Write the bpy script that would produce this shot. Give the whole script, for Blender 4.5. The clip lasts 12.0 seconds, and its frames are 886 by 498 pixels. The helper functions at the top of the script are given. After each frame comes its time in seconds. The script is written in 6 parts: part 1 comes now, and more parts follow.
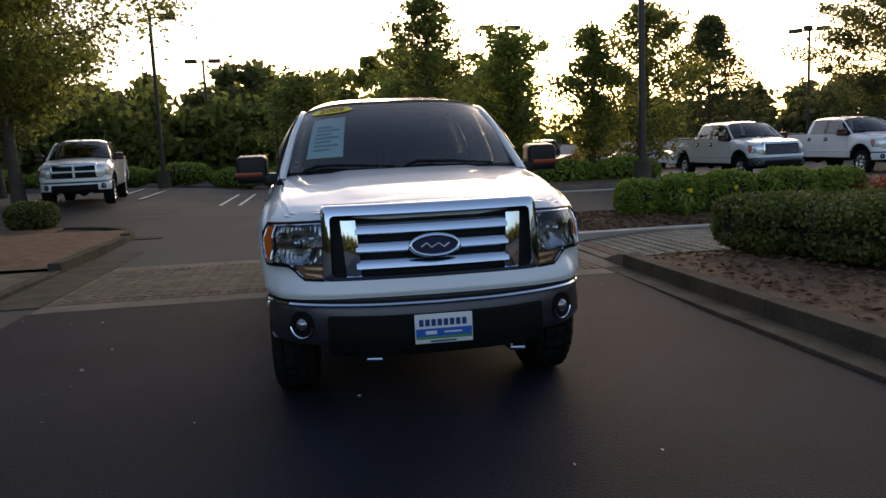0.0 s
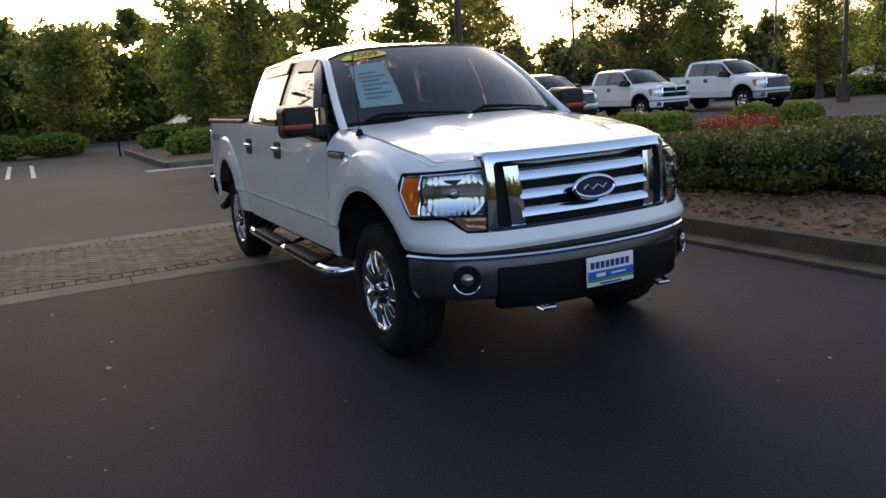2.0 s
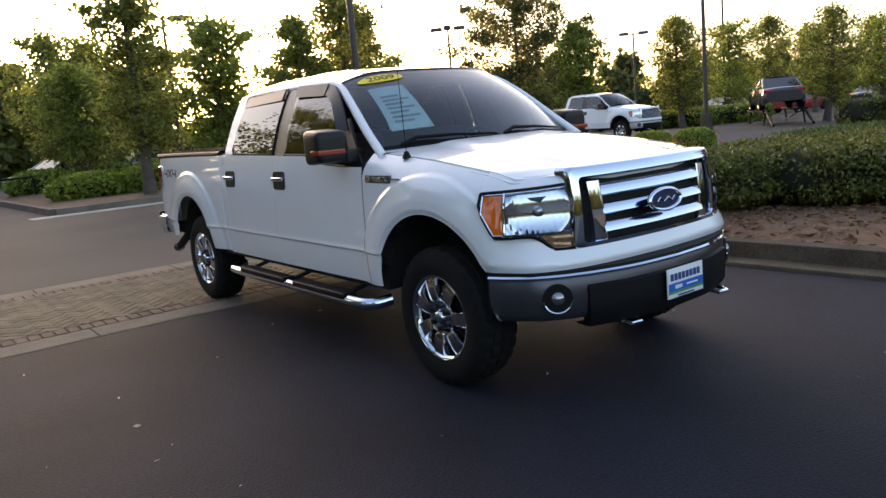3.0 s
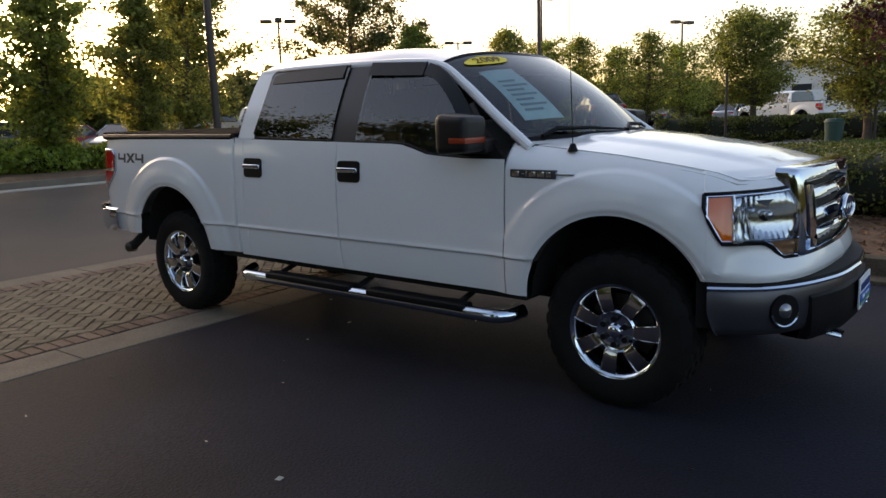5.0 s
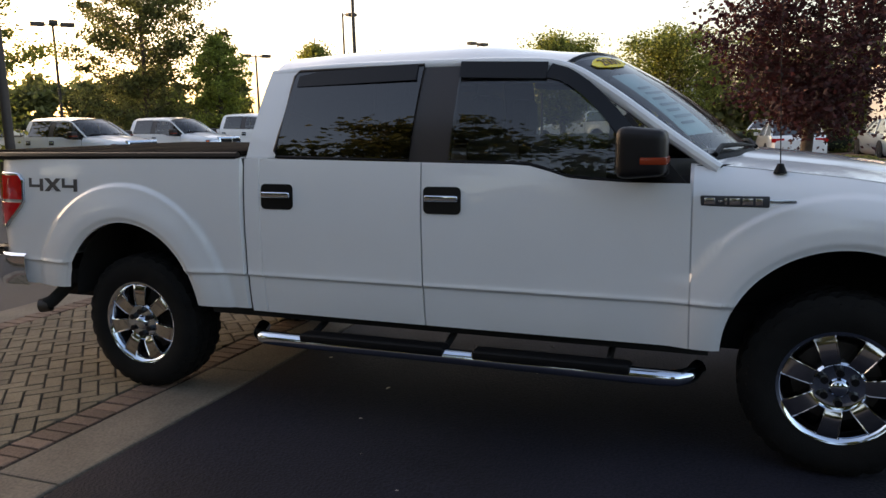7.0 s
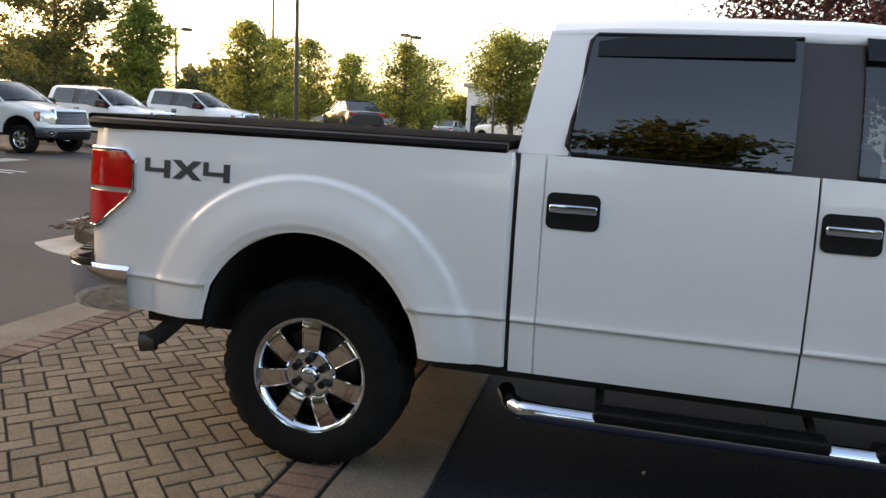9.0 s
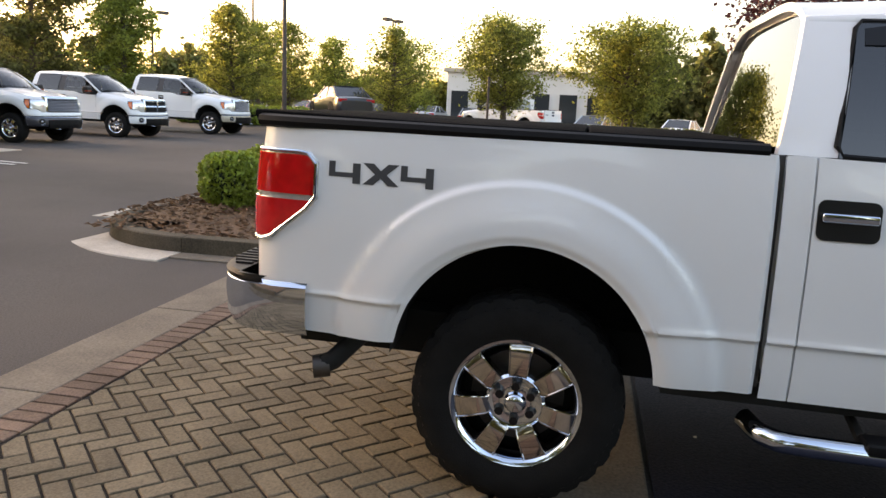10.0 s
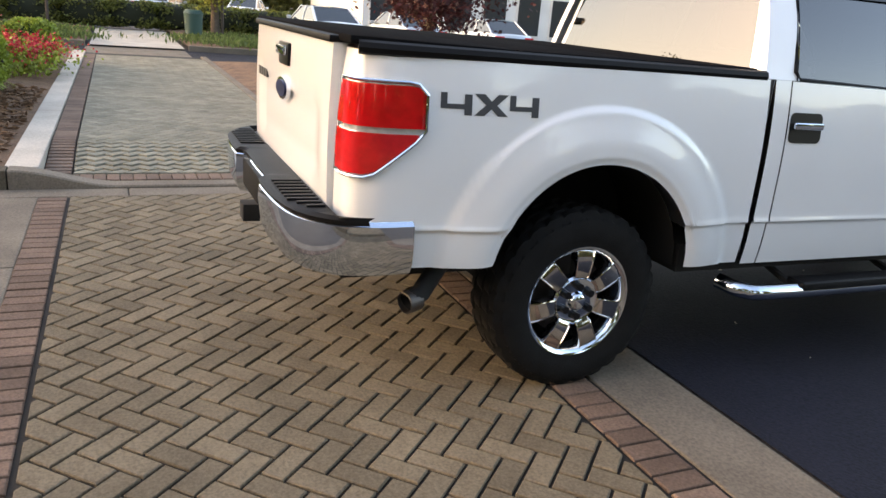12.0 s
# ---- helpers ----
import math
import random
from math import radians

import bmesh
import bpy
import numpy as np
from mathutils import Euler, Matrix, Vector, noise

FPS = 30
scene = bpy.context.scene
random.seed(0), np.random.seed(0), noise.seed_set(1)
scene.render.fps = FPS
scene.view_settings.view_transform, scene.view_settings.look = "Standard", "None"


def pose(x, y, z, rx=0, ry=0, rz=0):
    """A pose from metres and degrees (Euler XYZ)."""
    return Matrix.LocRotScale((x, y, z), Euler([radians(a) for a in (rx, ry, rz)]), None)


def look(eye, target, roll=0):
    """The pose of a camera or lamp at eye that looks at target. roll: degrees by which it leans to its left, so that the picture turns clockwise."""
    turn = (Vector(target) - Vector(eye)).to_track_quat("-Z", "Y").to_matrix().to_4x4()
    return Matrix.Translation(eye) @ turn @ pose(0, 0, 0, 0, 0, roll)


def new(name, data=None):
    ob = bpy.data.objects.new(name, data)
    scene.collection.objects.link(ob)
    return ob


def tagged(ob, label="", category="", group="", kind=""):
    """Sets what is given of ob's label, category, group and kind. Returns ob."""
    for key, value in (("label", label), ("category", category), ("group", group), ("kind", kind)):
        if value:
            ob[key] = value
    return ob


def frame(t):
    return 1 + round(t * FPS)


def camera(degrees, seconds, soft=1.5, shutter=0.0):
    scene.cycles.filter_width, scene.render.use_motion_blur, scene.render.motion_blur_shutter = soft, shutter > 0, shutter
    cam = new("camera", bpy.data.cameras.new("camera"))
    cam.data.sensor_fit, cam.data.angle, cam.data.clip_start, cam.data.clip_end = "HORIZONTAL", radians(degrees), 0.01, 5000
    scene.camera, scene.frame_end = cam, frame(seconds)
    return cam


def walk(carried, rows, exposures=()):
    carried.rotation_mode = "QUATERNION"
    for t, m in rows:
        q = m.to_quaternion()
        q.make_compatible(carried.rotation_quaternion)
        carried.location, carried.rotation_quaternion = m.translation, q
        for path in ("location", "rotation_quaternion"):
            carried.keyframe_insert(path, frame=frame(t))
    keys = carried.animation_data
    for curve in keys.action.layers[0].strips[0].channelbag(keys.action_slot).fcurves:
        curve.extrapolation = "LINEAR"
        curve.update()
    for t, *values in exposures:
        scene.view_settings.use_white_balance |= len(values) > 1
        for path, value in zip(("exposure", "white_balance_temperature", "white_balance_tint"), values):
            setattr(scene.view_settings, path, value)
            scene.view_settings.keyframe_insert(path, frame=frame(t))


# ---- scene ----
cam = camera(61.3, 12.0)
METRES, EYE, TILT, LEAN, TURN = 12.389, 1.425, 0.0, 0.0, -8.63
START_X, START_Y = -0.555, -4.805
ROWS = [
    (0.0, 0.0, 0.0, 0.0, -0.32, -7.29, 2.54),
    (0.5, -0.0408, 0.0016, -0.0026, -3.87, -7.64, 4.42),
    (1.0, -0.0823, 0.0068, -0.0018, -10.02, -7.24, 3.14),
    (1.5, -0.1252, 0.0188, 0.0002, -17.39, -9.68, 2.98),
    (2.0, -0.1645, 0.0405, 0.0019, -18.86, -11.38, 3.94),
    (2.5, -0.2045, 0.0598, 0.001, -25.18, -11.07, 4.64),
    (3.0, -0.2396, 0.0859, 0.0001, -29.07, -9.32, 5.18),
    (5.0, -0.3384, 0.2161, 0.003, -44.22, -10.07, 1.94),
    (5.5, -0.3514, 0.2519, 0.0016, -48.82, -8.91, 1.52),
    (6.0, -0.3594, 0.2924, 0.0036, -49.62, -8.95, 0.97),
    (6.5, -0.3643, 0.334, 0.0055, -55.76, -7.63, 2.29),
    (8.5, -0.3384, 0.5033, 0.0042, -68.17, -13.03, -3.82),
    (9.0, -0.3372, 0.5452, 0.0021, -68.03, -9.61, -2.66),
    (9.5, -0.3363, 0.5855, 0.0012, -67.81, -11.95, -2.08),
    (10.0, -0.3378, 0.6247, 0.0024, -70.3, -10.64, -2.5),
    (10.5, -0.3424, 0.6653, 0.0058, -85.17, -13.45, -4.99),
    (11.0, -0.3451, 0.707, 0.0074, -86.75, -14.05, -6.78),
    (11.5, -0.3512, 0.746, 0.005, -95.99, -16.61, -3.87),
    (12.0, -0.3492, 0.7815, 0.0073, -104.14, -17.55, -4.51),
]
walk(cam, [(t, pose(START_X, START_Y, EYE, TILT, LEAN, TURN) @ pose(METRES * x, METRES * y, METRES * z, 90 + pitch, roll, yaw)) for t, x, y, z, yaw, pitch, roll in ROWS],
     exposures=[(0.0, 0.98, 6600, 19), (1.0, 1.0, 6650, 19), (2.5, 1.92, 6850, 20), (3.0, 2.06, 6950, 20), (5.0, 1.50, 7200, 20), (5.5, 1.72, 7300, 21), (6.5, 1.74, 7400, 21), (8.5, 2.12, 7500, 18), (9.5, 2.60, 8150, 22), (10.5, 2.60, 8200, 22), (12.0, 2.86, 7750, 20)])

# ---- light ----
SUN_AZ, SUN_EL = 17.3, 2.7
world = bpy.data.worlds.new("evening_sky")
scene.world = world
world.use_nodes = True
wn = world.node_tree.nodes
sky = wn.new("ShaderNodeTexSky")
sky.sky_type = "NISHITA"
sky.sun_disc = False
sky.sun_elevation, sky.sun_rotation = radians(11.0), radians(SUN_AZ)
sky.air_density, sky.dust_density, sky.ozone_density = 1.0, 2.8, 1.0
wn["Background"].inputs["Strength"].default_value = 0.15
world.node_tree.links.new(sky.outputs["Color"], wn["Background"].inputs["Color"])
sun_data = bpy.data.lights.new("sun", "SUN")
sun_data.energy, sun_data.angle, sun_data.color = 1.0, radians(0.6), (1.0, 0.62, 0.32)
sun_ob = new("sun", sun_data)
to_sun = Vector((math.sin(radians(SUN_AZ)) * math.cos(radians(SUN_EL)), math.cos(radians(SUN_AZ)) * math.cos(radians(SUN_EL)), math.sin(radians(SUN_EL))))
sun_ob.matrix_world = look(to_sun * 100, (0, 0, 0))


# ---- materials ----
def material(name, colour, rough=0.5, metal=0.0, vary=0.0, scale=8.0, fine=0.0, fine_scale=120.0, bump=0.0, coat=0.0, by_object=0.0, by_island=0.0, second=None, thin=0.0, spec=0.5):
    """A node material with broad stains, fine grain, relief and piece-to-piece variation."""
    m = bpy.data.materials.new(name)
    m.use_nodes = True
    t = m.node_tree
    n, l = t.nodes, t.links
    b = n["Principled BSDF"]
    b.inputs["Roughness"].default_value = rough
    b.inputs["Metallic"].default_value = metal
    b.inputs["Coat Weight"].default_value = coat
    b.inputs["Coat Roughness"].default_value = 0.03
    b.inputs["Specular IOR Level"].default_value = spec
    b.inputs["Base Color"].default_value = (*colour, 1)
    geo = n.new("ShaderNodeNewGeometry")
    last = None

    def value_of(tex, low, high):
        r = n.new("ShaderNodeMapRange")
        r.inputs["To Min"].default_value, r.inputs["To Max"].default_value = low, high
        r.inputs["From Min"].default_value, r.inputs["From Max"].default_value = 0.25, 0.75
        l.new(tex, r.inputs["Value"])
        return r.outputs["Result"]

    def noise_of(s, detail=4.0):
        x = n.new("ShaderNodeTexNoise")
        x.inputs["Scale"].default_value, x.inputs["Detail"].default_value = s, detail
        l.new(geo.outputs["Position"], x.inputs["Vector"])
        return x.outputs["Fac"]

    factors = []
    if vary:
        factors.append(value_of(noise_of(scale), 1 - vary, 1 + vary))
    if fine:
        factors.append(value_of(noise_of(fine_scale, 2.0), 1 - fine, 1 + fine))
    if by_object:
        info = n.new("ShaderNodeObjectInfo")
        r = n.new("ShaderNodeMapRange")
        r.inputs["To Min"].default_value, r.inputs["To Max"].default_value = 1 - by_object, 1 + by_object
        l.new(info.outputs["Random"], r.inputs["Value"])
        factors.append(r.outputs["Result"])
    if by_island:
        r = n.new("ShaderNodeMapRange")
        r.inputs["To Min"].default_value, r.inputs["To Max"].default_value = 1 - by_island, 1 + by_island
        l.new(geo.outputs["Random Per Island"], r.inputs["Value"])
        factors.append(r.outputs["Result"])
    for f in factors:
        if last is None:
            last = f
        else:
            q = n.new("ShaderNodeMath")
            q.operation = "MULTIPLY"
            l.new(last, q.inputs[0]), l.new(f, q.inputs[1])
            last = q.outputs["Value"]
    if last is not None:
        mul = n.new("ShaderNodeVectorMath")
        mul.operation = "SCALE"
        mul.inputs[0].default_value = colour
        if second:
            mix = n.new("ShaderNodeMix")
            mix.data_type = "RGBA"
            mix.inputs["A"].default_value, mix.inputs["B"].default_value = (*colour, 1), (*second, 1)
            l.new(value_of(noise_of(scale * 0.6), 0.0, 1.0), mix.inputs["Factor"])
            l.new(mix.outputs["Result"], mul.inputs[0])
        l.new(last, mul.inputs["Scale"])
        l.new(mul.outputs["Vector"], b.inputs["Base Color"])
    if bump:
        bn = n.new("ShaderNodeBump")
        bn.inputs["Strength"].default_value, bn.inputs["Distance"].default_value = bump, 0.01
        l.new(noise_of(fine_scale, 3.0), bn.inputs["Height"])
        l.new(bn.outputs["Normal"], b.inputs["Normal"])
    if thin:
        tr = n.new("ShaderNodeBsdfTranslucent")
        mx = n.new("ShaderNodeMixShader")
        mx.inputs["Fac"].default_value = thin
        if last is not None:
            l.new(mul.outputs["Vector"], tr.inputs["Color"])
        else:
            tr.inputs["Color"].default_value = (*colour, 1)
        l.new(b.outputs["BSDF"], mx.inputs[1]), l.new(tr.outputs["BSDF"], mx.inputs[2])
        l.new(mx.outputs["Shader"], n["Material Output"].inputs["Surface"])
    return m


def pane(name, tint, ior=1.5):
    """Thin tinted glass: clear through, gloss by Fresnel."""
    m = bpy.data.materials.new(name)
    m.use_nodes = True
    n, l = m.node_tree.nodes, m.node_tree.links
    n.remove(n["Principled BSDF"])
    clear, gloss, mix, fr = (n.new("ShaderNodeBsdf" + k) if k in ("Transparent", "Glossy") else n.new("ShaderNode" + k) for k in ("Transparent", "Glossy", "MixShader", "Fresnel"))
    clear.inputs["Color"].default_value = (*tint, 1)
    gloss.inputs["Roughness"].default_value = 0.01
    gloss.inputs["Color"].default_value = (1, 1, 1, 1)
    fr.inputs["IOR"].default_value = ior
    l.new(fr.outputs["Fac"], mix.inputs["Fac"])
    l.new(clear.outputs["BSDF"], mix.inputs[1]), l.new(gloss.outputs["BSDF"], mix.inputs[2])
    l.new(mix.outputs["Shader"], n["Material Output"].inputs["Surface"])
    return m


WHITE = material("white_paint", (0.78, 0.79, 0.80), 0.35, coat=1.0, vary=0.015, scale=3)
TAN = material("tan_paint", (0.42, 0.36, 0.28), 0.35, coat=1.0)
CHROME = material("chrome", (0.66, 0.74, 0.84), 0.05, 1.0)
SPOKE = material("bright_spoke", (0.60, 0.58, 0.56), 0.09, 1.0, vary=0.06, scale=40)
BUMPER = material("dark_chrome", (0.075, 0.075, 0.088), 0.30, 0.7, vary=0.05, scale=6)
BLACK = material("black_plastic", (0.005, 0.005, 0.0056), 0.55, spec=0.16, vary=0.2, scale=20, fine=0.2, bump=0.08, fine_scale=400)
GLOSSBLACK = material("gloss_black", (0.007, 0.007, 0.008), 0.3, spec=0.3)
BROWNBLACK = material("pillar_black", (0.034, 0.027, 0.025), 0.25)
MIRRORBLACK = material("mirror_plastic", (0.011, 0.0095, 0.010), 0.42, spec=0.3, fine=0.15, bump=0.05, fine_scale=500)
DARK = material("dark_underside", (0.006, 0.006, 0.006), 0.9)
RUBBER = material("tyre_rubber", (0.0065, 0.0062, 0.006), 0.8, spec=0.22, vary=0.3, scale=14, fine=0.2, bump=0.25, fine_scale=180)
VINYL = material("tonneau_vinyl", (0.008, 0.008, 0.0085), 0.9, spec=0.01, vary=0.2, scale=9, fine=0.15, bump=0.15, fine_scale=300)
STEEL = material("brake_steel", (0.10, 0.09, 0.085), 0.5, 0.9, vary=0.2)
CLOTH = material("seat_cloth", (0.06, 0.052, 0.045), 0.9, fine=0.2)
GREYTRIM = material("grey_trim", (0.045, 0.043, 0.042), 0.7)
AMBER = material("amber_lens", (0.75, 0.13, 0.005), 0.12, coat=1.0)
RED = material("red_lens", (0.52, 0.008, 0.010), 0.10, coat=1.0, vary=0.25, scale=18)
DARKRED = material("dull_red_lens", (0.28, 0.035, 0.010), 0.25)
BLUE = material("badge_blue", (0.005, 0.010, 0.050), 0.4, spec=0.3)
SILVER = material("silver_letters", (0.6, 0.6, 0.62), 0.2, 1.0)
GREYDECAL = material("grey_decal", (0.045, 0.047, 0.052), 0.5)
YELLOW = material("yellow_sticker", (0.90, 0.66, 0.012), 0.4)
INK = material("brown_ink", (0.10, 0.03, 0.02), 0.5)
PAPER = material("window_sheet", (0.62, 0.80, 0.80), 0.6, vary=0.05, scale=20)
PAPERLINE = material("sheet_print", (0.30, 0.42, 0.46), 0.6)
PLATE_W = material("plate_white", (0.75, 0.77, 0.78), 0.4)
PLATE_B = material("plate_blue", (0.02, 0.12, 0.48), 0.4)
PLATE_G = material("plate_green", (0.08, 0.30, 0.10), 0.4)
PLATE_N = material("plate_navy", (0.02, 0.05, 0.20), 0.4)
WINDSHIELD = pane("windshield_glass", (0.84, 0.88, 0.86), 1.75)
TINT = pane("tinted_glass", (0.035, 0.035, 0.037), 1.85)
FRONTGLASS = pane("door_glass", (0.52, 0.56, 0.54), 1.75)
LENS = pane("lamp_lens", (0.86, 0.88, 0.90), 1.45)
LAMPBOWL = material("lamp_bowl", (0.58, 0.61, 0.65), 0.10, 1.0, vary=0.05, scale=55)
SIGNAL = material("signal_lens", (0.50, 0.27, 0.14), 0.16, 0.35, vary=0.2, scale=60, coat=0.6)
FOGGLASS = material("fog_glass", (0.30, 0.31, 0.33), 0.12, 0.85, vary=0.3, scale=70)
REFLECTOR = material("lamp_reflector", (0.80, 0.82, 0.84), 0.22, 0.7, vary=0.12, scale=40)
ASPHALT = material("asphalt", (0.0080, 0.0090, 0.0165), 0.8, vary=0.38, scale=0.9, fine=0.5, fine_scale=70, bump=0.6, second=(0.0138, 0.0148, 0.0235), spec=0.18)
OLDASPHALT = material("worn_asphalt", (0.060, 0.055, 0.054), 0.85, spec=0.2, vary=0.22, scale=0.35, fine=0.28, fine_scale=80, bump=0.3, second=(0.082, 0.071, 0.063))
CONCRETE = material("kerb_concrete", (0.165, 0.138, 0.108), 0.85, spec=0.15, vary=0.25, scale=2.2, fine=0.25, fine_scale=70, bump=0.3)
KERBSTONE = material("weathered_kerb", (0.098, 0.078, 0.058), 0.9, spec=0.1, vary=0.35, scale=2.6, fine=0.3, fine_scale=60, bump=0.4, second=(0.070, 0.062, 0.044))
PALECONCRETE = material("pale_concrete", (0.42, 0.37, 0.31), 0.85, vary=0.2, scale=2.0, fine=0.18, fine_scale=70, bump=0.2)
BRICK = material("paver", (0.152, 0.122, 0.084), 0.8, spec=0.12, vary=0.22, scale=3.0, fine=0.25, fine_scale=90, bump=0.3, by_object=0.16)
BRICKS = material("paver_rest", (0.152, 0.122, 0.084), 0.8, spec=0.12, vary=0.22, scale=3.0, fine=0.25, fine_scale=90, bump=0.3, by_island=0.16)
EDGEBRICK = material("edge_paver", (0.145, 0.098, 0.074), 0.8, spec=0.12, vary=0.25, scale=3.0, fine=0.25, fine_scale=90, bump=0.3, by_object=0.2)
EDGEBRICKS = material("edge_paver_rest", (0.145, 0.098, 0.074), 0.8, spec=0.12, vary=0.25, scale=3.0, fine=0.25, fine_scale=90, bump=0.3, by_island=0.2)
WALKBRICKS = material("walk_paver", (0.20, 0.185, 0.14), 0.8, spec=0.15, vary=0.22, scale=2.0, fine=0.2, fine_scale=60, bump=0.3, by_island=0.18)
JOINT = material("paver_joint", (0.015, 0.011, 0.008), 0.95, fine=0.3, fine_scale=150)
MULCH = material("pine_mulch", (0.118, 0.064, 0.034), 0.95, vary=0.35, scale=5, fine=0.5, fine_scale=60, bump=0.9, second=(0.155, 0.088, 0.048))
STRAW = material("mulch_chips", (0.165, 0.090, 0.048), 0.95, by_island=0.5)
LINE = material("lot_line_paint", (0.62, 0.60, 0.56), 0.7, vary=0.25, scale=5, fine=0.2)
POLE = material("bronze_pole", (0.045, 0.033, 0.028), 0.55, vary=0.15)
BARK = material("bark", (0.085, 0.065, 0.05), 0.9, vary=0.3, scale=8, fine=0.3, bump=0.5, fine_scale=40)
LEAF = material("leaves_green", (0.205, 0.225, 0.050), 0.6, by_island=0.55, thin=0.68)
LEAFDARK = material("leaves_dark", (0.135, 0.145, 0.045), 0.6, by_island=0.55, thin=0.6)
LEAFLIGHT = material("leaves_light", (0.225, 0.265, 0.052), 0.6, by_island=0.5, thin=0.65)
LEAFRED = material("leaves_maroon", (0.060, 0.016, 0.018), 0.6, by_island=0.5, thin=0.35)
HEDGELEAF = material("hedge_leaves", (0.112, 0.124, 0.022), 0.55, by_island=0.45, thin=0.3)
SHRUBLEAF = material("shrub_leaves", (0.205, 0.268, 0.032), 0.55, by_island=0.4, thin=0.35)
# near-black green: the shade within shrubs, put into the colour
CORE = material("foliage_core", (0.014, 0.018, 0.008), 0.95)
FLOWER = material("red_petals", (0.42, 0.03, 0.04), 0.6, by_island=0.3, thin=0.3)
FLOWERY = material("yellow_petals", (0.85, 0.62, 0.02), 0.6, thin=0.3)
GRASS = material("grass_blades", (0.085, 0.125, 0.03), 0.7, by_island=0.4, thin=0.3)
STUCCO = material("white_stucco", (0.62, 0.60, 0.58), 0.8, vary=0.08, scale=0.6)
SHOPGLASS = material("shop_window", (0.03, 0.035, 0.04), 0.08)
GREYCAR = material("grey_paint", (0.10, 0.11, 0.125), 0.35, 0.3, coat=1.0)
SILVERCAR = material("silver_paint", (0.38, 0.40, 0.42), 0.32, 0.4, coat=1.0)
BLUECAR = material("pale_blue_paint", (0.33, 0.38, 0.43), 0.32, 0.3, coat=1.0)
BLACKCAR = material("dark_blue_paint", (0.02, 0.022, 0.03), 0.3, coat=1.0)
REDCAR = material("red_paint", (0.28, 0.02, 0.02), 0.3, coat=1.0)
BINGREEN = material("bin_green", (0.02, 0.06, 0.05), 0.5)
SIGNRED = material("sign_orange", (0.55, 0.10, 0.02), 0.6)
SUNGLOW = bpy.data.materials.new("setting_sun")
SUNGLOW.use_nodes = True
SUNGLOW.node_tree.nodes["Principled BSDF"].inputs["Emission Color"].default_value = (1.0, 0.50, 0.10, 1)
SUNGLOW.node_tree.nodes["Principled BSDF"].inputs["Emission Strength"].default_value = 7.0


# ---- mesh tools ----
def lift(x, y):
    """Height of the ground: level at the crossing, a little higher across the lot."""
    u = min(max((y - 7.0) / 8.0, 0.0), 1.0)
    w = min(max((y - 1.5) / 1.6, 0.0), 1.0)
    p, q = min(max((-4.5 - x) / 2.5, 0.0), 1.0), min(max((y - 12.0) / 5.0, 0.0), 1.0)
    rise = 0.33 * p * p * (3 - 2 * p) * q * q * (3 - 2 * q)
    return 0.2 * u * u * (3 - 2 * u) - 0.03 * (1 - w * w * (3 - 2 * w)) + rise


def thing(name, m, label, category, group="", kind=""):
    ob = new(name)
    ob.empty_display_size = 0.2
    ob.matrix_world = m
    return tagged(ob, label, category, group, kind)


def part(name, bm, mat, parent=None, label="", smooth=None, recalc=True):
    """Links a bmesh as one mesh object under a thing or a part."""
    if recalc:
        bmesh.ops.recalc_face_normals(bm, faces=bm.faces)
    if smooth is not None:
        lim = radians(smooth)
        for f in bm.faces:
            f.smooth = True
        for e in bm.edges:
            if len(e.link_faces) == 2 and e.calc_face_angle(0.0) > lim:
                e.smooth = False
    me = bpy.data.meshes.new(name)
    bm.to_mesh(me)
    bm.free()
    me.materials.append(mat)
    ob = new(name, me)
    if parent:
        ob.parent = parent
    if label:
        tagged(ob, label)
    return ob


def raw(name, verts, faces, mat, parent=None, label="", smooth=False):
    me = bpy.data.meshes.new(name)
    me.from_pydata(verts, [], faces)
    me.materials.append(mat)
    if smooth:
        me.polygons.foreach_set("use_smooth", [True] * len(me.polygons))
    ob = new(name, me)
    if parent:
        ob.parent = parent
    if label:
        tagged(ob, label)
    return ob


def box(bm, x0, x1, y0, y1, z0, z1, bevel=0.0, seg=2):
    r = bmesh.ops.create_cube(bm, size=1.0)
    for v in r["verts"]:
        v.co = Vector(((x0 + x1) / 2 + v.co.x * (x1 - x0), (y0 + y1) / 2 + v.co.y * (y1 - y0), (z0 + z1) / 2 + v.co.z * (z1 - z0)))
    if bevel:
        es = list({e for v in r["verts"] for e in v.link_edges})
        bmesh.ops.bevel(bm, geom=es, offset=bevel, segments=seg, affect="EDGES", profile=0.6)
    return bm


def cyl(bm, p, q, r0, r1=None, seg=16, caps=True):
    p, q = Vector(p), Vector(q)
    r1 = r0 if r1 is None else r1
    turn = (q - p).to_track_quat("Z", "Y").to_matrix().to_4x4()
    m = Matrix.Translation((p + q) / 2) @ turn
    bmesh.ops.create_cone(bm, cap_ends=caps, segments=seg, radius1=r0, radius2=r1, depth=(q - p).length, matrix=m)
    return bm


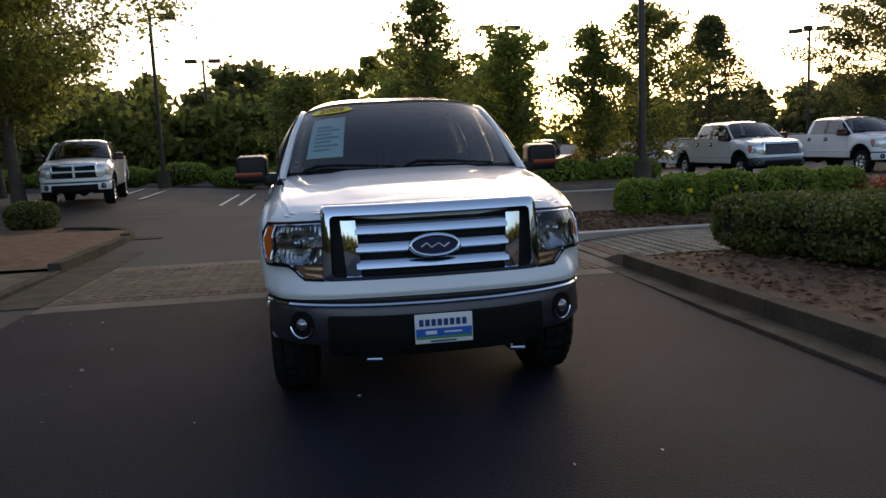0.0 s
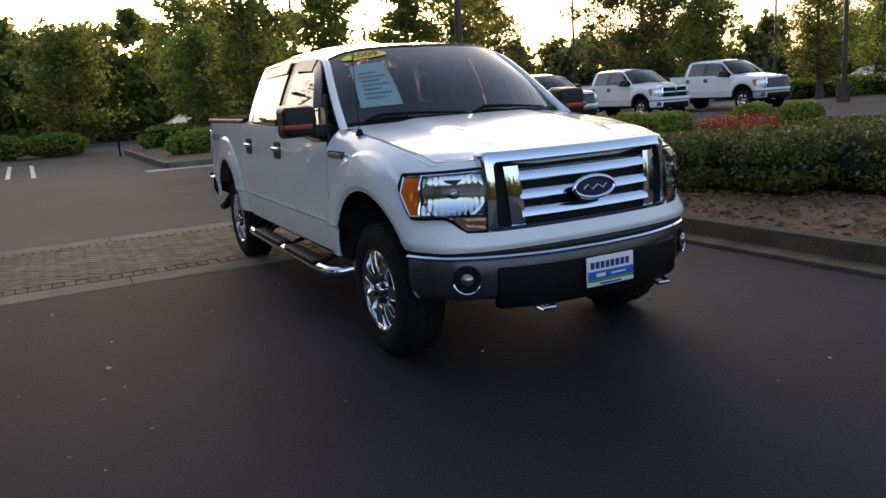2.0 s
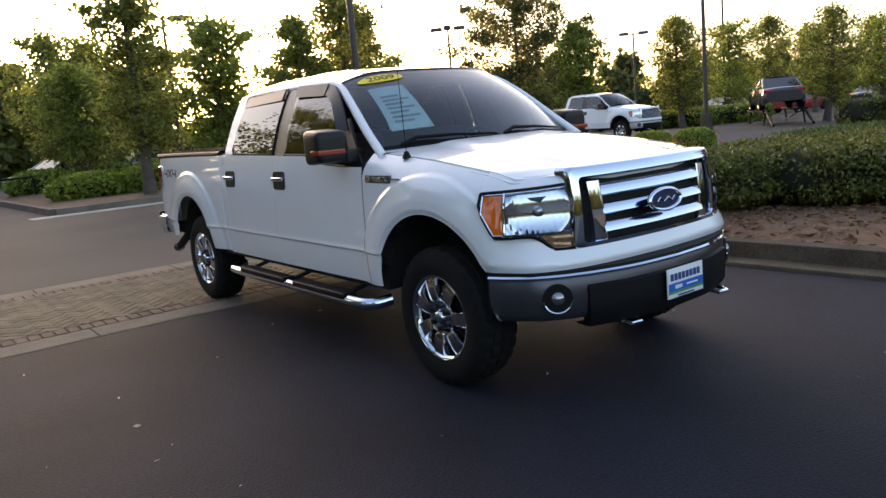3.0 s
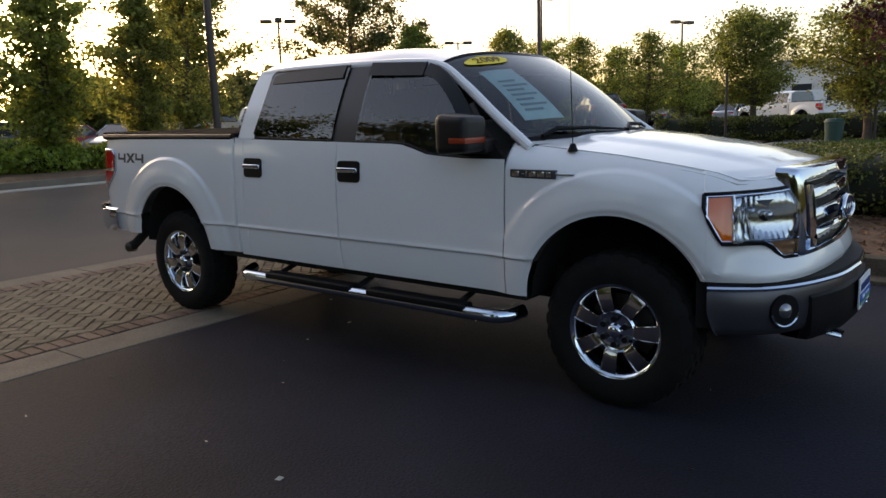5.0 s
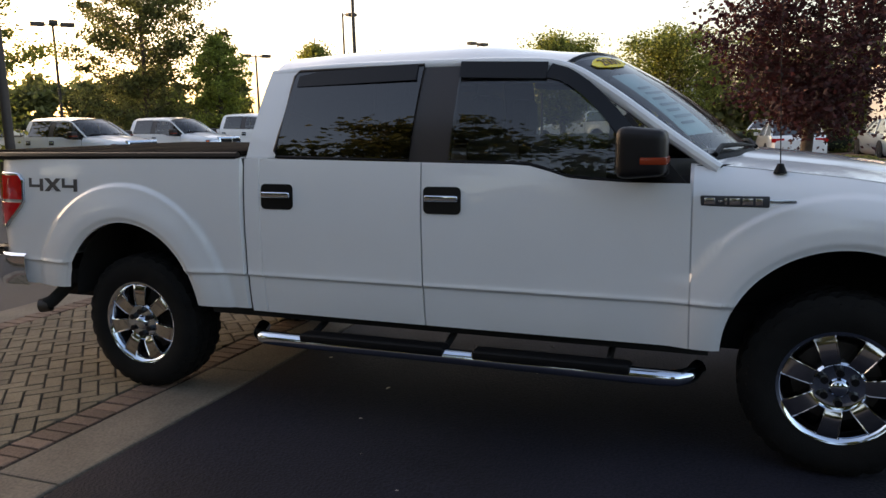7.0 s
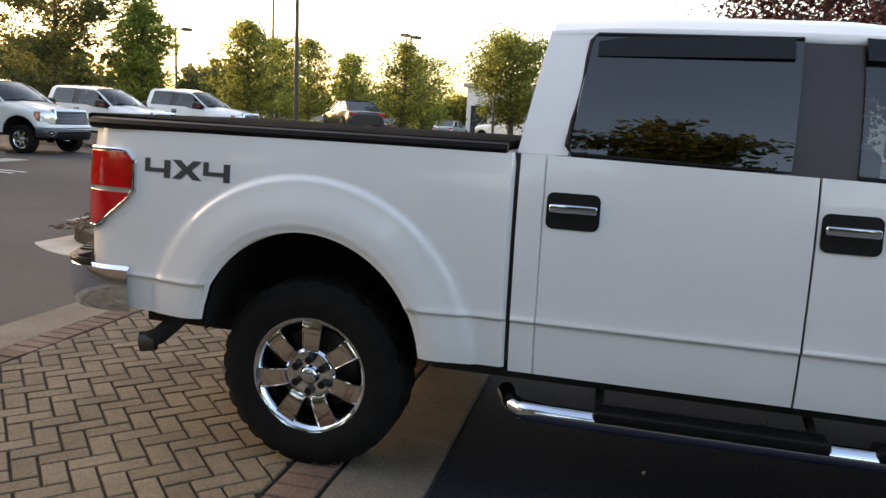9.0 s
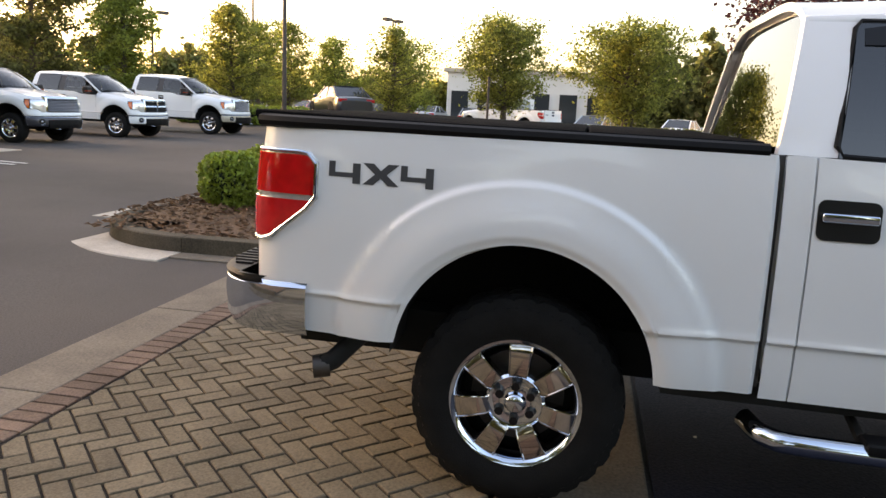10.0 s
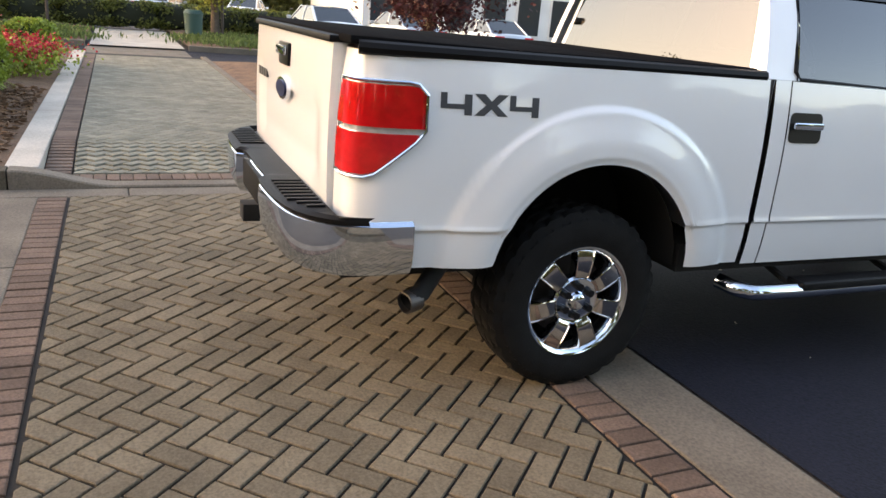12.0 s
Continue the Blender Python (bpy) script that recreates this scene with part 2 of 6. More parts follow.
def tube(bm, pts, r, seg=10, caps=True):
    """A round tube along points; r may be one radius or one for each point."""
    pts = [Vector(p) for p in pts]
    rad = r if isinstance(r, (list, tuple)) else [r] * len(pts)
    rings = []
    for i, p in enumerate(pts):
        d = (pts[min(i + 1, len(pts) - 1)] - pts[max(i - 1, 0)]).normalized()
        a = d.orthogonal().normalized() if not rings else (a - d * a.dot(d)).normalized()
        b = d.cross(a)
        rings.append([bm.verts.new(p + (a * math.cos(2 * math.pi * k / seg) + b * math.sin(2 * math.pi * k / seg)) * rad[i]) for k in range(seg)])
    for u, w in zip(rings, rings[1:]):
        for k in range(seg):
            bm.faces.new((u[k], u[(k + 1) % seg], w[(k + 1) % seg], w[k]))
    if caps:
        bm.faces.new(rings[0]), bm.faces.new(rings[-1])
    return bm


def grid(bm, cols, back=None, weld=False):
    """A sheet through columns of points; back: the way in which its rim is folded, for thickness."""
    vs = [[bm.verts.new(p) for p in c] for c in cols]
    for a, b in zip(vs, vs[1:]):
        for k in range(len(a) - 1):
            bm.faces.new((a[k], b[k], b[k + 1], a[k + 1]))
    if weld:
        bmesh.ops.remove_doubles(bm, verts=bm.verts, dist=0.0002)
    if back is not None:
        rim = [e for e in bm.edges if e.is_boundary]
        ex = bmesh.ops.extrude_edge_only(bm, edges=rim)
        moved = [g for g in ex["geom"] if isinstance(g, bmesh.types.BMVert)]
        for v in moved:
            v.co += back(v.co) if callable(back) else Vector(back)
        for e in rim:
            e.smooth = False
    return bm


def plate(bm, outline, depth, axis="y", at=0.0):
    """A flat piece: the outline in the plane square to axis, given thickness."""
    put = {"x": lambda a, b, c: (c, a, b), "y": lambda a, b, c: (a, c, b), "z": lambda a, b, c: (a, b, c)}[axis]
    lo = [bm.verts.new(put(a, b, at)) for a, b in outline]
    hi = [bm.verts.new(put(a, b, at + depth)) for a, b in outline]
    bm.faces.new(lo), bm.faces.new(hi[::-1])
    for k in range(len(lo)):
        j = (k + 1) % len(lo)
        bm.faces.new((lo[k], lo[j], hi[j], hi[k]))
    return bm


def lathe(bm, profile, seg=32, axis="x"):
    """A turned form: profile of (along, radius)."""
    rings = []
    for a, r in profile:
        rings.append([bm.verts.new((a, r * math.cos(2 * math.pi * k / seg), r * math.sin(2 * math.pi * k / seg)) if axis == "x" else (r * math.cos(2 * math.pi * k / seg), r * math.sin(2 * math.pi * k / seg), a)) for k in range(seg)])
    for u, w in zip(rings, rings[1:]):
        for k in range(seg):
            bm.faces.new((u[k], u[(k + 1) % seg], w[(k + 1) % seg], w[k]))
    return bm


def letters(text, size, depth=0.002):
    """Mesh of a word in the built-in font, centred."""
    c = bpy.data.curves.new("letters", "FONT")
    c.body, c.size, c.extrude, c.align_x, c.align_y = text, size, depth, "CENTER", "CENTER"
    ob = new("letters", c)
    me = bpy.data.meshes.new_from_object(ob.evaluated_get(bpy.context.evaluated_depsgraph_get()))
    bpy.data.objects.remove(ob)
    bm = bmesh.new()
    bm.from_mesh(me)
    bpy.data.meshes.remove(me)
    return bm


def smooth_step(a, b, v):
    u = min(max((v - a) / (b - a), 0.0), 1.0)
    return u * u * (3 - 2 * u)


def interp(v, xs, ys):
    return float(np.interp(v, xs, ys))


# ---- pickup truck ----
# Plan of the flank, from the middle of the nose round to the middle of the tail (x to the near side, y aft of the front axle).
NOSE = [(0, -0.815), (0.3, -0.80), (0.55, -0.765), (0.72, -0.70), (0.83, -0.60), (0.905, -0.45), (0.945, -0.25), (0.962, 0), (0.972, 0.4), (0.98, 1.0), (0.985, 1.8), (0.985, 2.8), (0.985, 3.6), (0.98, 4.2), (0.965, 4.5), (0.945, 4.62), (0.90, 4.685), (0.8, 4.70), (0.5, 4.715), (0, 4.72)]


def spline(pts, n=24):
    out = []
    p = [np.array(q, float) for q in pts]
    p = [2 * p[0] - p[1]] + p + [2 * p[-1] - p[-2]]
    for i in range(1, len(p) - 2):
        for k in range(n):
            u = k / n
            out.append(0.5 * (2 * p[i] + (p[i + 1] - p[i - 1]) * u + (2 * p[i - 1] - 5 * p[i] + 4 * p[i + 1] - p[i + 2]) * u * u + (3 * p[i] - p[i - 1] - 3 * p[i + 1] + p[i + 2]) * u ** 3))
    out.append(p[-2])
    return np.array(out)


class Plan:
    """A plan curve by arc length, with its outward normal."""

    def __init__(self, pts):
        self.p = spline(pts)
        d = np.diff(self.p, axis=0)
        self.s = np.concatenate(([0], np.cumsum(np.hypot(d[:, 0], d[:, 1]))))
        t = np.gradient(self.p, axis=0)
        t /= np.linalg.norm(t, axis=1)[:, None]
        self.n = np.stack((t[:, 1], -t[:, 0]), axis=1)

    def at(self, s, off=0.0):
        x, y = (np.interp(s, self.s, self.p[:, k]) for k in (0, 1))
        nx, ny = (np.interp(s, self.s, self.n[:, k]) for k in (0, 1))
        return x + nx * off, y + ny * off

    def by_y(self, y):
        half = len(self.s)
        return float(np.interp(y, self.p[:half, 1], self.s))

    def by_x_front(self, x):
        k = int(np.argmax(self.p[:, 1] > -0.3))
        return float(np.interp(x, self.p[:k, 0], self.s[:k]))

    def by_x_rear(self, x):
        k = int(np.argmax(self.p[:, 1] > 4.62))
        return float(np.interp(-x, -self.p[k:, 0], self.s[k:]))


BODY = Plan(NOSE)
AXLES = (0.0, 3.67)
ARCH_Z, ARCH_R = 0.50, 0.475


def flank(y, z):
    """How far the side stands out from the plan at a height."""
    d = -0.035 * max(0, (z - 0.92) / 0.43) ** 2
    if z < 0.72:
        d -= 0.010 * smooth_step(0.722, 0.706, z) + 0.020 * ((0.72 - z) / 0.22) ** 2
    d += 0.004 * math.exp(-((z - 0.724) / 0.010) ** 2)
    for yc in AXLES:
        r = math.hypot(y - yc, (z - ARCH_Z))
        d += 0.016 * smooth_step(0.700, 0.672, r) + 0.017 * smooth_step(0.68, 0.54, r)
        d -= 0.010 * smooth_step(0.51, 0.475, r)
    return d


def arch(y, sill):
    for yc in AXLES:
        if abs(y - yc) < ARCH_R:
            return max(sill, ARCH_Z + math.sqrt(ARCH_R ** 2 - (y - yc) ** 2))
    return sill


def stations(a, b, step=0.022):
    """Even steps along y, with closer ones where a wheel arch rises."""
    ys = set(np.round(np.linspace(a, b, max(2, int((b - a) / step))), 4))
    for yc in AXLES:
        for k in range(0, 33):
            y = yc - ARCH_R * math.cos(math.pi * k / 32)
            if a < y < b:
                ys.add(round(y, 4))
    return sorted(ys)


HOOD_Y = [-0.85, -0.60, -0.45, -0.30, 0.0, 0.26, 0.62]
HOOD_Z = [1.15, 1.145, 1.175, 1.207, 1.255, 1.285, 1.32]


def side_glass_x(z):
    t = (z - 1.33) / 0.47
    return 0.905 - 0.125 * t - 0.080 * t * t


def roof_point(u, v):
    """u across (-1 to 1), v from the windshield's top (0) to the rear (1)."""
    x = 0.715 * u
    y = (1.05 + 0.16 * u * u) + v * (2.785 - 1.05 - 0.16 * u * u)
    edge = abs(u) ** 5
    z = 1.880 - 0.105 * edge - 0.055 * (1 - smooth_step(0.0, 0.38, v)) * (1 - 0.5 * edge) - 0.016 * smooth_step(0.75, 1.0, v)
    return x, y, z


def screen_point(u, v):
    """Windshield: u across (-1 to 1), v up (0 to 1)."""
    b = Vector((0.835 * u, 0.33 + 0.26 * u * u, 1.335 - 0.015 * u * u))
    x, y, z = roof_point(u * 0.955, 0.0)
    t = Vector((x, y, z - 0.004))
    p = b.lerp(t, v)
    p.z += 0.03 * math.sin(math.pi * v)
    p.y -= 0.02 * math.sin(math.pi * v)
    return p


def pickup(name, place, label, paint, hero=False, group="", size=(1, 1, 1), tyre_r=0.40, two_tone=None, grille_kind="bars", lower=None):
    root = thing(name, place, label, "pickup truck", group)
    sx, sy, sz = size

    def add(pname, bm, mat, parent=None, plabel="", smooth=35, rake=True):
        if pname in ("grille_surround", "grille_upright"):
            for v in bm.verts:
                v.co.y += 0.004 + 0.30 * (v.co.z - 0.97) ** 2 - 0.02 * (v.co.z - 0.97)
        elif pname.startswith(("grille", "emblem")):
            for v in bm.verts:
                v.co.y += 0.10 * (v.co.z - 0.97) + 0.004
        for v in bm.verts:
            if rake:
                v.co.z += 0.012 * (max(v.co.y, 0.3) - 1.2)
            if rake and v.co.z > 1.42:
                v.co.z += 0.055 * (v.co.z - 1.42) * (0.0 if pname == "whip" else 1.0)
            v.co = Vector((v.co.x * sx, v.co.y * sy, v.co.z * sz))
        return part(pname, bm, mat, parent or root, plabel, smooth)

    def skin(bm, sgn, ss, lo, hi, off=0.0, rows=12, shaped=True, back=0.02, extra=None):
        cols = []
        for s in ss:
            col = []
            a, b = lo(s), hi(s)
            y0 = BODY.at(s)[1]
            zs = [a + (b - a) * k / rows for k in range(rows + 1)]
            if rows > 12:
                zs = sorted(zs + [min(max(q, a), b) for q in (0.688, 0.70, 0.708, 0.714, 0.720, 0.727, 0.735)])
            for z in zs:
                o = off + (flank(y0, z) if shaped else 0.0) + (extra(y0, z) if extra else 0.0)
                x, y = BODY.at(s, o)
                col.append((-x * sgn, y, z))
            cols.append(col)
        return grid(bm, cols, (lambda c: Vector((-c.x, 1.8 - c.y, 0)).normalized() * back) if back else None, rows > 12)

    rows_side = 54 if hero else 16
    bottom = lower or paint
    for sgn in (1, -1):
        # fender
        def zl(s):
            y = BODY.at(s)[1]
            return arch(y, 0.515)
        def z_hood(s):
            return interp(BODY.at(s)[1], HOOD_Y, HOOD_Z) - 0.004
        over = lambda y, z: -4.2 * max(0.0, z - (interp(y, HOOD_Y, HOOD_Z) - 0.155)) ** 2
        ss = [BODY.by_y(y) for y in stations(-0.438, 0.598)]
        fender = add("front_fender", skin(bmesh.new(), sgn, ss, zl, z_hood, rows=rows_side, extra=over), paint)
        # doors
        for dn, a, b in (("front_door", 0.606, 1.838), ("rear_door", 1.846, 2.752)):
            ss = [BODY.by_y(y) for y in stations(a, b, 0.08)]
            belt = lambda s: interp(BODY.at(s)[1], [0.6, 0.85, 1.12, 1.28, 1.34, 2.8], [1.235, 1.235, 1.25, 1.30, 1.31, 1.335])
            door = add(dn, skin(bmesh.new(), sgn, ss, lambda s: 0.515, belt, rows=rows_side), paint)
            hy = b - 0.105
            hb = bmesh.new()
            ring = []
            for cy, cz, a0 in ((0.07, 0.04, 0), (-0.07, 0.04, 90), (-0.07, -0.04, 180), (0.07, -0.04, 270)):
                ring += [(hy + cy + 0.025 * math.cos(radians(a0 + q)), 1.14 + cz + 0.025 * math.sin(radians(a0 + q))) for q in (0, 22, 45, 67, 90)]
            plate(hb, ring, 0.02, "x", 0.0)
            for v in hb.verts:
                surf = 0.985 + flank(hy, v.co.z)
                v.co.x = -sgn * (surf - 0.016 + v.co.x)
            pocket = add("handle_pocket", hb, GLOSSBLACK, door, "black handle pocket")
            hb = bmesh.new()
            box(hb, -0.992 * sgn - 0.011, -0.992 * sgn + 0.011, hy - 0.085, hy + 0.085, 1.135, 1.165, 0.01, 3)
            add("handle", hb, CHROME, pocket, "chrome pull handle")
        # cab corner
        ss = [BODY.by_y(y) for y in (2.76, 2.80, 2.83, 2.848)]
        add("cab_corner", skin(bmesh.new(), sgn, ss, lambda s: 0.515, lambda s: 1.335, rows=rows_side, back=0.05), paint)
        # bed side
        ss = [BODY.by_y(y) for y in stations(2.880, 4.60)] + [BODY.by_x_rear(x) for x in (0.93, 0.91, 0.88, 0.84, 0.80, 0.765)]
        bed = add("bed_side", skin(bmesh.new(), sgn, ss, lambda s: arch(BODY.at(s)[1], 0.525 if BODY.at(s)[1] < 3.67 else 0.57), lambda s: 1.335, rows=rows_side), paint)
        bm = bmesh.new()
        tube(bm, [(-0.935 * sgn, 2.90, 1.345), (-0.935 * sgn, 4.0, 1.345), (-0.93 * sgn, 4.55, 1.345), (-0.90 * sgn, 4.67, 1.345)], 0.024, 8)
        add("bed_rail_cap", bm, BLACK, bed, "black plastic rail cap")
        # wheel-arch liners
        for yc in AXLES:
            bm = bmesh.new()
            cols = []
            for k in range(17):
                a = math.pi * k / 16
                cols.append([(-xx * sgn, yc - rr * math.cos(a), ARCH_Z + rr * math.sin(a)) for xx, rr in ((0.90, 0.488), (0.48, 0.50), (0.47, 0.30), (0.465, 0.02))])
            grid(bm, cols)
            add("wheel_liner", bm, DARK)
        # headlight, seen on the corner
        so, si = BODY.by_y(-0.425), BODY.by_x_front(0.592)
        f_of = lambda s: (so - s) / (so - si)
        top = lambda s: 1.085 + 0.015 * f_of(s)
        low = lambda s: interp(f_of(s), [0, 0.03, 0.16, 0.55, 0.64, 0.76, 1.0], [1.03, 0.98, 0.865, 0.862, 0.84, 0.785, 0.78])
        hs = list(np.linspace(so, si, 70 if hero else 22))
        lamp = add("headlight", skin(bmesh.new(), sgn, hs, lambda s: low(s) - 0.011, lambda s: top(s) + 0.010, off=-0.042 if hero else 0.004, rows=6, back=0.0 if hero else 0.06, extra=over), GLOSSBLACK, None, "dark headlight housing")
        if hero:
            def on_lamp(s, z, off):
                y0 = BODY.at(s)[1]
                x, y = BODY.at(s, off + flank(y0, z) + over(y0, z))
                return Vector((-x * sgn, y, z))
            upper = [on_lamp(s, top(s) - 0.001, 0.005) for s in hs[::3]]
            lower_edge = [on_lamp(s, low(s) - 0.002, 0.005) for s in hs[::3]]
            # black tube along the outline, drawn as the shaded gap round the lamp
            bm = bmesh.new()
            tube(bm, upper + lower_edge[::-1] + upper[:1], 0.0085, 8, caps=False)
            add("lamp_gasket", bm, BLACK, lamp, "black tube drawn as the dark gap round the lamp")
            bm = bmesh.new()
            hc = [s for s in hs if f_of(s) > 0.02][::3]
            up = [on_lamp(s, top(s) - 0.012, 0.008) for s in hc]
            lo2 = [on_lamp(s, low(s) + 0.009, 0.008) for s in hc]
            tube(bm, up + lo2[::-1] + up[:1], 0.0055, 8, caps=False)
            sd = so - 0.27 * (so - si)
            tube(bm, [on_lamp(sd, z, 0.009) for z in np.linspace(low(sd) + 0.008, top(sd) - 0.010, 7)], 0.007, 8)
            split = [s for s in hs if f_of(s) > 0.56]
            tube(bm, [on_lamp(s, 0.868, 0.008) for s in split[::3]], 0.006, 8)
            add("lamp_bezel", bm, CHROME, lamp, "bright chrome inner bezel")
            def bowl(y, z):
                s = BODY.by_y(y)
                f = f_of(s)
                r2 = ((f - 0.64) / 0.36) ** 2 + ((z - 0.98) / 0.125) ** 2
                return over(y, z) - 0.038 * max(0.0, 1 - r2) - 0.006 + 0.0016 * math.sin(f * 95.0) * smooth_step(0.25, 0.9, r2)
            add("reflector", skin(bmesh.new(), sgn, [s for s in hs if 0.27 < f_of(s) < 0.99], lambda s: max(low(s), 0.868) + 0.004, lambda s: top(s) - 0.006, off=0.0, rows=18, back=0.0, extra=bowl), LAMPBOWL, lamp, "bright fluted reflector bowl", 60)
            add("turn_signal", skin(bmesh.new(), sgn, [s for s in hs if f_of(s) > 0.57], lambda s: low(s) + 0.004, lambda s: 0.866, off=-0.004, rows=10, back=0.0, extra=lambda y, z: over(y, z) + 0.0025 * math.sin(z * 620)), SIGNAL, lamp, "pale orange ribbed signal lens", 80)
            bm = bmesh.new()
            sb = so - 0.64 * (so - si)
            bmesh.ops.create_uvsphere(bm, u_segments=16, v_segments=10, radius=0.021, matrix=Matrix.Translation(on_lamp(sb, 0.982, -0.024)))
            add("bulb_cap", bm, CHROME, lamp, "round chrome bulb cap")
        add("amber_marker", skin(bmesh.new(), sgn, [s for s in hs if 0.03 < f_of(s) < 0.265], lambda s: low(s) + 0.010, lambda s: top(s) - 0.013, off=0.006, rows=4, back=0.008, extra=over), AMBER, lamp, "amber side marker")
        add("lens", skin(bmesh.new(), sgn, [s for s in hs if f_of(s) > 0.24], lambda s: low(s) + 0.002, lambda s: top(s) - 0.002, off=0.015, rows=4, back=0.0, extra=over), LENS if hero else REFLECTOR, lamp, "clear lens")
        cap_s = list(np.linspace(BODY.by_y(-0.428), BODY.by_x_front(0.60), 20))
        add("fender_cap", skin(bmesh.new(), sgn, cap_s, lambda s: top(s) + 0.004, lambda s: interp(BODY.at(s)[1], HOOD_Y, HOOD_Z) + 0.004, off=0.004, rows=8, extra=over, back=0.03), paint)
        # side glass and pillars
        gx = lambda z: -side_glass_x(z) * sgn
        def pane_of(pname, quad, mat, off=0.0, rows=8, back=0.0, parent=None, plabel=""):
            (y0, z0), (y1, z1), (y2, z2), (y3, z3) = quad
            cols = []
            for i in range(rows + 1):
                u = i / rows
                col = []
                for k in range(rows + 1):
                    v = k / rows
                    y = (y0 * (1 - u) + y1 * u) * (1 - v) + (y3 * (1 - u) + y2 * u) * v
                    z = (z0 * (1 - u) + z1 * u) * (1 - v) + (z3 * (1 - u) + z2 * u) * v
                    x = gx(z)
                    col.append((x + math.copysign(off, x), y, z))
                cols.append(col)
            return add(pname, grid(bmesh.new(), cols, (lambda c: Vector((-math.copysign(back, c.x), 0, 0))) if back else None), mat, parent, plabel)
        pane_of("rear_window", ((1.93, 1.315), (2.685, 1.335), (2.63, 1.757), (1.90, 1.765)), TINT, -0.012, plabel="dark tinted glass")
        pane_of("front_window", ((1.30, 1.285), (1.72, 1.31), (1.70, 1.765), (1.24, 1.745)), FRONTGLASS, -0.012)
        pane_of("front_window", ((0.76, 1.235), (1.30, 1.285), (1.24, 1.745), (1.12, 1.70)), FRONTGLASS, -0.012)
        pane_of("b_pillar", ((1.72, 1.31), (1.93, 1.32), (1.90, 1.77), (1.70, 1.77)), BROWNBLACK, 0.0, 6, 0.03)
        pane_of("c_pillar", ((2.685, 1.335), (2.868, 1.335), (2.79, 1.775), (2.63, 1.767)), paint, 0.004, 8, 0.05)
        bm = bmesh.new()
        tube(bm, [(gx(1.33) - 0.004 * sgn, 1.93, 1.325), (gx(1.335) - 0.004 * sgn, 2.67, 1.34), (gx(1.36) - 0.004 * sgn, 2.69, 1.37), (gx(1.74) - 0.004 * sgn, 2.635, 1.74), (gx(1.765) - 0.004 * sgn, 2.615, 1.762), (gx(1.765) - 0.004 * sgn, 1.9, 1.768)], 0.011, 6)
        add("window_seal", bm, BLACK)
        bm = bmesh.new()
        tube(bm, [(gx(1.31) - 0.003 * sgn, 1.72, 1.318), (gx(1.3) - 0.003 * sgn, 1.34, 1.31), (gx(1.29) - 0.003 * sgn, 1.28, 1.30), (gx(1.25) - 0.003 * sgn, 1.12, 1.25), (gx(1.235) - 0.003 * sgn, 0.85, 1.237), (gx(1.235) - 0.003 * sgn, 0.68, 1.237)], 0.012, 6)
        add("window_seal", bm, BLACK)
        # a pillar and roof rail
        ap = [Vector((-0.862 * sgn, 0.50, 1.290)), Vector((-0.815 * sgn, 0.74, 1.455)), Vector((-0.758 * sgn, 0.98, 1.620)), Vector((-0.705 * sgn, 1.19, 1.733)), Vector((-0.700 * sgn, 1.42, 1.762)), Vector((-0.698 * sgn, 1.9, 1.770)), Vector((-0.698 * sgn, 2.45, 1.770)), Vector((-0.702 * sgn, 2.78, 1.752))]
        bm = bmesh.new()
        tube(bm, [Vector(q) for q in spline([tuple(p) for p in ap], 6)], 0.028, 10)
        add("a_pillar", bm, paint)
        pane_of("mirror_sail", ((0.63, 1.235), (0.97, 1.235), (0.965, 1.49), (0.885, 1.53)), MIRRORBLACK, 0.004, 6, 0.02)
        # vent visors
        if hero:
            for y0, y1, z0, z1 in ((1.93, 2.61, 1.765, 1.750), (1.27, 1.70, 1.750, 1.768)):
                cols = [[(gx(z0) - sgn * (0.012 + 0.048 * v), y, (z0 + (z1 - z0) * i / 10) + 0.012 - 0.075 * v) for v in (0, 0.25, 0.5, 0.75, 1.0)] for i, y in enumerate(np.linspace(y0, y1, 11))]
                add("vent_visor", grid(bmesh.new(), cols, (0.012 * sgn, 0, 0)), GLOSSBLACK, None, "black rain visor")
            cols = []
            for k in range(9):
                u = k / 8
                z = 1.755 - 0.30 * u ** 1.25
                y = 1.27 - 0.40 * u ** 0.8 - 0.02
                cols.append([(gx(z) - sgn * (0.012 + 0.04 * v), y + 0.075 * v * (0.4 + 0.6 * u), z - 0.06 * v * (1 - 0.8 * u)) for v in (0, 0.5, 1.0)])
            add("vent_visor", grid(bmesh.new(), cols, (0.012 * sgn, 0, 0)), GLOSSBLACK, None, "black rain visor")
        # mirror
        bm = bmesh.new()
        box(bm, *((-1.185, -0.965) if sgn > 0 else (0.965, 1.185)), 0.70, 0.90, 1.265, 1.475, 0.045, 4)
        for v in bm.verts:
            if v.co.y < 0.80:
                v.co.z = 1.37 + (v.co.z - 1.37) * 0.90
        mir = add("door_mirror", bm, MIRRORBLACK, None, "black plastic tow mirror")
        bm = bmesh.new()
        box(bm, *sorted((-0.995 * sgn, -0.855 * sgn)), 0.70, 0.885, 1.262, 1.345, 0.025, 3)
        add("mirror_arm", bm, MIRRORBLACK, mir)
        bm = bmesh.new()
        box(bm, *((-1.189, -1.00) if sgn > 0 else (1.0, 1.189)), 0.694, 0.80, 1.325, 1.355, 0.006)
        add("signal_strip", bm, DARKRED, mir, "orange-red signal strip")
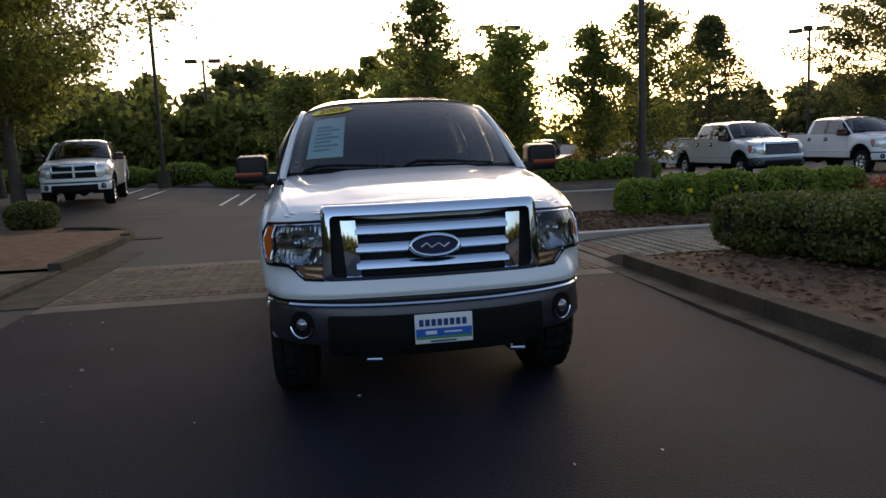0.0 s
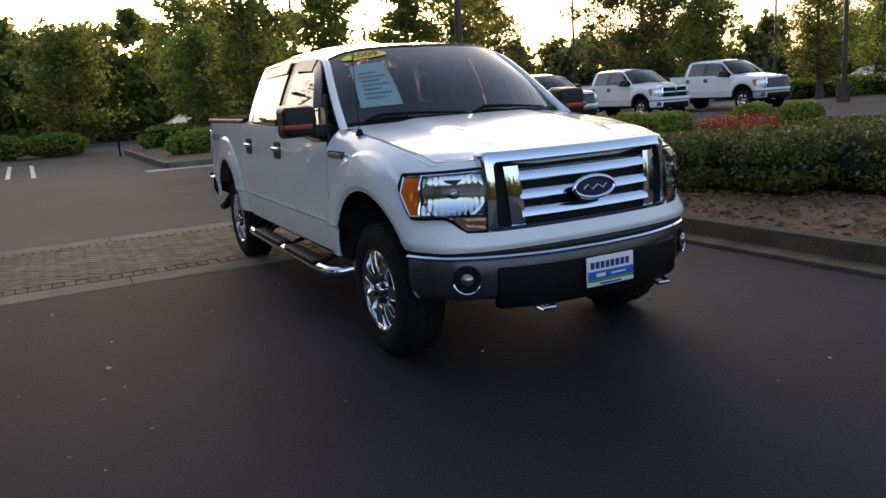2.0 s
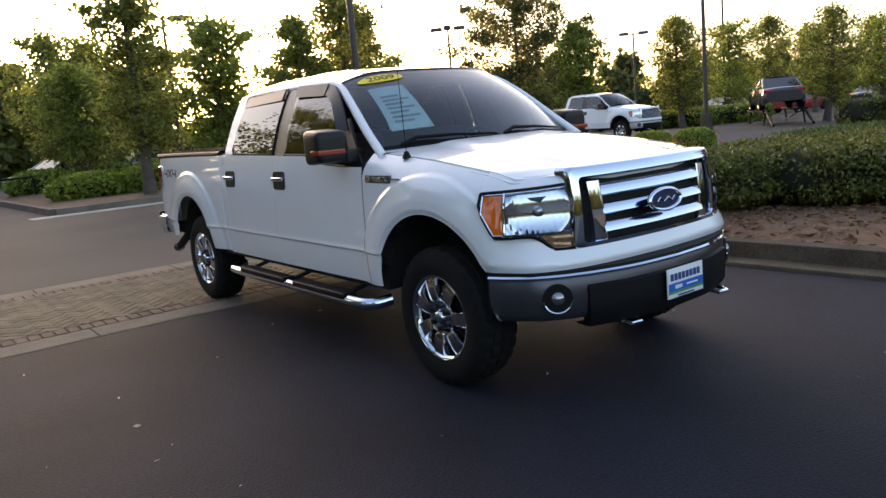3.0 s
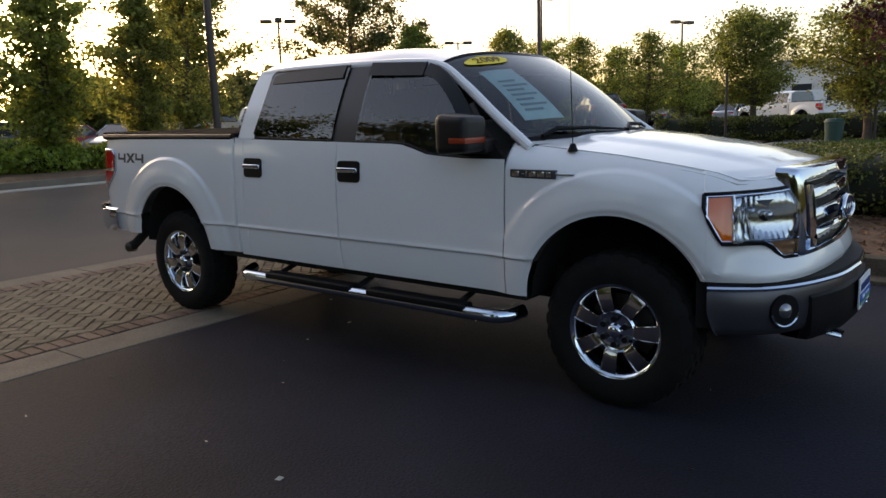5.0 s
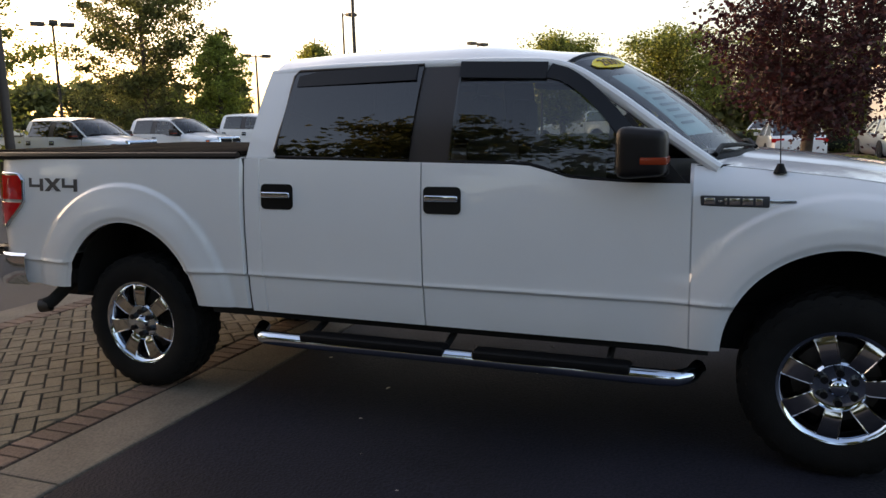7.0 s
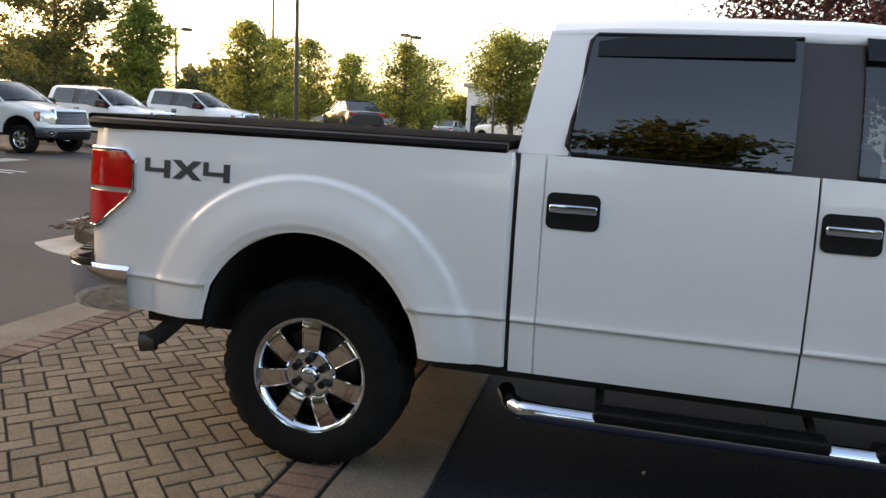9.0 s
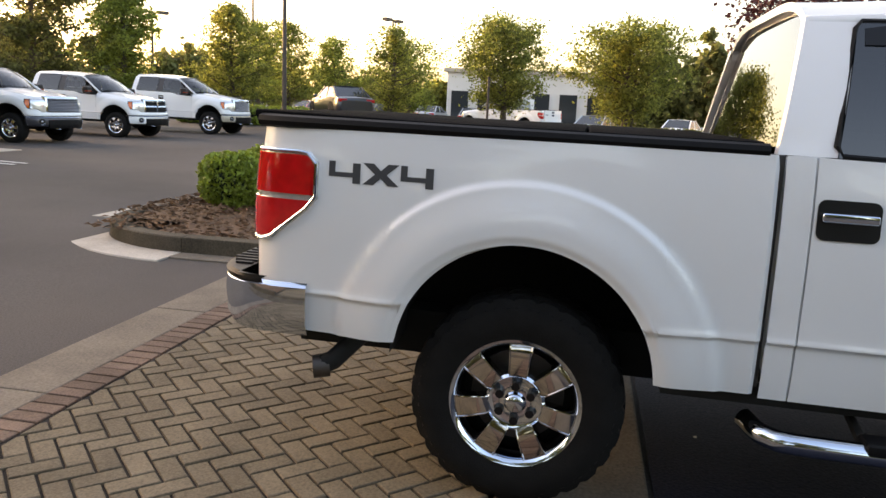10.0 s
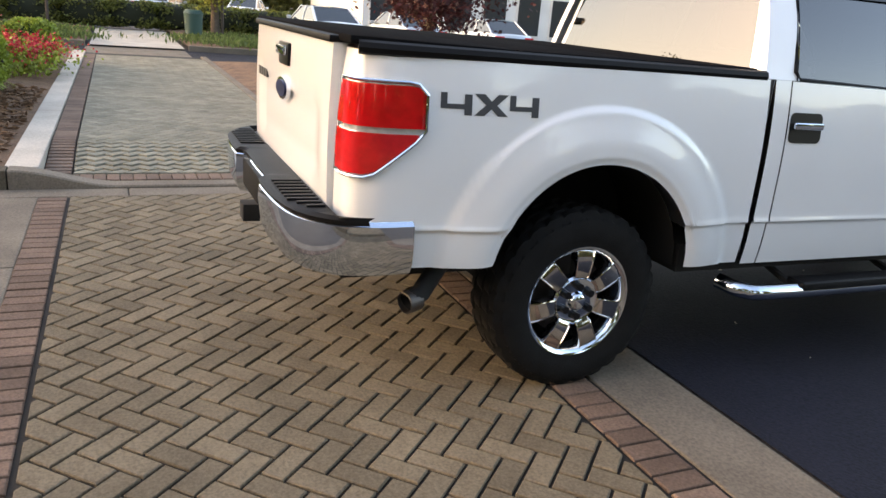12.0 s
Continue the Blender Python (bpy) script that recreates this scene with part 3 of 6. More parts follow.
        # step bar
        if hero:
            bm = bmesh.new()
            tube(bm, [Vector(q) for q in spline([(-0.86 * sgn, 0.56, 0.40), (-0.97 * sgn, 0.62, 0.385), (-1.01 * sgn, 0.80, 0.385), (-1.01 * sgn, 1.7, 0.385), (-1.01 * sgn, 2.62, 0.385), (-0.97 * sgn, 2.80, 0.385), (-0.86 * sgn, 2.86, 0.40)], 8)], 0.037, 14)
            bar = add("step_bar", bm, CHROME, None, "chrome side step bar")
            for a, b in ((0.84, 1.58), (1.72, 2.52)):
                bm = bmesh.new()
                box(bm, *((-1.049, -0.945) if sgn > 0 else (0.945, 1.049)), a, b, 0.386, 0.434, 0.018, 3)
                add("step_pad", bm, BLACK, bar, "black rubber step pad")
            for y in (0.95, 1.75, 2.5):
                bm = bmesh.new()
                tube(bm, [(-1.0 * sgn, y, 0.385), (-0.8 * sgn, y, 0.44), (-0.6 * sgn, y, 0.55)], 0.018, 6)
                add("step_bracket", bm, DARK, bar)
        # tail light
        st = [BODY.by_y(y) for y in (4.435, 4.47, 4.50, 4.53, 4.56, 4.585, 4.61)] + [BODY.by_x_rear(x) for x in (0.935, 0.92, 0.90, 0.87, 0.84, 0.80)]
        g = lambda s: (s - st[0]) / (st[-1] - st[0])
        tz = lambda s: interp(g(s), [0, 0.03, 0.08, 0.16, 1.0], [1.205, 1.228, 1.240, 1.246, 1.246])
        bz = lambda s: interp(g(s), [0, 0.10, 0.52, 1.0], [1.075, 1.03, 0.905, 0.905])
        tail = add("tail_light", skin(bmesh.new(), sgn, st, bz, tz, off=0.004, rows=8, back=0.05), REFLECTOR, None, "chrome tail light bezel")
        bm = bmesh.new()
        def on_tail(s, z):
            x, y = BODY.at(s, 0.009 + flank(BODY.at(s)[1], z))
            return Vector((-x * sgn, y, z))
        upper, under = [on_tail(s, tz(s) - 0.005) for s in st], [on_tail(s, bz(s) + 0.005) for s in st]
        tube(bm, upper + under[::-1] + upper[:1], 0.0065, 8, caps=False)
        add("bezel_ring", bm, CHROME, tail, "bright chrome ring")
        inner = [BODY.by_y(4.452)] + st[1:]
        add("red_lens", skin(bmesh.new(), sgn, inner, lambda s: max(1.086, bz(s) + 0.020), lambda s: tz(s) - 0.016, off=0.013, rows=5, back=0.012), RED, tail, "red brake lens")
        add("red_lens", skin(bmesh.new(), sgn, inner[1:], lambda s: max(bz(s) + 0.016, 0.920), lambda s: 1.066, off=0.013, rows=5, back=0.012), RED, tail, "red lower lens")
        # fog light
        bump_plan = Plan([(0, -0.930), (0.3, -0.905), (0.5, -0.850), (0.62, -0.800), (0.72, -0.742), (0.80, -0.672), (0.87, -0.565), (0.918, -0.452)])
        sf = float(np.interp(0.725, bump_plan.p[:, 0], bump_plan.s))
        fx, fy = bump_plan.at(sf, 0.012)
        nx, ny = bump_plan.at(sf, 1.012)
        nv = Vector((-(nx - fx) * sgn, ny - fy, 0)).normalized()
        c = Vector((-fx * sgn, fy, 0.545))
        bm = bmesh.new()
        cyl(bm, c - nv * 0.05, c + nv * 0.004, 0.075, 0.075, 24)
        fog = add("fog_lamp", bm, GLOSSBLACK, None, "fog lamp in a dark recess")
        bm = bmesh.new()
        bmesh.ops.create_uvsphere(bm, u_segments=16, v_segments=10, radius=0.040, matrix=Matrix.Translation(c - nv * 0.012))
        add("fog_lens", bm, FOGGLASS, fog)
        bm = bmesh.new()
        axis_b = nv.cross(Vector((0, 0, 1))).normalized()
        tube(bm, [c + nv * 0.006 + axis_b * 0.074 * math.cos(a) + Vector((0, 0, 1)) * 0.074 * math.sin(a) for a in np.linspace(math.radians(-170), math.radians(-10), 14)], 0.006, 6)
        add("fog_ring", bm, CHROME, fog, "chrome crescent")

    # hood
    cols = []
    for i in range(33):
        u = -1 + i / 16
        a = abs(u)
        x = 0.805 * u
        yf = BODY.at(BODY.by_x_front(min(a * 0.80, 0.80)))[1] + 0.050 + 0.045 * a * a
        yr = 0.31 + 0.27 * u * u
        col = []
        for k in range(25):
            v = k / 24
            y = yf + (yr - yf) * v
            z = interp(y, HOOD_Y, HOOD_Z) + 0.05 * (1 - a ** 2.2) + 0.012 * smooth_step(0.62, 0.52, a) * smooth_step(0.02, 0.25, v) - 0.035 * (1 - smooth_step(0, 0.10, v)) * (1 - a * a * 0.6)
            fx = interp(y, [-0.80, -0.55, -0.3, 0.6], [0.74, 0.765, 0.815, 0.835])
            col.append((u * fx, y, z))
        cols.append(col)
    add("hood_gutter", grid(bmesh.new(), [[(q[0] * 1.035, q[1] + 0.004, q[2] - 0.016) for q in c] for c in cols], (0, 0.01, -0.05)), paint, None, "", 50)
    add("hood", grid(bmesh.new(), cols, (0, 0.006, -0.028)), paint, None, "", 50)
    # nose below the grille
    cols = []
    e = BODY.by_y(-0.4395)
    for s in np.linspace(-e, e, 91):
        x0, y0 = BODY.at(abs(s))
        top_z = low(abs(s)) - 0.004
        col = []
        for k in range(11):
            z = 0.684 + (top_z - 0.684) * k / 10
            o = 0.048 * smooth_step(0.84, 0.70, z) * smooth_step(-0.45, -0.66, y0) - 0.008 * smooth_step(0.705, 0.688, z) + flank(y0, z) * smooth_step(-0.60, -0.46, y0)
            x, y = BODY.at(abs(s), o)
            col.append((-math.copysign(x, s), y, z))
        cols.append(col)
    add("nose_panel", grid(bmesh.new(), cols, (0, 0.02, 0)), paint)
    for sgn in (1, -1):
        add("nose_backing", skin(bmesh.new(), sgn, list(np.linspace(0, BODY.by_y(-0.40), 20)), lambda s: 0.45, lambda s: 1.05, off=-0.045, rows=2, shaped=False, back=0.0), DARK)
    # grille, leaning back a little
    def fy(x, off):
        return BODY.at(BODY.by_x_front(abs(x)), off)[1]
    def bar_across(x0, x1, z0, z1, off, depth, n=24, bev=0.0):
        bm = bmesh.new()
        cols = []
        for x in np.linspace(x0, x1, n):
            y = fy(x, off)
            zc = (z0 + z1) / 2
            h = (z1 - z0) / 2
            cols.append([(x, y + depth, zc - h), (x, y + 0.006, zc - h), (x, y - 0.004, zc - h * 0.75), (x, y, zc), (x, y + 0.008 + 0.1 * h, zc + h * 0.75), (x, y + 0.02 + 0.1 * h, zc + h), (x, y + depth + 0.01, zc + h)])
        return grid(bm, cols)
    gr = add("grille", bar_across(-0.555, 0.555, 0.79, 1.14, -0.028, 0.02, 16), BLACK, None, "black grille mesh", 30)
    def ring_points(x0, z0, x1, z1, rad, n=22):
        """A rounded rectangle, with as many points for every size."""
        pts = []
        for cx, cz, a0 in ((x1 - rad, z1 - rad, 0), (-x1 + rad, z1 - rad, 90), (-x0 + rad, z0 + rad, 180), (x0 - rad, z0 + rad, 270)):
            pts += [(cx + rad * math.cos(radians(a0 + q)), cz + rad * math.sin(radians(a0 + q))) for q in (0, 30, 60, 90)]
        out = []
        for k in range(len(pts)):
            a, b = pts[k], pts[(k + 1) % len(pts)]
            m = n if k % 4 == 3 else 1
            out += [(a[0] + (b[0] - a[0]) * q / m, a[1] + (b[1] - a[1]) * q / m) for q in range(m)]
        return out
    bm = bmesh.new()
    rings = []
    for spec_ring, off in ((ring_points(0.606, 0.762, 0.600, 1.186, 0.03), -0.075), (ring_points(0.605, 0.764, 0.598, 1.184, 0.03), -0.02), (ring_points(0.603, 0.766, 0.596, 1.178, 0.03), 0.010), (ring_points(0.597, 0.771, 0.590, 1.168, 0.030), 0.020), (ring_points(0.556, 0.797, 0.552, 1.128, 0.025), 0.022), (ring_points(0.548, 0.802, 0.544, 1.118, 0.022), 0.008), (ring_points(0.546, 0.804, 0.542, 1.116, 0.022), -0.03)):
        rings.append([bm.verts.new((x, fy(x, off) + 0.10 * (z - 0.97), z)) for x, z in spec_ring])
    for u, w in zip(rings, rings[1:]):
        for k in range(len(u)):
            q = (k + 1) % len(u)
            bm.faces.new((u[k], u[q], w[q], w[k]))
    add("grille_surround", bm, CHROME, gr, "wide chrome grille surround", 45)
    for sgn in (1, -1):
        def upright(x0, x1, z0, z1, off, lean=0.0):
            bm = bmesh.new()
            cols = []
            for z in np.linspace(z0, z1, 8):
                f = (z - z0) / (z1 - z0)
                xa, xb = x0 + lean * (1 - f), x1 + lean * (1 - f)
                cols.append([(-sgn * xa, fy(xa, off) + 0.05, z), (-sgn * xa, fy(xa, off), z), (-sgn * (xa * 0.65 + xb * 0.35), fy(xa, off) - 0.003, z), (-sgn * (xa * 0.15 + xb * 0.85), fy(xb, off) - 0.003, z), (-sgn * xb, fy(xb, off), z), (-sgn * xb, fy(xb, off) + 0.05, z)])
            cols = [[(x, y + 0.10 * (z - 0.97), z) for x, y, z in c] for c in cols]
            return grid(bm, cols)
        if grille_kind == "bars":
            add("grille_upright", upright(0.415, 0.495, 0.80, 1.10, 0.010, -0.020), CHROME, gr, "chrome upright")
    if grille_kind == "bars":
        for z0, z1 in ((1.020, 1.078), (0.924, 0.980), (0.832, 0.888)):
            add("grille_bar", bar_across(-0.42, 0.42, z0, z1, 0.012, 0.04), CHROME, gr, "broad chrome bar")
    elif grille_kind == "billet":
        for z in np.linspace(0.83, 1.10, 8):
            add("grille_bar", bar_across(-0.54, 0.54, z - 0.009, z + 0.009, 0.006, 0.03, 12), SILVER, gr)
    else:
        add("grille_bar", bar_across(-0.54, 0.54, 0.935, 0.985, 0.012, 0.04), paint if grille_kind == "cross_paint" else CHROME, gr)
        bm = bmesh.new()
        box(bm, -0.03, 0.03, -0.85, -0.80, 0.80, 1.13, 0.008)
        add("grille_upright", bm, paint if grille_kind == "cross_paint" else CHROME, gr)
    if hero or grille_kind == "bars":
        for nm, a, b, mat, off in (("emblem_ring", 0.142, 0.064, CHROME, 0.048), ("emblem", 0.128, 0.053, BLUE, 0.056)):
            bm = bmesh.new()
            ring = [(a * math.cos(t), 0.952 + b * math.sin(t)) for t in np.linspace(0, 2 * math.pi, 40)[:-1]]
            plate(bm, ring, 0.022, "y", fy(0, off))
            if nm == "emblem_ring":
                bm.free()
                bm = bmesh.new()
                tube(bm, [(0.130 * math.cos(t), fy(0, off + 0.006), 0.952 + 0.055 * math.sin(t)) for t in np.linspace(0, 2 * math.pi, 48)], 0.0115, 10, caps=False)
            else:
                bmesh.ops.bevel(bm, geom=[e for e in bm.edges if len(e.link_faces) == 2 and e.calc_face_angle(0) > 1.0], offset=0.004, segments=2, affect="EDGES")
            em = add(nm, bm, mat, gr, "oval badge in blue and chrome")
        bm = bmesh.new()
        tube(bm, [(-0.075, fy(0, 0.059), 0.945), (-0.045, fy(0, 0.059), 0.965), (-0.02, fy(0, 0.059), 0.94), (0.02, fy(0, 0.059), 0.962), (0.05, fy(0, 0.059), 0.942), (0.078, fy(0, 0.059), 0.962)], 0.005, 5)
        add("emblem_mark", bm, SILVER, em)
    # front bumper
    def sweep(plan, n, prof, s1=None):
        cols = []
        e = plan.s[-1] if s1 is None else s1
        for s in np.linspace(-e, e, n):
            col = []
            for o, z in prof:
                x, y = plan.at(abs(s), o)
                col.append((-math.copysign(x, s), y, z))
            cols.append(col)
        return cols
    bm = grid(bmesh.new(), sweep(bump_plan, 61, [(-0.07, 0.425), (-0.02, 0.43), (-0.004, 0.45), (0.0, 0.47), (0.005, 0.51), (0.006, 0.55), (0.002, 0.62), (-0.008, 0.645)]))
    for v in bm.verts:
        v.co.y = min(v.co.y, -0.452 - 0.9 * max(0.0, 0.58 - v.co.z) ** 1.6)
    bmp = add("front_bumper", bm, bottom if lower else BUMPER, None, "grey metallic bumper")
    add("bumper_lip", grid(bmesh.new(), sweep(bump_plan, 61, [(0.0, 0.640), (0.012, 0.645), (0.014, 0.655), (0.006, 0.664), (-0.05, 0.666)])), CHROME, bmp, "thin chrome lip")
    add("bumper_gap", grid(bmesh.new(), sweep(bump_plan, 61, [(0.004, 0.664), (0.004, 0.670), (0.0, 0.680), (-0.12, 0.682)])), BLACK, bmp, "black rubber strip")
    s1 = float(np.interp(0.585, bump_plan.p[:, 0], bump_plan.s))
    val = add("valance", grid(bmesh.new(), sweep(bump_plan, 41, [(-0.1, 0.375), (0.0, 0.38), (0.018, 0.41), (0.022, 0.50), (0.018, 0.585), (0.0, 0.60)], s1), (0, 0.05, 0)), BLACK, bmp, "black plastic centre")
    for x in (-0.36, 0.42):
        bm = bmesh.new()
        tube(bm, [(x - 0.05, -0.86, 0.378), (x - 0.035, -0.925, 0.366), (x + 0.035, -0.925, 0.366), (x + 0.05, -0.86, 0.378)], 0.012, 8)
        add("tow_hook", bm, CHROME, bmp, "bright tow hook")
    if hero:
        bm = bmesh.new()
        box(bm, -0.141, 0.169, -0.966, -0.956, 0.440, 0.598, 0.004)
        lp = add("dealer_plate", bm, PLATE_W, None, "white, blue and green dealer plate")
        for pn, x0, x1, z0, z1, mat in (("plate_band", -0.136, 0.164, 0.478, 0.520, PLATE_B), ("plate_stripe", -0.136, 0.164, 0.464, 0.477, PLATE_G)):
            bm = bmesh.new()
            box(bm, x0, x1, -0.9695, -0.9658, z0, z1)
            add(pn, bm, mat, lp)
        for k in range(8):
            bm = bmesh.new()
            x = -0.118 + 0.033 * k
            box(bm, x, x + 0.023, -0.9695, -0.9658, 0.534, 0.570)
            add("plate_writing", bm, PLATE_N, lp, "navy bars of writing")
        bm = bmesh.new()
        box(bm, -0.06, 0.08, -0.9695, -0.9658, 0.447, 0.455)
        add("plate_writing", bm, PLATE_N, lp, "navy bars of writing")
        bm = bmesh.new()
        box(bm, -0.085, -0.025, -0.972, -0.9690, 0.490, 0.508, 0.003)
        box(bm, 0.015, 0.11, -0.972, -0.9690, 0.495, 0.503)
        add("plate_mark", bm, PLATE_W, lp)
    # roof, windshield, cab back
    add("roof", grid(bmesh.new(), [[roof_point(-1 + i / 14, k / 24) for k in range(25)] for i in range(29)], (0, 0, -0.03)), paint, None, "", 60)
    ws = add("windshield", grid(bmesh.new(), [[screen_point(-1 + i / 12, k / 10) for k in range(11)] for i in range(25)]), WINDSHIELD, None, "clear windshield")
    for u0, u1, v0, v1 in ((-1, 1, 0.978, 1.0), (-1, 1, 0.0, 0.035)):
        add("shade_band", grid(bmesh.new(), [[Vector(screen_point(u0 + (u1 - u0) * i / 24, v0 + (v1 - v0) * k / 2)) + Vector((0, -0.003, 0.003)) for k in range(3)] for i in range(25)]), BLACK, ws)
    bm = bmesh.new()
    grid(bm, [[(-0.86 + 1.72 * i / 16, (0.31 + 0.28 * (-1 + i / 8) ** 2) - 0.10 * (1 - k / 2), 1.318 - 0.01 * (-1 + i / 8) ** 2) for k in range(3)] for i in range(17)], (0, 0, -0.03))
    add("cowl", bm, BLACK, None, "black cowl below the windshield")
    for x0, x1 in ((-0.72, -0.08), (-0.02, 0.66)):
        bm = bmesh.new()
        q = lambda x, v, h: Vector(screen_point(x / 0.845, v)) + Vector((0, -0.012 - h, 0.012))
        tube(bm, [q(x0, 0.02, 0.0), q(x0 + 0.1, 0.075, 0.01), q((x0 + x1) / 2, 0.065, 0.012), q(x1, 0.03, 0.0)], [0.012, 0.013, 0.010, 0.006], 6)
        wp = add("wiper", bm, BLACK, None, "black wiper")
    cols = []
    back = lambda u, v: (0.84 * u * (1 - 0.17 * v), 2.852 - 0.105 * v, 1.30 + (roof_point(0.97 * u, 1.0)[2] - 1.305) * v)
    bm = bmesh.new()
    for a, b, c, d in ((-1, 1, 0, 0.06), (-1, 1, 0.93, 1.0), (-1, -0.95, 0.06, 0.93), (0.95, 1, 0.06, 0.93)):
        g2 = [[bm.verts.new(back(a + (b - a) * i / 6, c + (d - c) * k / 4)) for k in range(5)] for i in range(7)]
        for p, q in zip(g2, g2[1:]):
            for k in range(4):
                bm.faces.new((p[k], q[k], q[k + 1], p[k + 1]))
    add("cab_back", bm, paint)
    add("rear_glass", grid(bmesh.new(), [[back(-0.95 + 1.9 * i / 6, 0.06 + 0.87 * k / 4) for k in range(5)] for i in range(7)]), TINT, None, "tinted rear window")
    bm = bmesh.new()
    box(bm, -0.90, 0.90, 2.80, 2.862, 0.55, 1.33)
    box(bm, -0.93, 0.93, 2.90, 2.93, 0.55, 1.34)
    add("bed_bulkhead", bm, paint)
    # dark grey boxes fill the open slot, coloured as its shade
    for sgn in (1, -1):
        bm = bmesh.new()
        box(bm, *sorted((-sgn * 0.88, -sgn * 0.945)), 2.8505, 2.8775, 0.55, 1.335)
        add("gap_seal", bm, GREYTRIM, None, "dark filler drawn as the shaded gap between cab and bed")
    # tonneau cover
    tn = None
    if hero or grille_kind == "bars":
        for a, b in ((2.905, 3.48), (3.49, 4.06), (4.07, 4.70)):
            bm = bmesh.new()
            box(bm, -0.90, 0.90, a, b, 1.344, 1.374, 0.012)
            if b > 4.5:
                for v in bm.verts:
                    if v.co.y > 4.5:
                        v.co.z += 0.008
            tn = add("tonneau_panel", bm, VINYL, tn, "black folding bed cover panel") if tn is None else add("tonneau_panel", bm, VINYL, None, "black folding bed cover panel")
    else:
        bm = bmesh.new()
        box(bm, -0.88, 0.88, 2.92, 4.68, 0.80, 0.84)
        add("bed_floor", bm, BLACK)
    # tailgate
    cols = []
    for i in range(25):
        x = -0.755 + 1.51 * i / 24
        cols.append([(x, 4.722 - 0.006 * (abs(x) / 0.75) ** 2 + 0.012 * math.sin(math.pi * k / 14) - (0.016 if 5 <= k <= 9 and 3 <= i <= 21 else 0.0), 0.585 + (1.36 - 0.585) * k / 14) for k in range(15)])
    tg = add("tailgate", grid(bmesh.new(), cols, (0, -0.05, 0)), paint)
    bm = bmesh.new()
    box(bm, -0.76, 0.76, 4.64, 4.735, 1.345, 1.372, 0.01)
    add("tailgate_cap", bm, BLACK, tg, "black spoiler cap")
    bm = bmesh.new()
    box(bm, -0.10, 0.10, 4.718, 4.742, 1.20, 1.30, 0.012)
    tgh = add("tailgate_handle", bm, GLOSSBLACK, tg, "black handle bezel")
    bm = bmesh.new()
    box(bm, -0.085, 0.085, 4.74, 4.758, 1.245, 1.285, 0.008)
    add("handle_grip", bm, CHROME, tgh, "chrome handle")
    bm = bmesh.new()
    plate(bm, [(0.115 * math.cos(t), 1.10 + 0.048 * math.sin(t)) for t in np.linspace(0, 2 * math.pi, 30)[:-1]], 0.018, "y", 4.728)
    ob = add("tailgate_badge", bm, CHROME, tg, "chrome oval badge")
    bm = bmesh.new()
    plate(bm, [(0.098 * math.cos(t), 1.10 + 0.036 * math.sin(t)) for t in np.linspace(0, 2 * math.pi, 30)[:-1]], 0.006, "y", 4.746)
    add("badge_face", bm, BLUE, ob)
    bm = bmesh.new()
    for k in range(4):
        box(bm, 0.44 + 0.06 * k, 0.485 + 0.06 * k, 4.722, 4.732, 1.10, 1.14)
    add("tailgate_marks", bm, GREYDECAL, tg, "dark model marks")
    # rear bumper
    rp = Plan([(0, 4.86), (0.28, 4.86), (0.34, 4.90), (0.70, 4.885), (0.87, 4.83), (0.965, 4.73), (0.993, 4.60), (0.990, 4.46)])
    rp.n = -rp.n
    rb = add("rear_bumper", grid(bmesh.new(), sweep(rp, 71, [(-0.06, 0.545), (-0.02, 0.555), (0.0, 0.60), (0.004, 0.68), (0.0, 0.74), (-0.02, 0.755)])), CHROME, None, "chrome rear bumper")
    cols = []
    for s in np.linspace(-rp.s[-1] * 0.87, rp.s[-1] * 0.87, 61):
        x, y = rp.at(abs(s), 0.0)
        x = -math.copysign(x, s)
        cols.append([(x, y - 0.004, 0.745), (x, y + 0.002, 0.762), (x, y - 0.02, 0.775), (x * 0.985, 4.735, 0.775)])
    pad = add("bumper_step", grid(bmesh.new(), cols), BLACK, rb, "black ribbed step pad")
    if hero:
        for sgn in (1, -1):
            for k in range(9):
                bm = bmesh.new()
                x = 0.42 + 0.05 * k
                box(bm, -sgn * x - 0.012, -sgn * x + 0.012, 4.745, 4.865 - 0.05 * max(0, x - 0.72) / 0.1, 0.774, 0.783, 0.003, 1)
                add("step_ridge", bm, BLACK, pad)
        bm = bmesh.new()
        box(bm, -0.28, 0.28, 4.80, 4.872, 0.60, 0.73, 0.01)
        add("plate_recess", bm, BLACK, rb, "dark plate recess")
        bm = bmesh.new()
        box(bm, -0.05, 0.05, 4.6, 4.92, 0.50, 0.58, 0.006)
        add("hitch_receiver", bm, DARK, rb, "black hitch receiver")
        bm = bmesh.new()
        tube(bm, [(-0.80, 4.20, 0.62), (-0.85, 4.30, 0.53), (-0.895, 4.38, 0.445), (-0.915, 4.44, 0.418)], 0.038, 14, caps=False)
        ex = add("exhaust_pipe", bm, DARK, None, "dark exhaust tailpipe")
        bm = bmesh.new()
        d = Vector((-0.025, 0.07, -0.007)).normalized()
        lathe(bm, [(-0.05, 0.043), (0.012, 0.044), (0.014, 0.040), (-0.05, 0.036)], 20)
        bm.transform(Matrix.Translation((-0.915, 4.44, 0.418)) @ d.to_track_quat("X", "Z").to_matrix().to_4x4())
        add("exhaust_tip", bm, STEEL, ex, "steel exhaust tip")
        # antenna
        bm = bmesh.new()
        cyl(bm, (-0.855, 0.26, 1.275), (-0.855, 0.26, 1.315), 0.028, 0.012, 14)
        an = add("antenna", bm, BLACK, None, "black whip antenna")
        bm = bmesh.new()
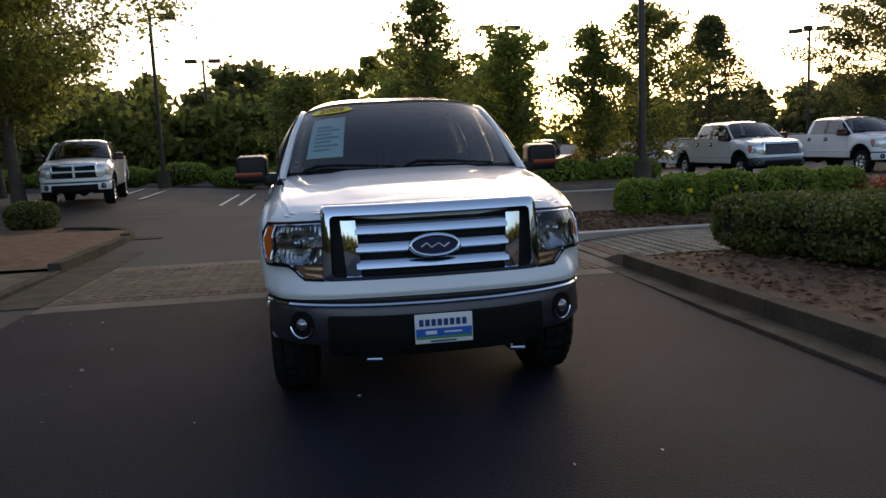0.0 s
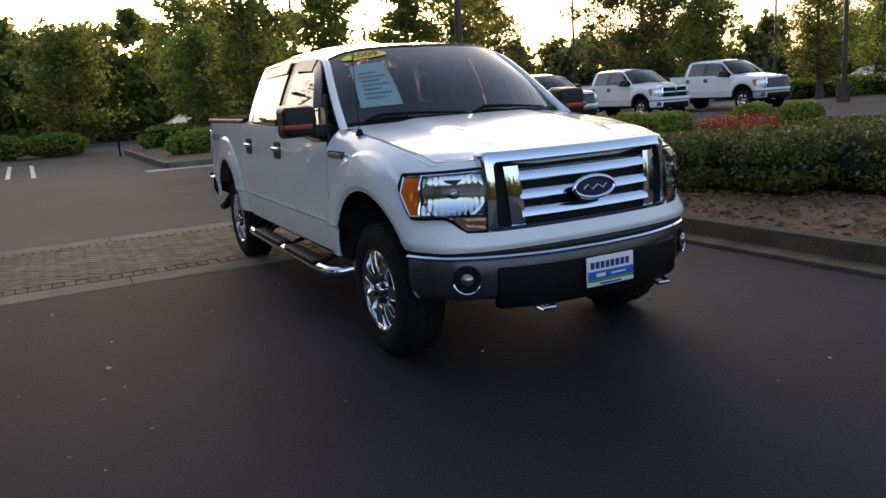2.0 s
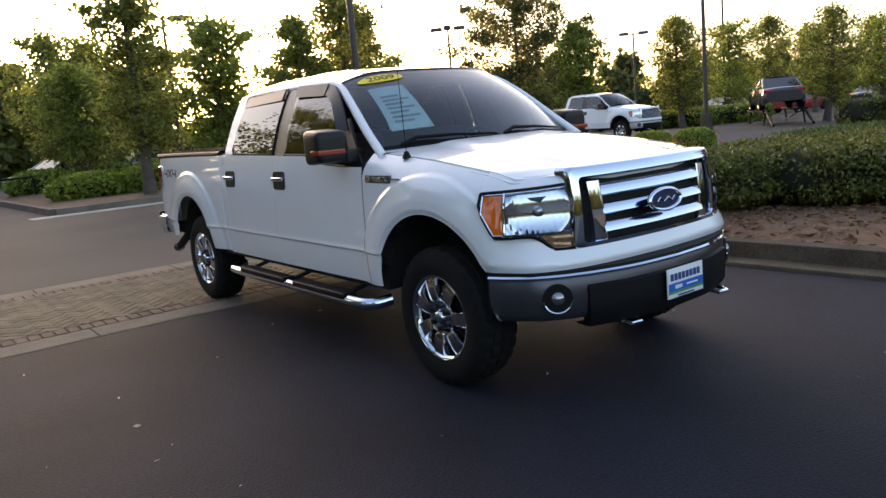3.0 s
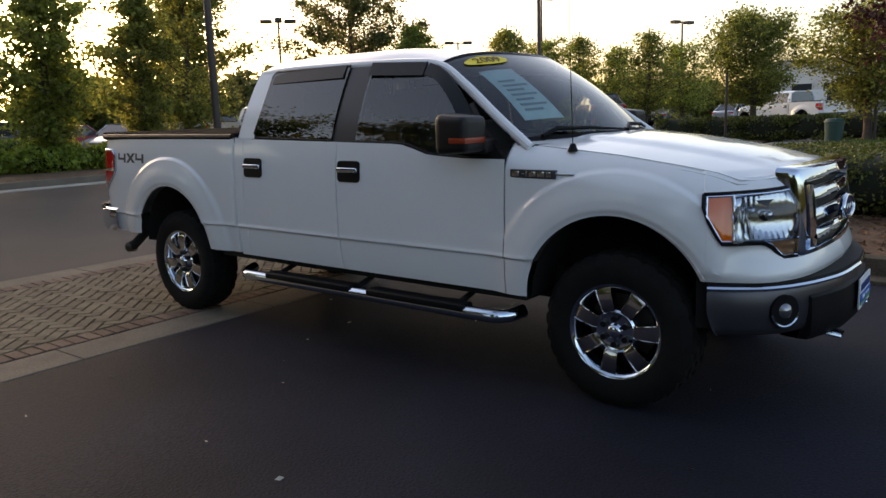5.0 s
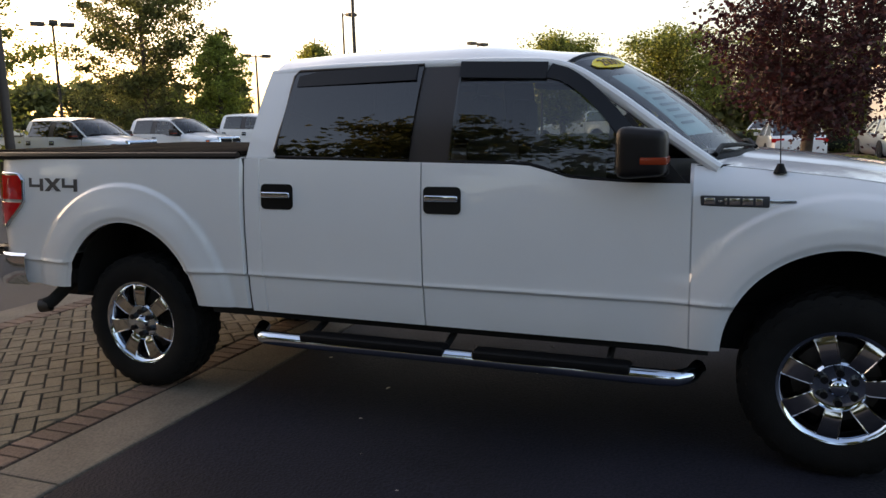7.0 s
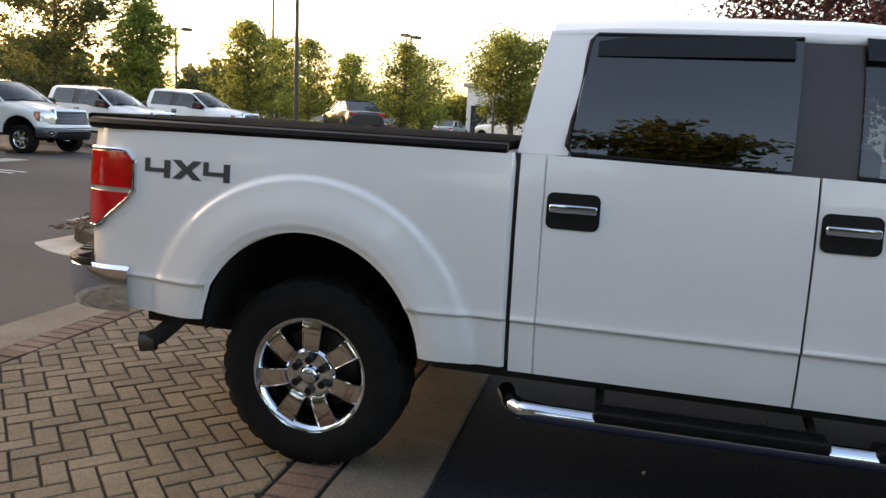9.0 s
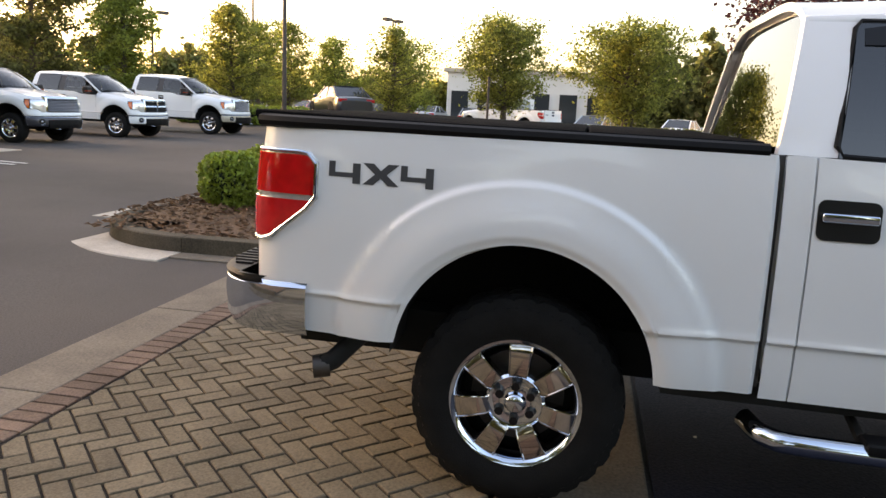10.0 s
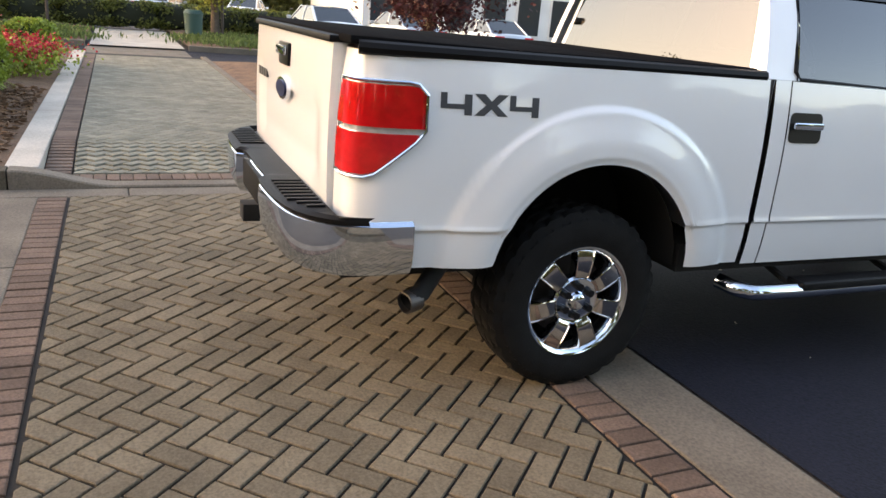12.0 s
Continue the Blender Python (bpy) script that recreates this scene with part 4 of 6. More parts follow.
        tube(bm, [(-0.855, 0.26, 1.31), (-0.852, 0.275, 1.75), (-0.85, 0.28, 2.08)], [0.0026, 0.002, 0.0014], 6)
        add("whip", bm, BLACK, an)
        # decals on the bed and fender
        for sgn in (1, -1):
            w, h = 0.122, 0.076
            four = [[(0, 0.5), (0.2, 0.5), (0.2, 1), (0, 1)], [(0, 0.28), (0.2, 0.28), (0.2, 0.5), (0, 0.5)], [(0.2, 0.28), (0.74, 0.28), (0.74, 0.5), (0.2, 0.5)], [(0.74, 0.28), (0.98, 0.28), (0.98, 0.5), (0.74, 0.5)], [(0.74, 0.5), (0.98, 0.5), (0.98, 0.95), (0.74, 0.95)], [(0.74, 0), (0.98, 0), (0.98, 0.28), (0.74, 0.28)]]
            mid = [(1.6, 0.68), (1.78, 0.5), (1.6, 0.32), (1.42, 0.5)]
            cross = [mid, [(1.05, 1), (1.38, 1), mid[0], mid[3]], [(1.82, 1), (2.15, 1), mid[1], mid[0]], [mid[1], (2.15, 0), (1.82, 0), mid[2]], [mid[3], mid[2], (1.38, 0), (1.05, 0)]]
            for glyph in (four, cross, [[(a + 2.2, b) for a, b in q] for q in four]):
                bm = bmesh.new()
                for q in glyph:
                    bm.faces.new([bm.verts.new(((a - 1.6) * w, (b - 0.5) * h, 0)) for a, b in q])
                bmesh.ops.remove_doubles(bm, verts=bm.verts, dist=0.0005)
                bmesh.ops.subdivide_edges(bm, edges=[e for e in bm.edges if e.calc_length() > 0.03], cuts=2, use_grid_fill=True)
                for v in bm.verts:
                    y = 4.19 - v.co.x * sgn
                    z = 1.178 + v.co.y
                    x = BODY.at(BODY.by_y(y))[0] + flank(y, z) + 0.0022
                    v.co = Vector((-x * sgn, y, z))
                add("decal", bm, GREYDECAL, None, "grey lettering decal")
            bm = bmesh.new()
            xx = BODY.at(BODY.by_y(0.45))[0] + flank(0.45, 1.165)
            box(bm, *sorted((-sgn * (xx - 0.02), -sgn * (xx + 0.004))), 0.30, 0.57, 1.140, 1.186, 0.005)
            bd = add("fender_badge", bm, GREYDECAL, None, "dark chrome-edged model badge")
            bm = bmesh.new()
            xx = BODY.at(BODY.by_y(0.4))[0] + flank(0.4, 1.17)
            box(bm, *sorted((-sgn * (xx - 0.012), -sgn * (xx + 0.002))), 0.20, 0.56, 1.161, 1.170, 0.002)
            add("badge_strip", bm, CHROME, bd)
            for k, (w, s2) in enumerate(((0.045, 0), (0.018, 0.055), (0.012, 0.080), (0.042, 0.10), (0.042, 0.15), (0.028, 0.20))):
                bm = bmesh.new()
                xx = BODY.at(BODY.by_y(0.55 - s2))[0] + flank(0.5, 1.165)
                box(bm, *sorted((-sgn * (xx - 0.012), -sgn * (xx + 0.0075))), 0.555 - s2 - w, 0.555 - s2, 1.148 if k != 1 else 1.158, 1.178 if k != 1 else 1.168, 0.003)
                add("badge_mark", bm, SILVER, bd, "chrome bar of the badge")
        # window stickers, inside the glass
        def on_glass(bm, u0, v0, lift_by):
            for v in bm.verts:
                h = v.co.z
                v.co = Vector(screen_point(u0 + v.co.x / 0.78, v0 + v.co.y / 0.86)) + Vector((0, -0.004 - lift_by - h, 0.004 + lift_by + h))
        bm = bmesh.new()
        plate(bm, [(0.170 * math.cos(t), 0.050 * math.sin(t)) for t in np.linspace(0, 2 * math.pi, 40)[:-1]], 0.001, "z", 0.0)
        on_glass(bm, -0.68, 0.875, 0.0)
        ov = add("year_sticker", bm, YELLOW, None, "yellow oval year sticker")
        bm = letters("2009", 0.085, 0.0005)
        bm.transform(Matrix.Diagonal((1.25, 1.0, 1.0, 1.0)))
        on_glass(bm, -0.68, 0.875, 0.002)
        add("year_digits", bm, INK, ov, "brown digits")
        bm = bmesh.new()
        grid(bm, [[(-0.125 + 0.25 * i / 6, -0.24 + 0.48 * k / 10, 0) for k in range(11)] for i in range(7)])
        on_glass(bm, -0.69, 0.48, -0.010)
        sh = add("window_sheet", bm, PAPER, None, "pale blue printed sales sheet")
        bm = bmesh.new()
        for k in range(7):
            box(bm, -0.085, 0.085 if k % 2 else 0.03, 0.10 - 0.045 * k, 0.116 - 0.045 * k, 0, 0.001)
        on_glass(bm, -0.69, 0.48, -0.006)
        add("sheet_lines", bm, PAPERLINE, sh, "unreadable printed lines")
    # interior
    bm = bmesh.new()
    box(bm, -0.84, 0.84, 0.55, 2.78, 0.60, 0.66)
    box(bm, -0.80, 0.80, 0.50, 0.90, 1.06, 1.26, 0.06, 3)
    add("dashboard", bm, GREYTRIM, None, "grey dashboard")
    for x in (-0.40, 0.40):
        for y, w in ((1.45, 0.27), (2.32, 0.36)):
            bm = bmesh.new()
            box(bm, x - w, x + w, y - 0.28, y + 0.25, 0.75, 0.95, 0.05, 3)
            box(bm, x - w, x + w, y + 0.12, y + 0.27, 0.9, 1.42, 0.05, 3)
            box(bm, x - 0.13, x + 0.13, y + 0.17, y + 0.28, 1.44, 1.63, 0.04, 3)
            add("seat", bm, CLOTH, None, "tan-grey cloth seat")
    bm = bmesh.new()
    tube(bm, [(0.40 + 0.19 * math.cos(t), 1.02 + 0.06 * math.sin(t), 1.22 + 0.18 * math.sin(t)) for t in np.linspace(0, 2 * math.pi, 28)], 0.016, 8)
    add("steering_wheel", bm, BLACK)
    # underbody
    bm = bmesh.new()
    box(bm, -0.62, 0.62, -0.75, 4.62, 0.42, 0.60)
    box(bm, -0.90, 0.90, 0.52, 3.16, 0.47, 0.60)
    box(bm, -0.90, 0.90, 4.16, 4.62, 0.575, 0.66)
    add("chassis", bm, DARK, None, "dark chassis")
    for yc in AXLES:
        bm = bmesh.new()
        zc = tyre_r - (0.03 if yc == 0 else 0.0)
        cyl(bm, (-0.75, yc, zc), (0.75, yc, zc), 0.045, 0.045, 10)
        bmesh.ops.create_uvsphere(bm, u_segments=12, v_segments=8, radius=0.14, matrix=Matrix.Translation((0.1, yc, tyre_r)))
        add("axle", bm, DARK, None, "", 35, False)
        for sgn in (1, -1):
            wheel(root, (-0.80 * sgn * sx, yc * sy, zc * sz), sgn, tyre_r * sz, hero, turn=-17.0 if yc == 0 else 3.0)
    return root


def wheel(root, at, sgn, r=0.40, hero=False, rim=0.245, width=0.27, spokes=7, turn=0.0):
    """Tyre with tread blocks, chrome spoked rim, lug nuts, brake disc."""
    m = Matrix.Translation(at) @ (Matrix.Rotation(math.pi, 4, "Z") if sgn < 0 else Matrix.Identity(4))
    h = width / 2
    k = r / 0.40
    rim = rim * k
    bm = bmesh.new()
    lathe(bm, [(h - 0.03, rim - 0.01), (h - 0.01, rim), (h, rim + 0.03), (h + 0.004, (rim + r) / 2), (h - 0.012, r - 0.035), (h - 0.035, r - 0.012), (0.04, r - 0.008), (-0.04, r - 0.008), (-h + 0.035, r - 0.012), (-h + 0.012, r - 0.035), (-h - 0.004, (rim + r) / 2), (-h, rim + 0.03), (-h + 0.01, rim), (-h + 0.03, rim - 0.01)], 56 if hero else 32)
    if hero:
        bm.free()
        bm = bmesh.new()
        seg = 112
        prof = [(h - 0.03, rim - 0.01, 0), (h - 0.01, rim, 0), (h, rim + 0.03, 0), (h + 0.004, (rim + r) / 2, 0), (h - 0.006, r - 0.040, 0), (h - 0.012, r - 0.034, 1), (h - 0.028, r - 0.006, 1), (0.075, r, 1), (0.070, r - 0.010, 0), (0.062, r - 0.010, 0), (0.057, r, 2), (0.008, r, 2), (0.004, r - 0.010, 0)]
        prof += [(-a, q, f2) for a, q, f2 in prof[::-1]]
        rings = []
        for a, q, f2 in prof:
            ring = []
            for n2 in range(seg):
                cut = 0.011 if f2 and (n2 + (2 if f2 == 2 else 0) + (1 if a > 0 else 0)) % 4 == 0 else 0.0
                th = 2 * math.pi * (n2 + 1.2 * a / 0.1) / seg
                ring.append(bm.verts.new((a, (q - cut) * math.cos(th), (q - cut) * math.sin(th))))
            rings.append(ring)
        for u2, w2 in zip(rings, rings[1:]):
            for n2 in range(seg):
                bm.faces.new((u2[n2], u2[(n2 + 1) % seg], w2[(n2 + 1) % seg], w2[n2]))
    bm.transform(m)
    wh = part("wheel", bm, RUBBER, root, "black all-terrain tyre on a chrome wheel", 40)
    # rim barrel and lip; outer face is at -x before turning
    f = -h + 0.012
    bm = bmesh.new()
    lathe(bm, [(f + 0.012, rim + 0.006), (f - 0.004, rim), (f, rim - 0.012), (f + 0.02, rim - 0.026), (f + 0.09, rim - 0.036), (f + 0.2, rim - 0.03)], 48)
    bm.transform(m)
    part("rim", bm, CHROME, wh, "bright chrome rim", 50)
    bm = bmesh.new()
    cyl(bm, (f + 0.10, 0, 0), (f + 0.13, 0, 0), rim * 0.72, rim * 0.72, 32)
    bm.transform(m)
    part("brake_disc", bm, STEEL, wh, "dull steel brake disc")
    bm = bmesh.new()
    cyl(bm, (f + 0.15, 0, 0), (f + 0.17, 0, 0), rim, rim, 32)
    bm.transform(m)
    part("brake_shield", bm, DARK, wh)
    for i in range(spokes):
        a = 2 * math.pi * i / spokes + radians(turn)
        bm = bmesh.new()
        cols = []
        # flat broad face with a raised lip on both edges, sunk towards the hub
        for q, (rr, hw, dp) in enumerate(((0.078, 0.030, 0.022), (0.098, 0.034, 0.010), (0.112, 0.037, 0.000), (0.150, 0.040, -0.003), (0.195, 0.044, -0.002), (0.222, 0.047, 0.004), (0.236, 0.050, 0.014))):
            d = f + dp
            cols.append([(d + e, w * hw * k, rr * k) for w, e in ((-1.05, 0.045), (-1.0, 0.010), (-0.94, 0.001), (-0.86, 0.0), (-0.80, 0.004), (0.0, 0.003), (0.80, 0.004), (0.86, 0.0), (0.94, 0.001), (1.0, 0.010), (1.05, 0.045))])
        grid(bm, cols)
        bm.transform(m @ Matrix.Rotation(a, 4, "X"))
        part("spoke", bm, SPOKE, wh, "", 40)
    bm = bmesh.new()
    lathe(bm, [(f - 0.012, 0.0005), (f - 0.011, 0.026 * k), (f - 0.004, 0.036 * k), (f + 0.014, 0.042 * k), (f + 0.016, 0.088 * k), (f + 0.011, 0.100 * k), (f + 0.020, 0.110 * k), (f + 0.06, 0.112 * k)], 28)
    bm.transform(m)
    part("hub_cap", bm, CHROME, wh, "chrome hub cap", 40)
    if hero:
        for i in range(6):
            a = 2 * math.pi * (i + 0.5) / 6
            bm = bmesh.new()
            c = (0.066 * math.cos(a), 0.066 * math.sin(a))
            cyl(bm, (f - 0.006, *c), (f + 0.03, *c), 0.0165, 0.0175, 8)
            bm.transform(m)
            part("lug_nut", bm, GLOSSBLACK, wh, "black lug nut")
    return wh


pickup("pickup_truck", Matrix.Identity(4), "white crew cab pickup truck parked across a brick crossing", WHITE, hero=True)


# ---- ground ----
def sheet(name, x0, x1, y0, y1, z, mat, label, kind="structure", step=1.0, parent=None, category="ground"):
    """A ground sheet laid on the lie of the land."""
    nx, ny = max(1, int((x1 - x0) / step)), max(1, int((y1 - y0) / step))
    vs = [(x0 + (x1 - x0) * i / nx, y0 + (y1 - y0) * j / ny) for i in range(nx + 1) for j in range(ny + 1)]
    vs = [(x, y, lift(x, y) + z) for x, y in vs]
    fs = [(i * (ny + 1) + j, (i + 1) * (ny + 1) + j, (i + 1) * (ny + 1) + j + 1, i * (ny + 1) + j + 1) for i in range(nx) for j in range(ny)]
    ob = raw(name, vs, fs, mat, parent)
    return tagged(ob, label, category, "", kind)


ax = sorted(set([-900, -300, -120, -60] + list(range(-40, 61, 2)) + [80, 140, 300, 900]))
ay = sorted(set([-900, -300, -100, -50, -25] + list(np.arange(-15, 41, 1)) + [50, 70, 110, 200, 400, 900]))
gv = [(x, y, lift(x, y) - 0.012) for x in ax for y in ay]
gf = [(i * len(ay) + j, (i + 1) * len(ay) + j, (i + 1) * len(ay) + j + 1, i * len(ay) + j + 1) for i in range(len(ax) - 1) for j in range(len(ay) - 1)]
tagged(raw("ground", gv, gf, OLDASPHALT), "worn grey-brown parking lot asphalt", "ground", "", "structure")
sheet("road", -3.62, 2.62, -30, 3.12, 0.0, ASPHALT, "dark newly sealed asphalt drive", step=2.0, category="road")


def strips(name, along, a, b, length, c0, c1, z0, z1, mat, label):
    """A run of cast slabs end to end, with open joints."""
    root = thing(name, Matrix.Identity(4), label, "kerb", "", "structure")
    n = max(1, round((b - a) / length))
    for k in range(n):
        u, v = a + (b - a) * k / n + 0.004, a + (b - a) * (k + 1) / n - 0.004
        bm = bmesh.new()
        if along == "x":
            box(bm, u, v, c0, c1, z0, z1, 0.012)
        else:
            box(bm, c0, c1, u, v, z0, z1, 0.012)
        part("kerb_slab", bm, mat, root)
    return root


strips("concrete_band_front", "x", -3.6, 2.62, 1.55, 3.14, 3.52, -0.2, 0.004, CONCRETE, "tan concrete band before the brick crossing")
strips("concrete_band_rear", "x", -3.6, 2.62, 1.55, 5.98, 6.36, -0.2, 0.004, CONCRETE, "tan concrete band behind the brick crossing")
strips("gutter", "y", -14.0, 3.52, 3.0, 2.62, 2.86, -0.2, 0.005, KERBSTONE, "concrete gutter along the drive")
strips("gutter_crossing", "y", 3.54, 7.2, 1.83, 2.62, 2.86, -0.2, 0.005, CONCRETE, "concrete gutter at the crossing")
strips("kerb_south", "y", -14.0, 3.55, 3.0, 2.86, 3.04, -0.2, 0.15, KERBSTONE, "worn concrete kerb beside the mulch bed")
strips("kerb_left", "y", 6.2, 10.0, 1.9, -4.45, -4.27, -0.2, 0.15, KERBSTONE, "worn concrete kerb left of the drive")
strips("kerb_left_walk", "y", 3.6, 6.2, 1.3, -4.45, -4.27, -0.2, 0.05, KERBSTONE, "lowered concrete kerb left of the drive")
strips("gutter_left", "y", 3.5, 10.0, 3.2, -4.27, -3.62, -0.2, 0.004, KERBSTONE, "broad concrete gutter left of the drive")
# dropped kerb at the walk: falls to the gutter, runs flush, rises again
bm = bmesh.new()
cols = []
for y in np.linspace(3.554, 6.196, 45):
    z = 0.15 - 0.125 * smooth_step(3.56, 4.25, y) + 0.125 * smooth_step(5.45, 6.19, y)
    cols.append([(2.862, y, -0.2), (2.862, y, z - 0.012), (2.874, y, z), (3.028, y, z), (3.04, y, z - 0.012), (3.04, y, -0.2)])
grid(bm, cols)
tagged(part("kerb_drop", bm, CONCRETE, None, "", 40), "lowered concrete kerb at the walk", "kerb", "", "structure")


def walk_z(x):
    """Height of the brick walk, which falls to the lowered kerb."""
    return 0.030 + 0.082 * smooth_step(3.05, 4.4, x)


def kerb_arc(name, cx, cy, r0, r1, a0, a1, z0, z1, mat, label, n=14):
    bm = bmesh.new()
    rings = []
    for k in range(n + 1):
        a = radians(a0 + (a1 - a0) * k / n)
        rings.append([bm.verts.new((cx + r * math.cos(a), cy + r * math.sin(a), lift(cx, cy) + z)) for r, z in ((r0, z0), (r1, z0), (r1, z1 - 0.012), (r1 - 0.012, z1), (r0 + 0.012, z1), (r0, z1 - 0.012))])
    for u, w in zip(rings, rings[1:]):
        for k in range(6):
            bm.faces.new((u[k], u[(k + 1) % 6], w[(k + 1) % 6], w[k]))
    bm.faces.new(rings[0]), bm.faces.new(rings[-1])
    return tagged(part(name, bm, mat, None, "", 40), label, "kerb", "", "structure")


# bed beyond the walk, with its rounded kerb
strips("kerb_middle", "y", 6.2, 7.2, 1.0, 2.86, 3.04, -0.2, 0.15, KERBSTONE, "worn concrete kerb beside the shrub bed")
kerb_arc("kerb_nose", 4.3, 7.2, 1.26, 1.44, 90, 180, -0.2, 0.15, KERBSTONE, "rounded concrete kerb nose")
kerb_arc("gutter_nose", 4.3, 7.2, 1.44, 1.86, 90, 180, -0.2, 0.006, PALECONCRETE, "pale rounded concrete gutter")
strips("gutter_north", "x", 4.3, 16.0, 3.0, 8.64, 9.2, -0.2, 0.03, PALECONCRETE, "pale concrete gutter beside the shrub bed")
strips("kerb_north", "x", 4.3, 16.0, 3.0, 8.46, 8.64, -0.2, 0.17, CONCRETE, "worn concrete kerb beside the shrub bed")


def bed(name, outline, z, label, mound=0.10):
    """A mulch bed, gently mounded."""
    xs = [p[0] for p in outline]
    ys = [p[1] for p in outline]
    x0, x1, y0, y1 = min(xs), max(xs), min(ys), max(ys)
    nx, ny = int((x1 - x0) / 0.35) + 1, int((y1 - y0) / 0.35) + 1
    bm = bmesh.new()
    g = [[None] * (ny + 1) for _ in range(nx + 1)]
    for i in range(nx + 1):
        for j in range(ny + 1):
            u, v = i / nx, j / ny
            x, y = x0 + (x1 - x0) * u, y0 + (y1 - y0) * v
            e = min(1.0, min(u * (x1 - x0), (1 - u) * (x1 - x0), v * (y1 - y0), (1 - v) * (y1 - y0)) / 0.8)
            h = z + lift(x, y) + mound * e + 0.02 * e * noise.noise((x * 1.3, y * 1.3, 0))
            g[i][j] = bm.verts.new((x, y, h))
    for i in range(nx):
        for j in range(ny):
            bm.faces.new((g[i][j], g[i + 1][j], g[i + 1][j + 1], g[i][j + 1]))
    return tagged(part(name, bm, MULCH, None, "", 60), label, "mulch bed", "", "structure")


bed("mulch_bed_south", [(3.02, -14), (14, 3.5)], 0.11, "brown pine mulch bed behind the kerb")
bed("mulch_bed_middle", [(3.02, 6.22), (16, 7.7)], 0.11, "brown pine mulch bed with clipped shrubs")
bed("mulch_bed_middle_end", [(3.9, 7.4), (16, 8.5)], 0.10, "brown pine mulch bed end", 0.06)
xs = np.linspace(3.045, 15.0, 60)
tagged(raw("walk_joint", [(x, y, walk_z(x) - 0.022) for x in xs for y in (3.62, 6.02)], [(2 * k, 2 * k + 2, 2 * k + 3, 2 * k + 1) for k in range(59)], JOINT), "sanded joints of the brick walk", "pavement", "", "structure")
strips("walk_edge", "x", 3.06, 15.0, 3.0, 6.00, 6.24, -0.1, 0.135, PALECONCRETE, "pale concrete edging of the brick walk")
strips("walk_edge_south", "x", 3.06, 15.0, 3.0, 3.50, 3.62, -0.1, 0.125, CONCRETE, "pale concrete edging of the brick walk")
# far side of the lot
sheet("aisle", 14.4, 18.2, -20, 9.5, -0.004, ASPHALT, "dark sealed asphalt aisle", category="road", step=2.0)
sheet("aisle_crossing", 14.3, 18.2, 3.7, 6.1, 0.004, CONCRETE, "tan concrete crossing of the aisle", category="pavement", step=1.0)
sheet("far_walk", 18.2, 26.5, 3.7, 6.0, 0.05, PALECONCRETE, "pale concrete walk across the aisle", category="pavement", step=2.0)
strips("far_kerb_south", "y", -12, 3.6, 3.0, 18.2, 18.4, -0.2, 0.14, CONCRETE, "concrete kerb across the aisle")
strips("far_kerb_north", "y", 6.1, 9.4, 3.0, 18.2, 18.4, -0.2, 0.14, CONCRETE, "concrete kerb across the aisle")
bed("mulch_bed_far_south", [(18.4, -12), (30, 3.6)], 0.10, "mulch and grass bed across the aisle", 0.05)
bed("mulch_bed_far_north", [(18.4, 6.1), (30, 9.4)], 0.10, "mulch and grass bed across the aisle", 0.05)
# left of the drive
kerb_arc("kerb_left_corner", -7.0, 10.0, 2.55, 2.73, 0, 90, -0.2, 0.13, KERBSTONE, "rounded concrete kerb left of the drive", 18)
kerb_arc("gutter_left_corner", -7.0, 10.0, 2.73, 3.3, 0, 90, -0.2, 0.006, KERBSTONE, "rounded concrete gutter left of the drive", 18)
bed("mulch_bed_left", [(-14, 6.25), (-4.44, 11.0)], 0.08, "brown mulch bed with one round shrub", 0.10)
bed("mulch_bed_left_end", [(-14, 10.8), (-6.2, 12.5)], 0.02, "brown mulch bed end", 0.08)

# ---- parking lines ----
for x, y, far, lean in ((-3.7, 17.8, 25.0, -0.25), (-3.1, 17.3, 24.5, -0.2), (-7.0, 19.2, 26.5, -0.8), (-6.2, 19.0, 26.3, -0.7), (7.75, 13.2, 21.0, 0.25), (8.05, 13.2, 21.0, 0.25)):
    bm = bmesh.new()
    g2 = [[bm.verts.new((x + a + lean * (b - y) / (far - y), b, lift(x, b) + 0.006)) for b in np.linspace(y, far, 12)] for a in (0, 0.11)]
    for k in range(11):
        bm.faces.new((g2[0][k], g2[1][k], g2[1][k + 1], g2[0][k + 1]))
    tagged(part("lot_line", bm, LINE), "worn white parking line", "line", "", "structure")


# ---- planting ----
def leaf_cloud(points, size, rng, flat=0.0, stretch=1.6):
    """Leaves as bent pairs of triangles round the given points."""
    n = len(points)
    d = rng.normal(size=(n, 3))
    d[:, 2] *= 1 - flat
    d /= np.linalg.norm(d, axis=1)[:, None] + 1e-9
    e = rng.normal(size=(n, 3))
    e -= d * np.sum(d * e, axis=1)[:, None]
    e /= np.linalg.norm(e, axis=1)[:, None] + 1e-9
    s = size * rng.uniform(0.6, 1.35, size=(n, 1))
    a, b = points - d * s * stretch / 2, points + d * s * stretch / 2
    nrm = np.cross(d, e)
    l, r = points + e * s * 0.5 + nrm * s * 0.15, points - e * s * 0.5 + nrm * s * 0.15
    verts = np.stack((a, l, b, r), axis=1).reshape(-1, 3)
    idx = np.arange(n)[:, None] * 4
    faces = np.concatenate((idx + [0, 1, 2], idx + [0, 2, 3]), axis=1).reshape(-1, 3)
    return verts, faces


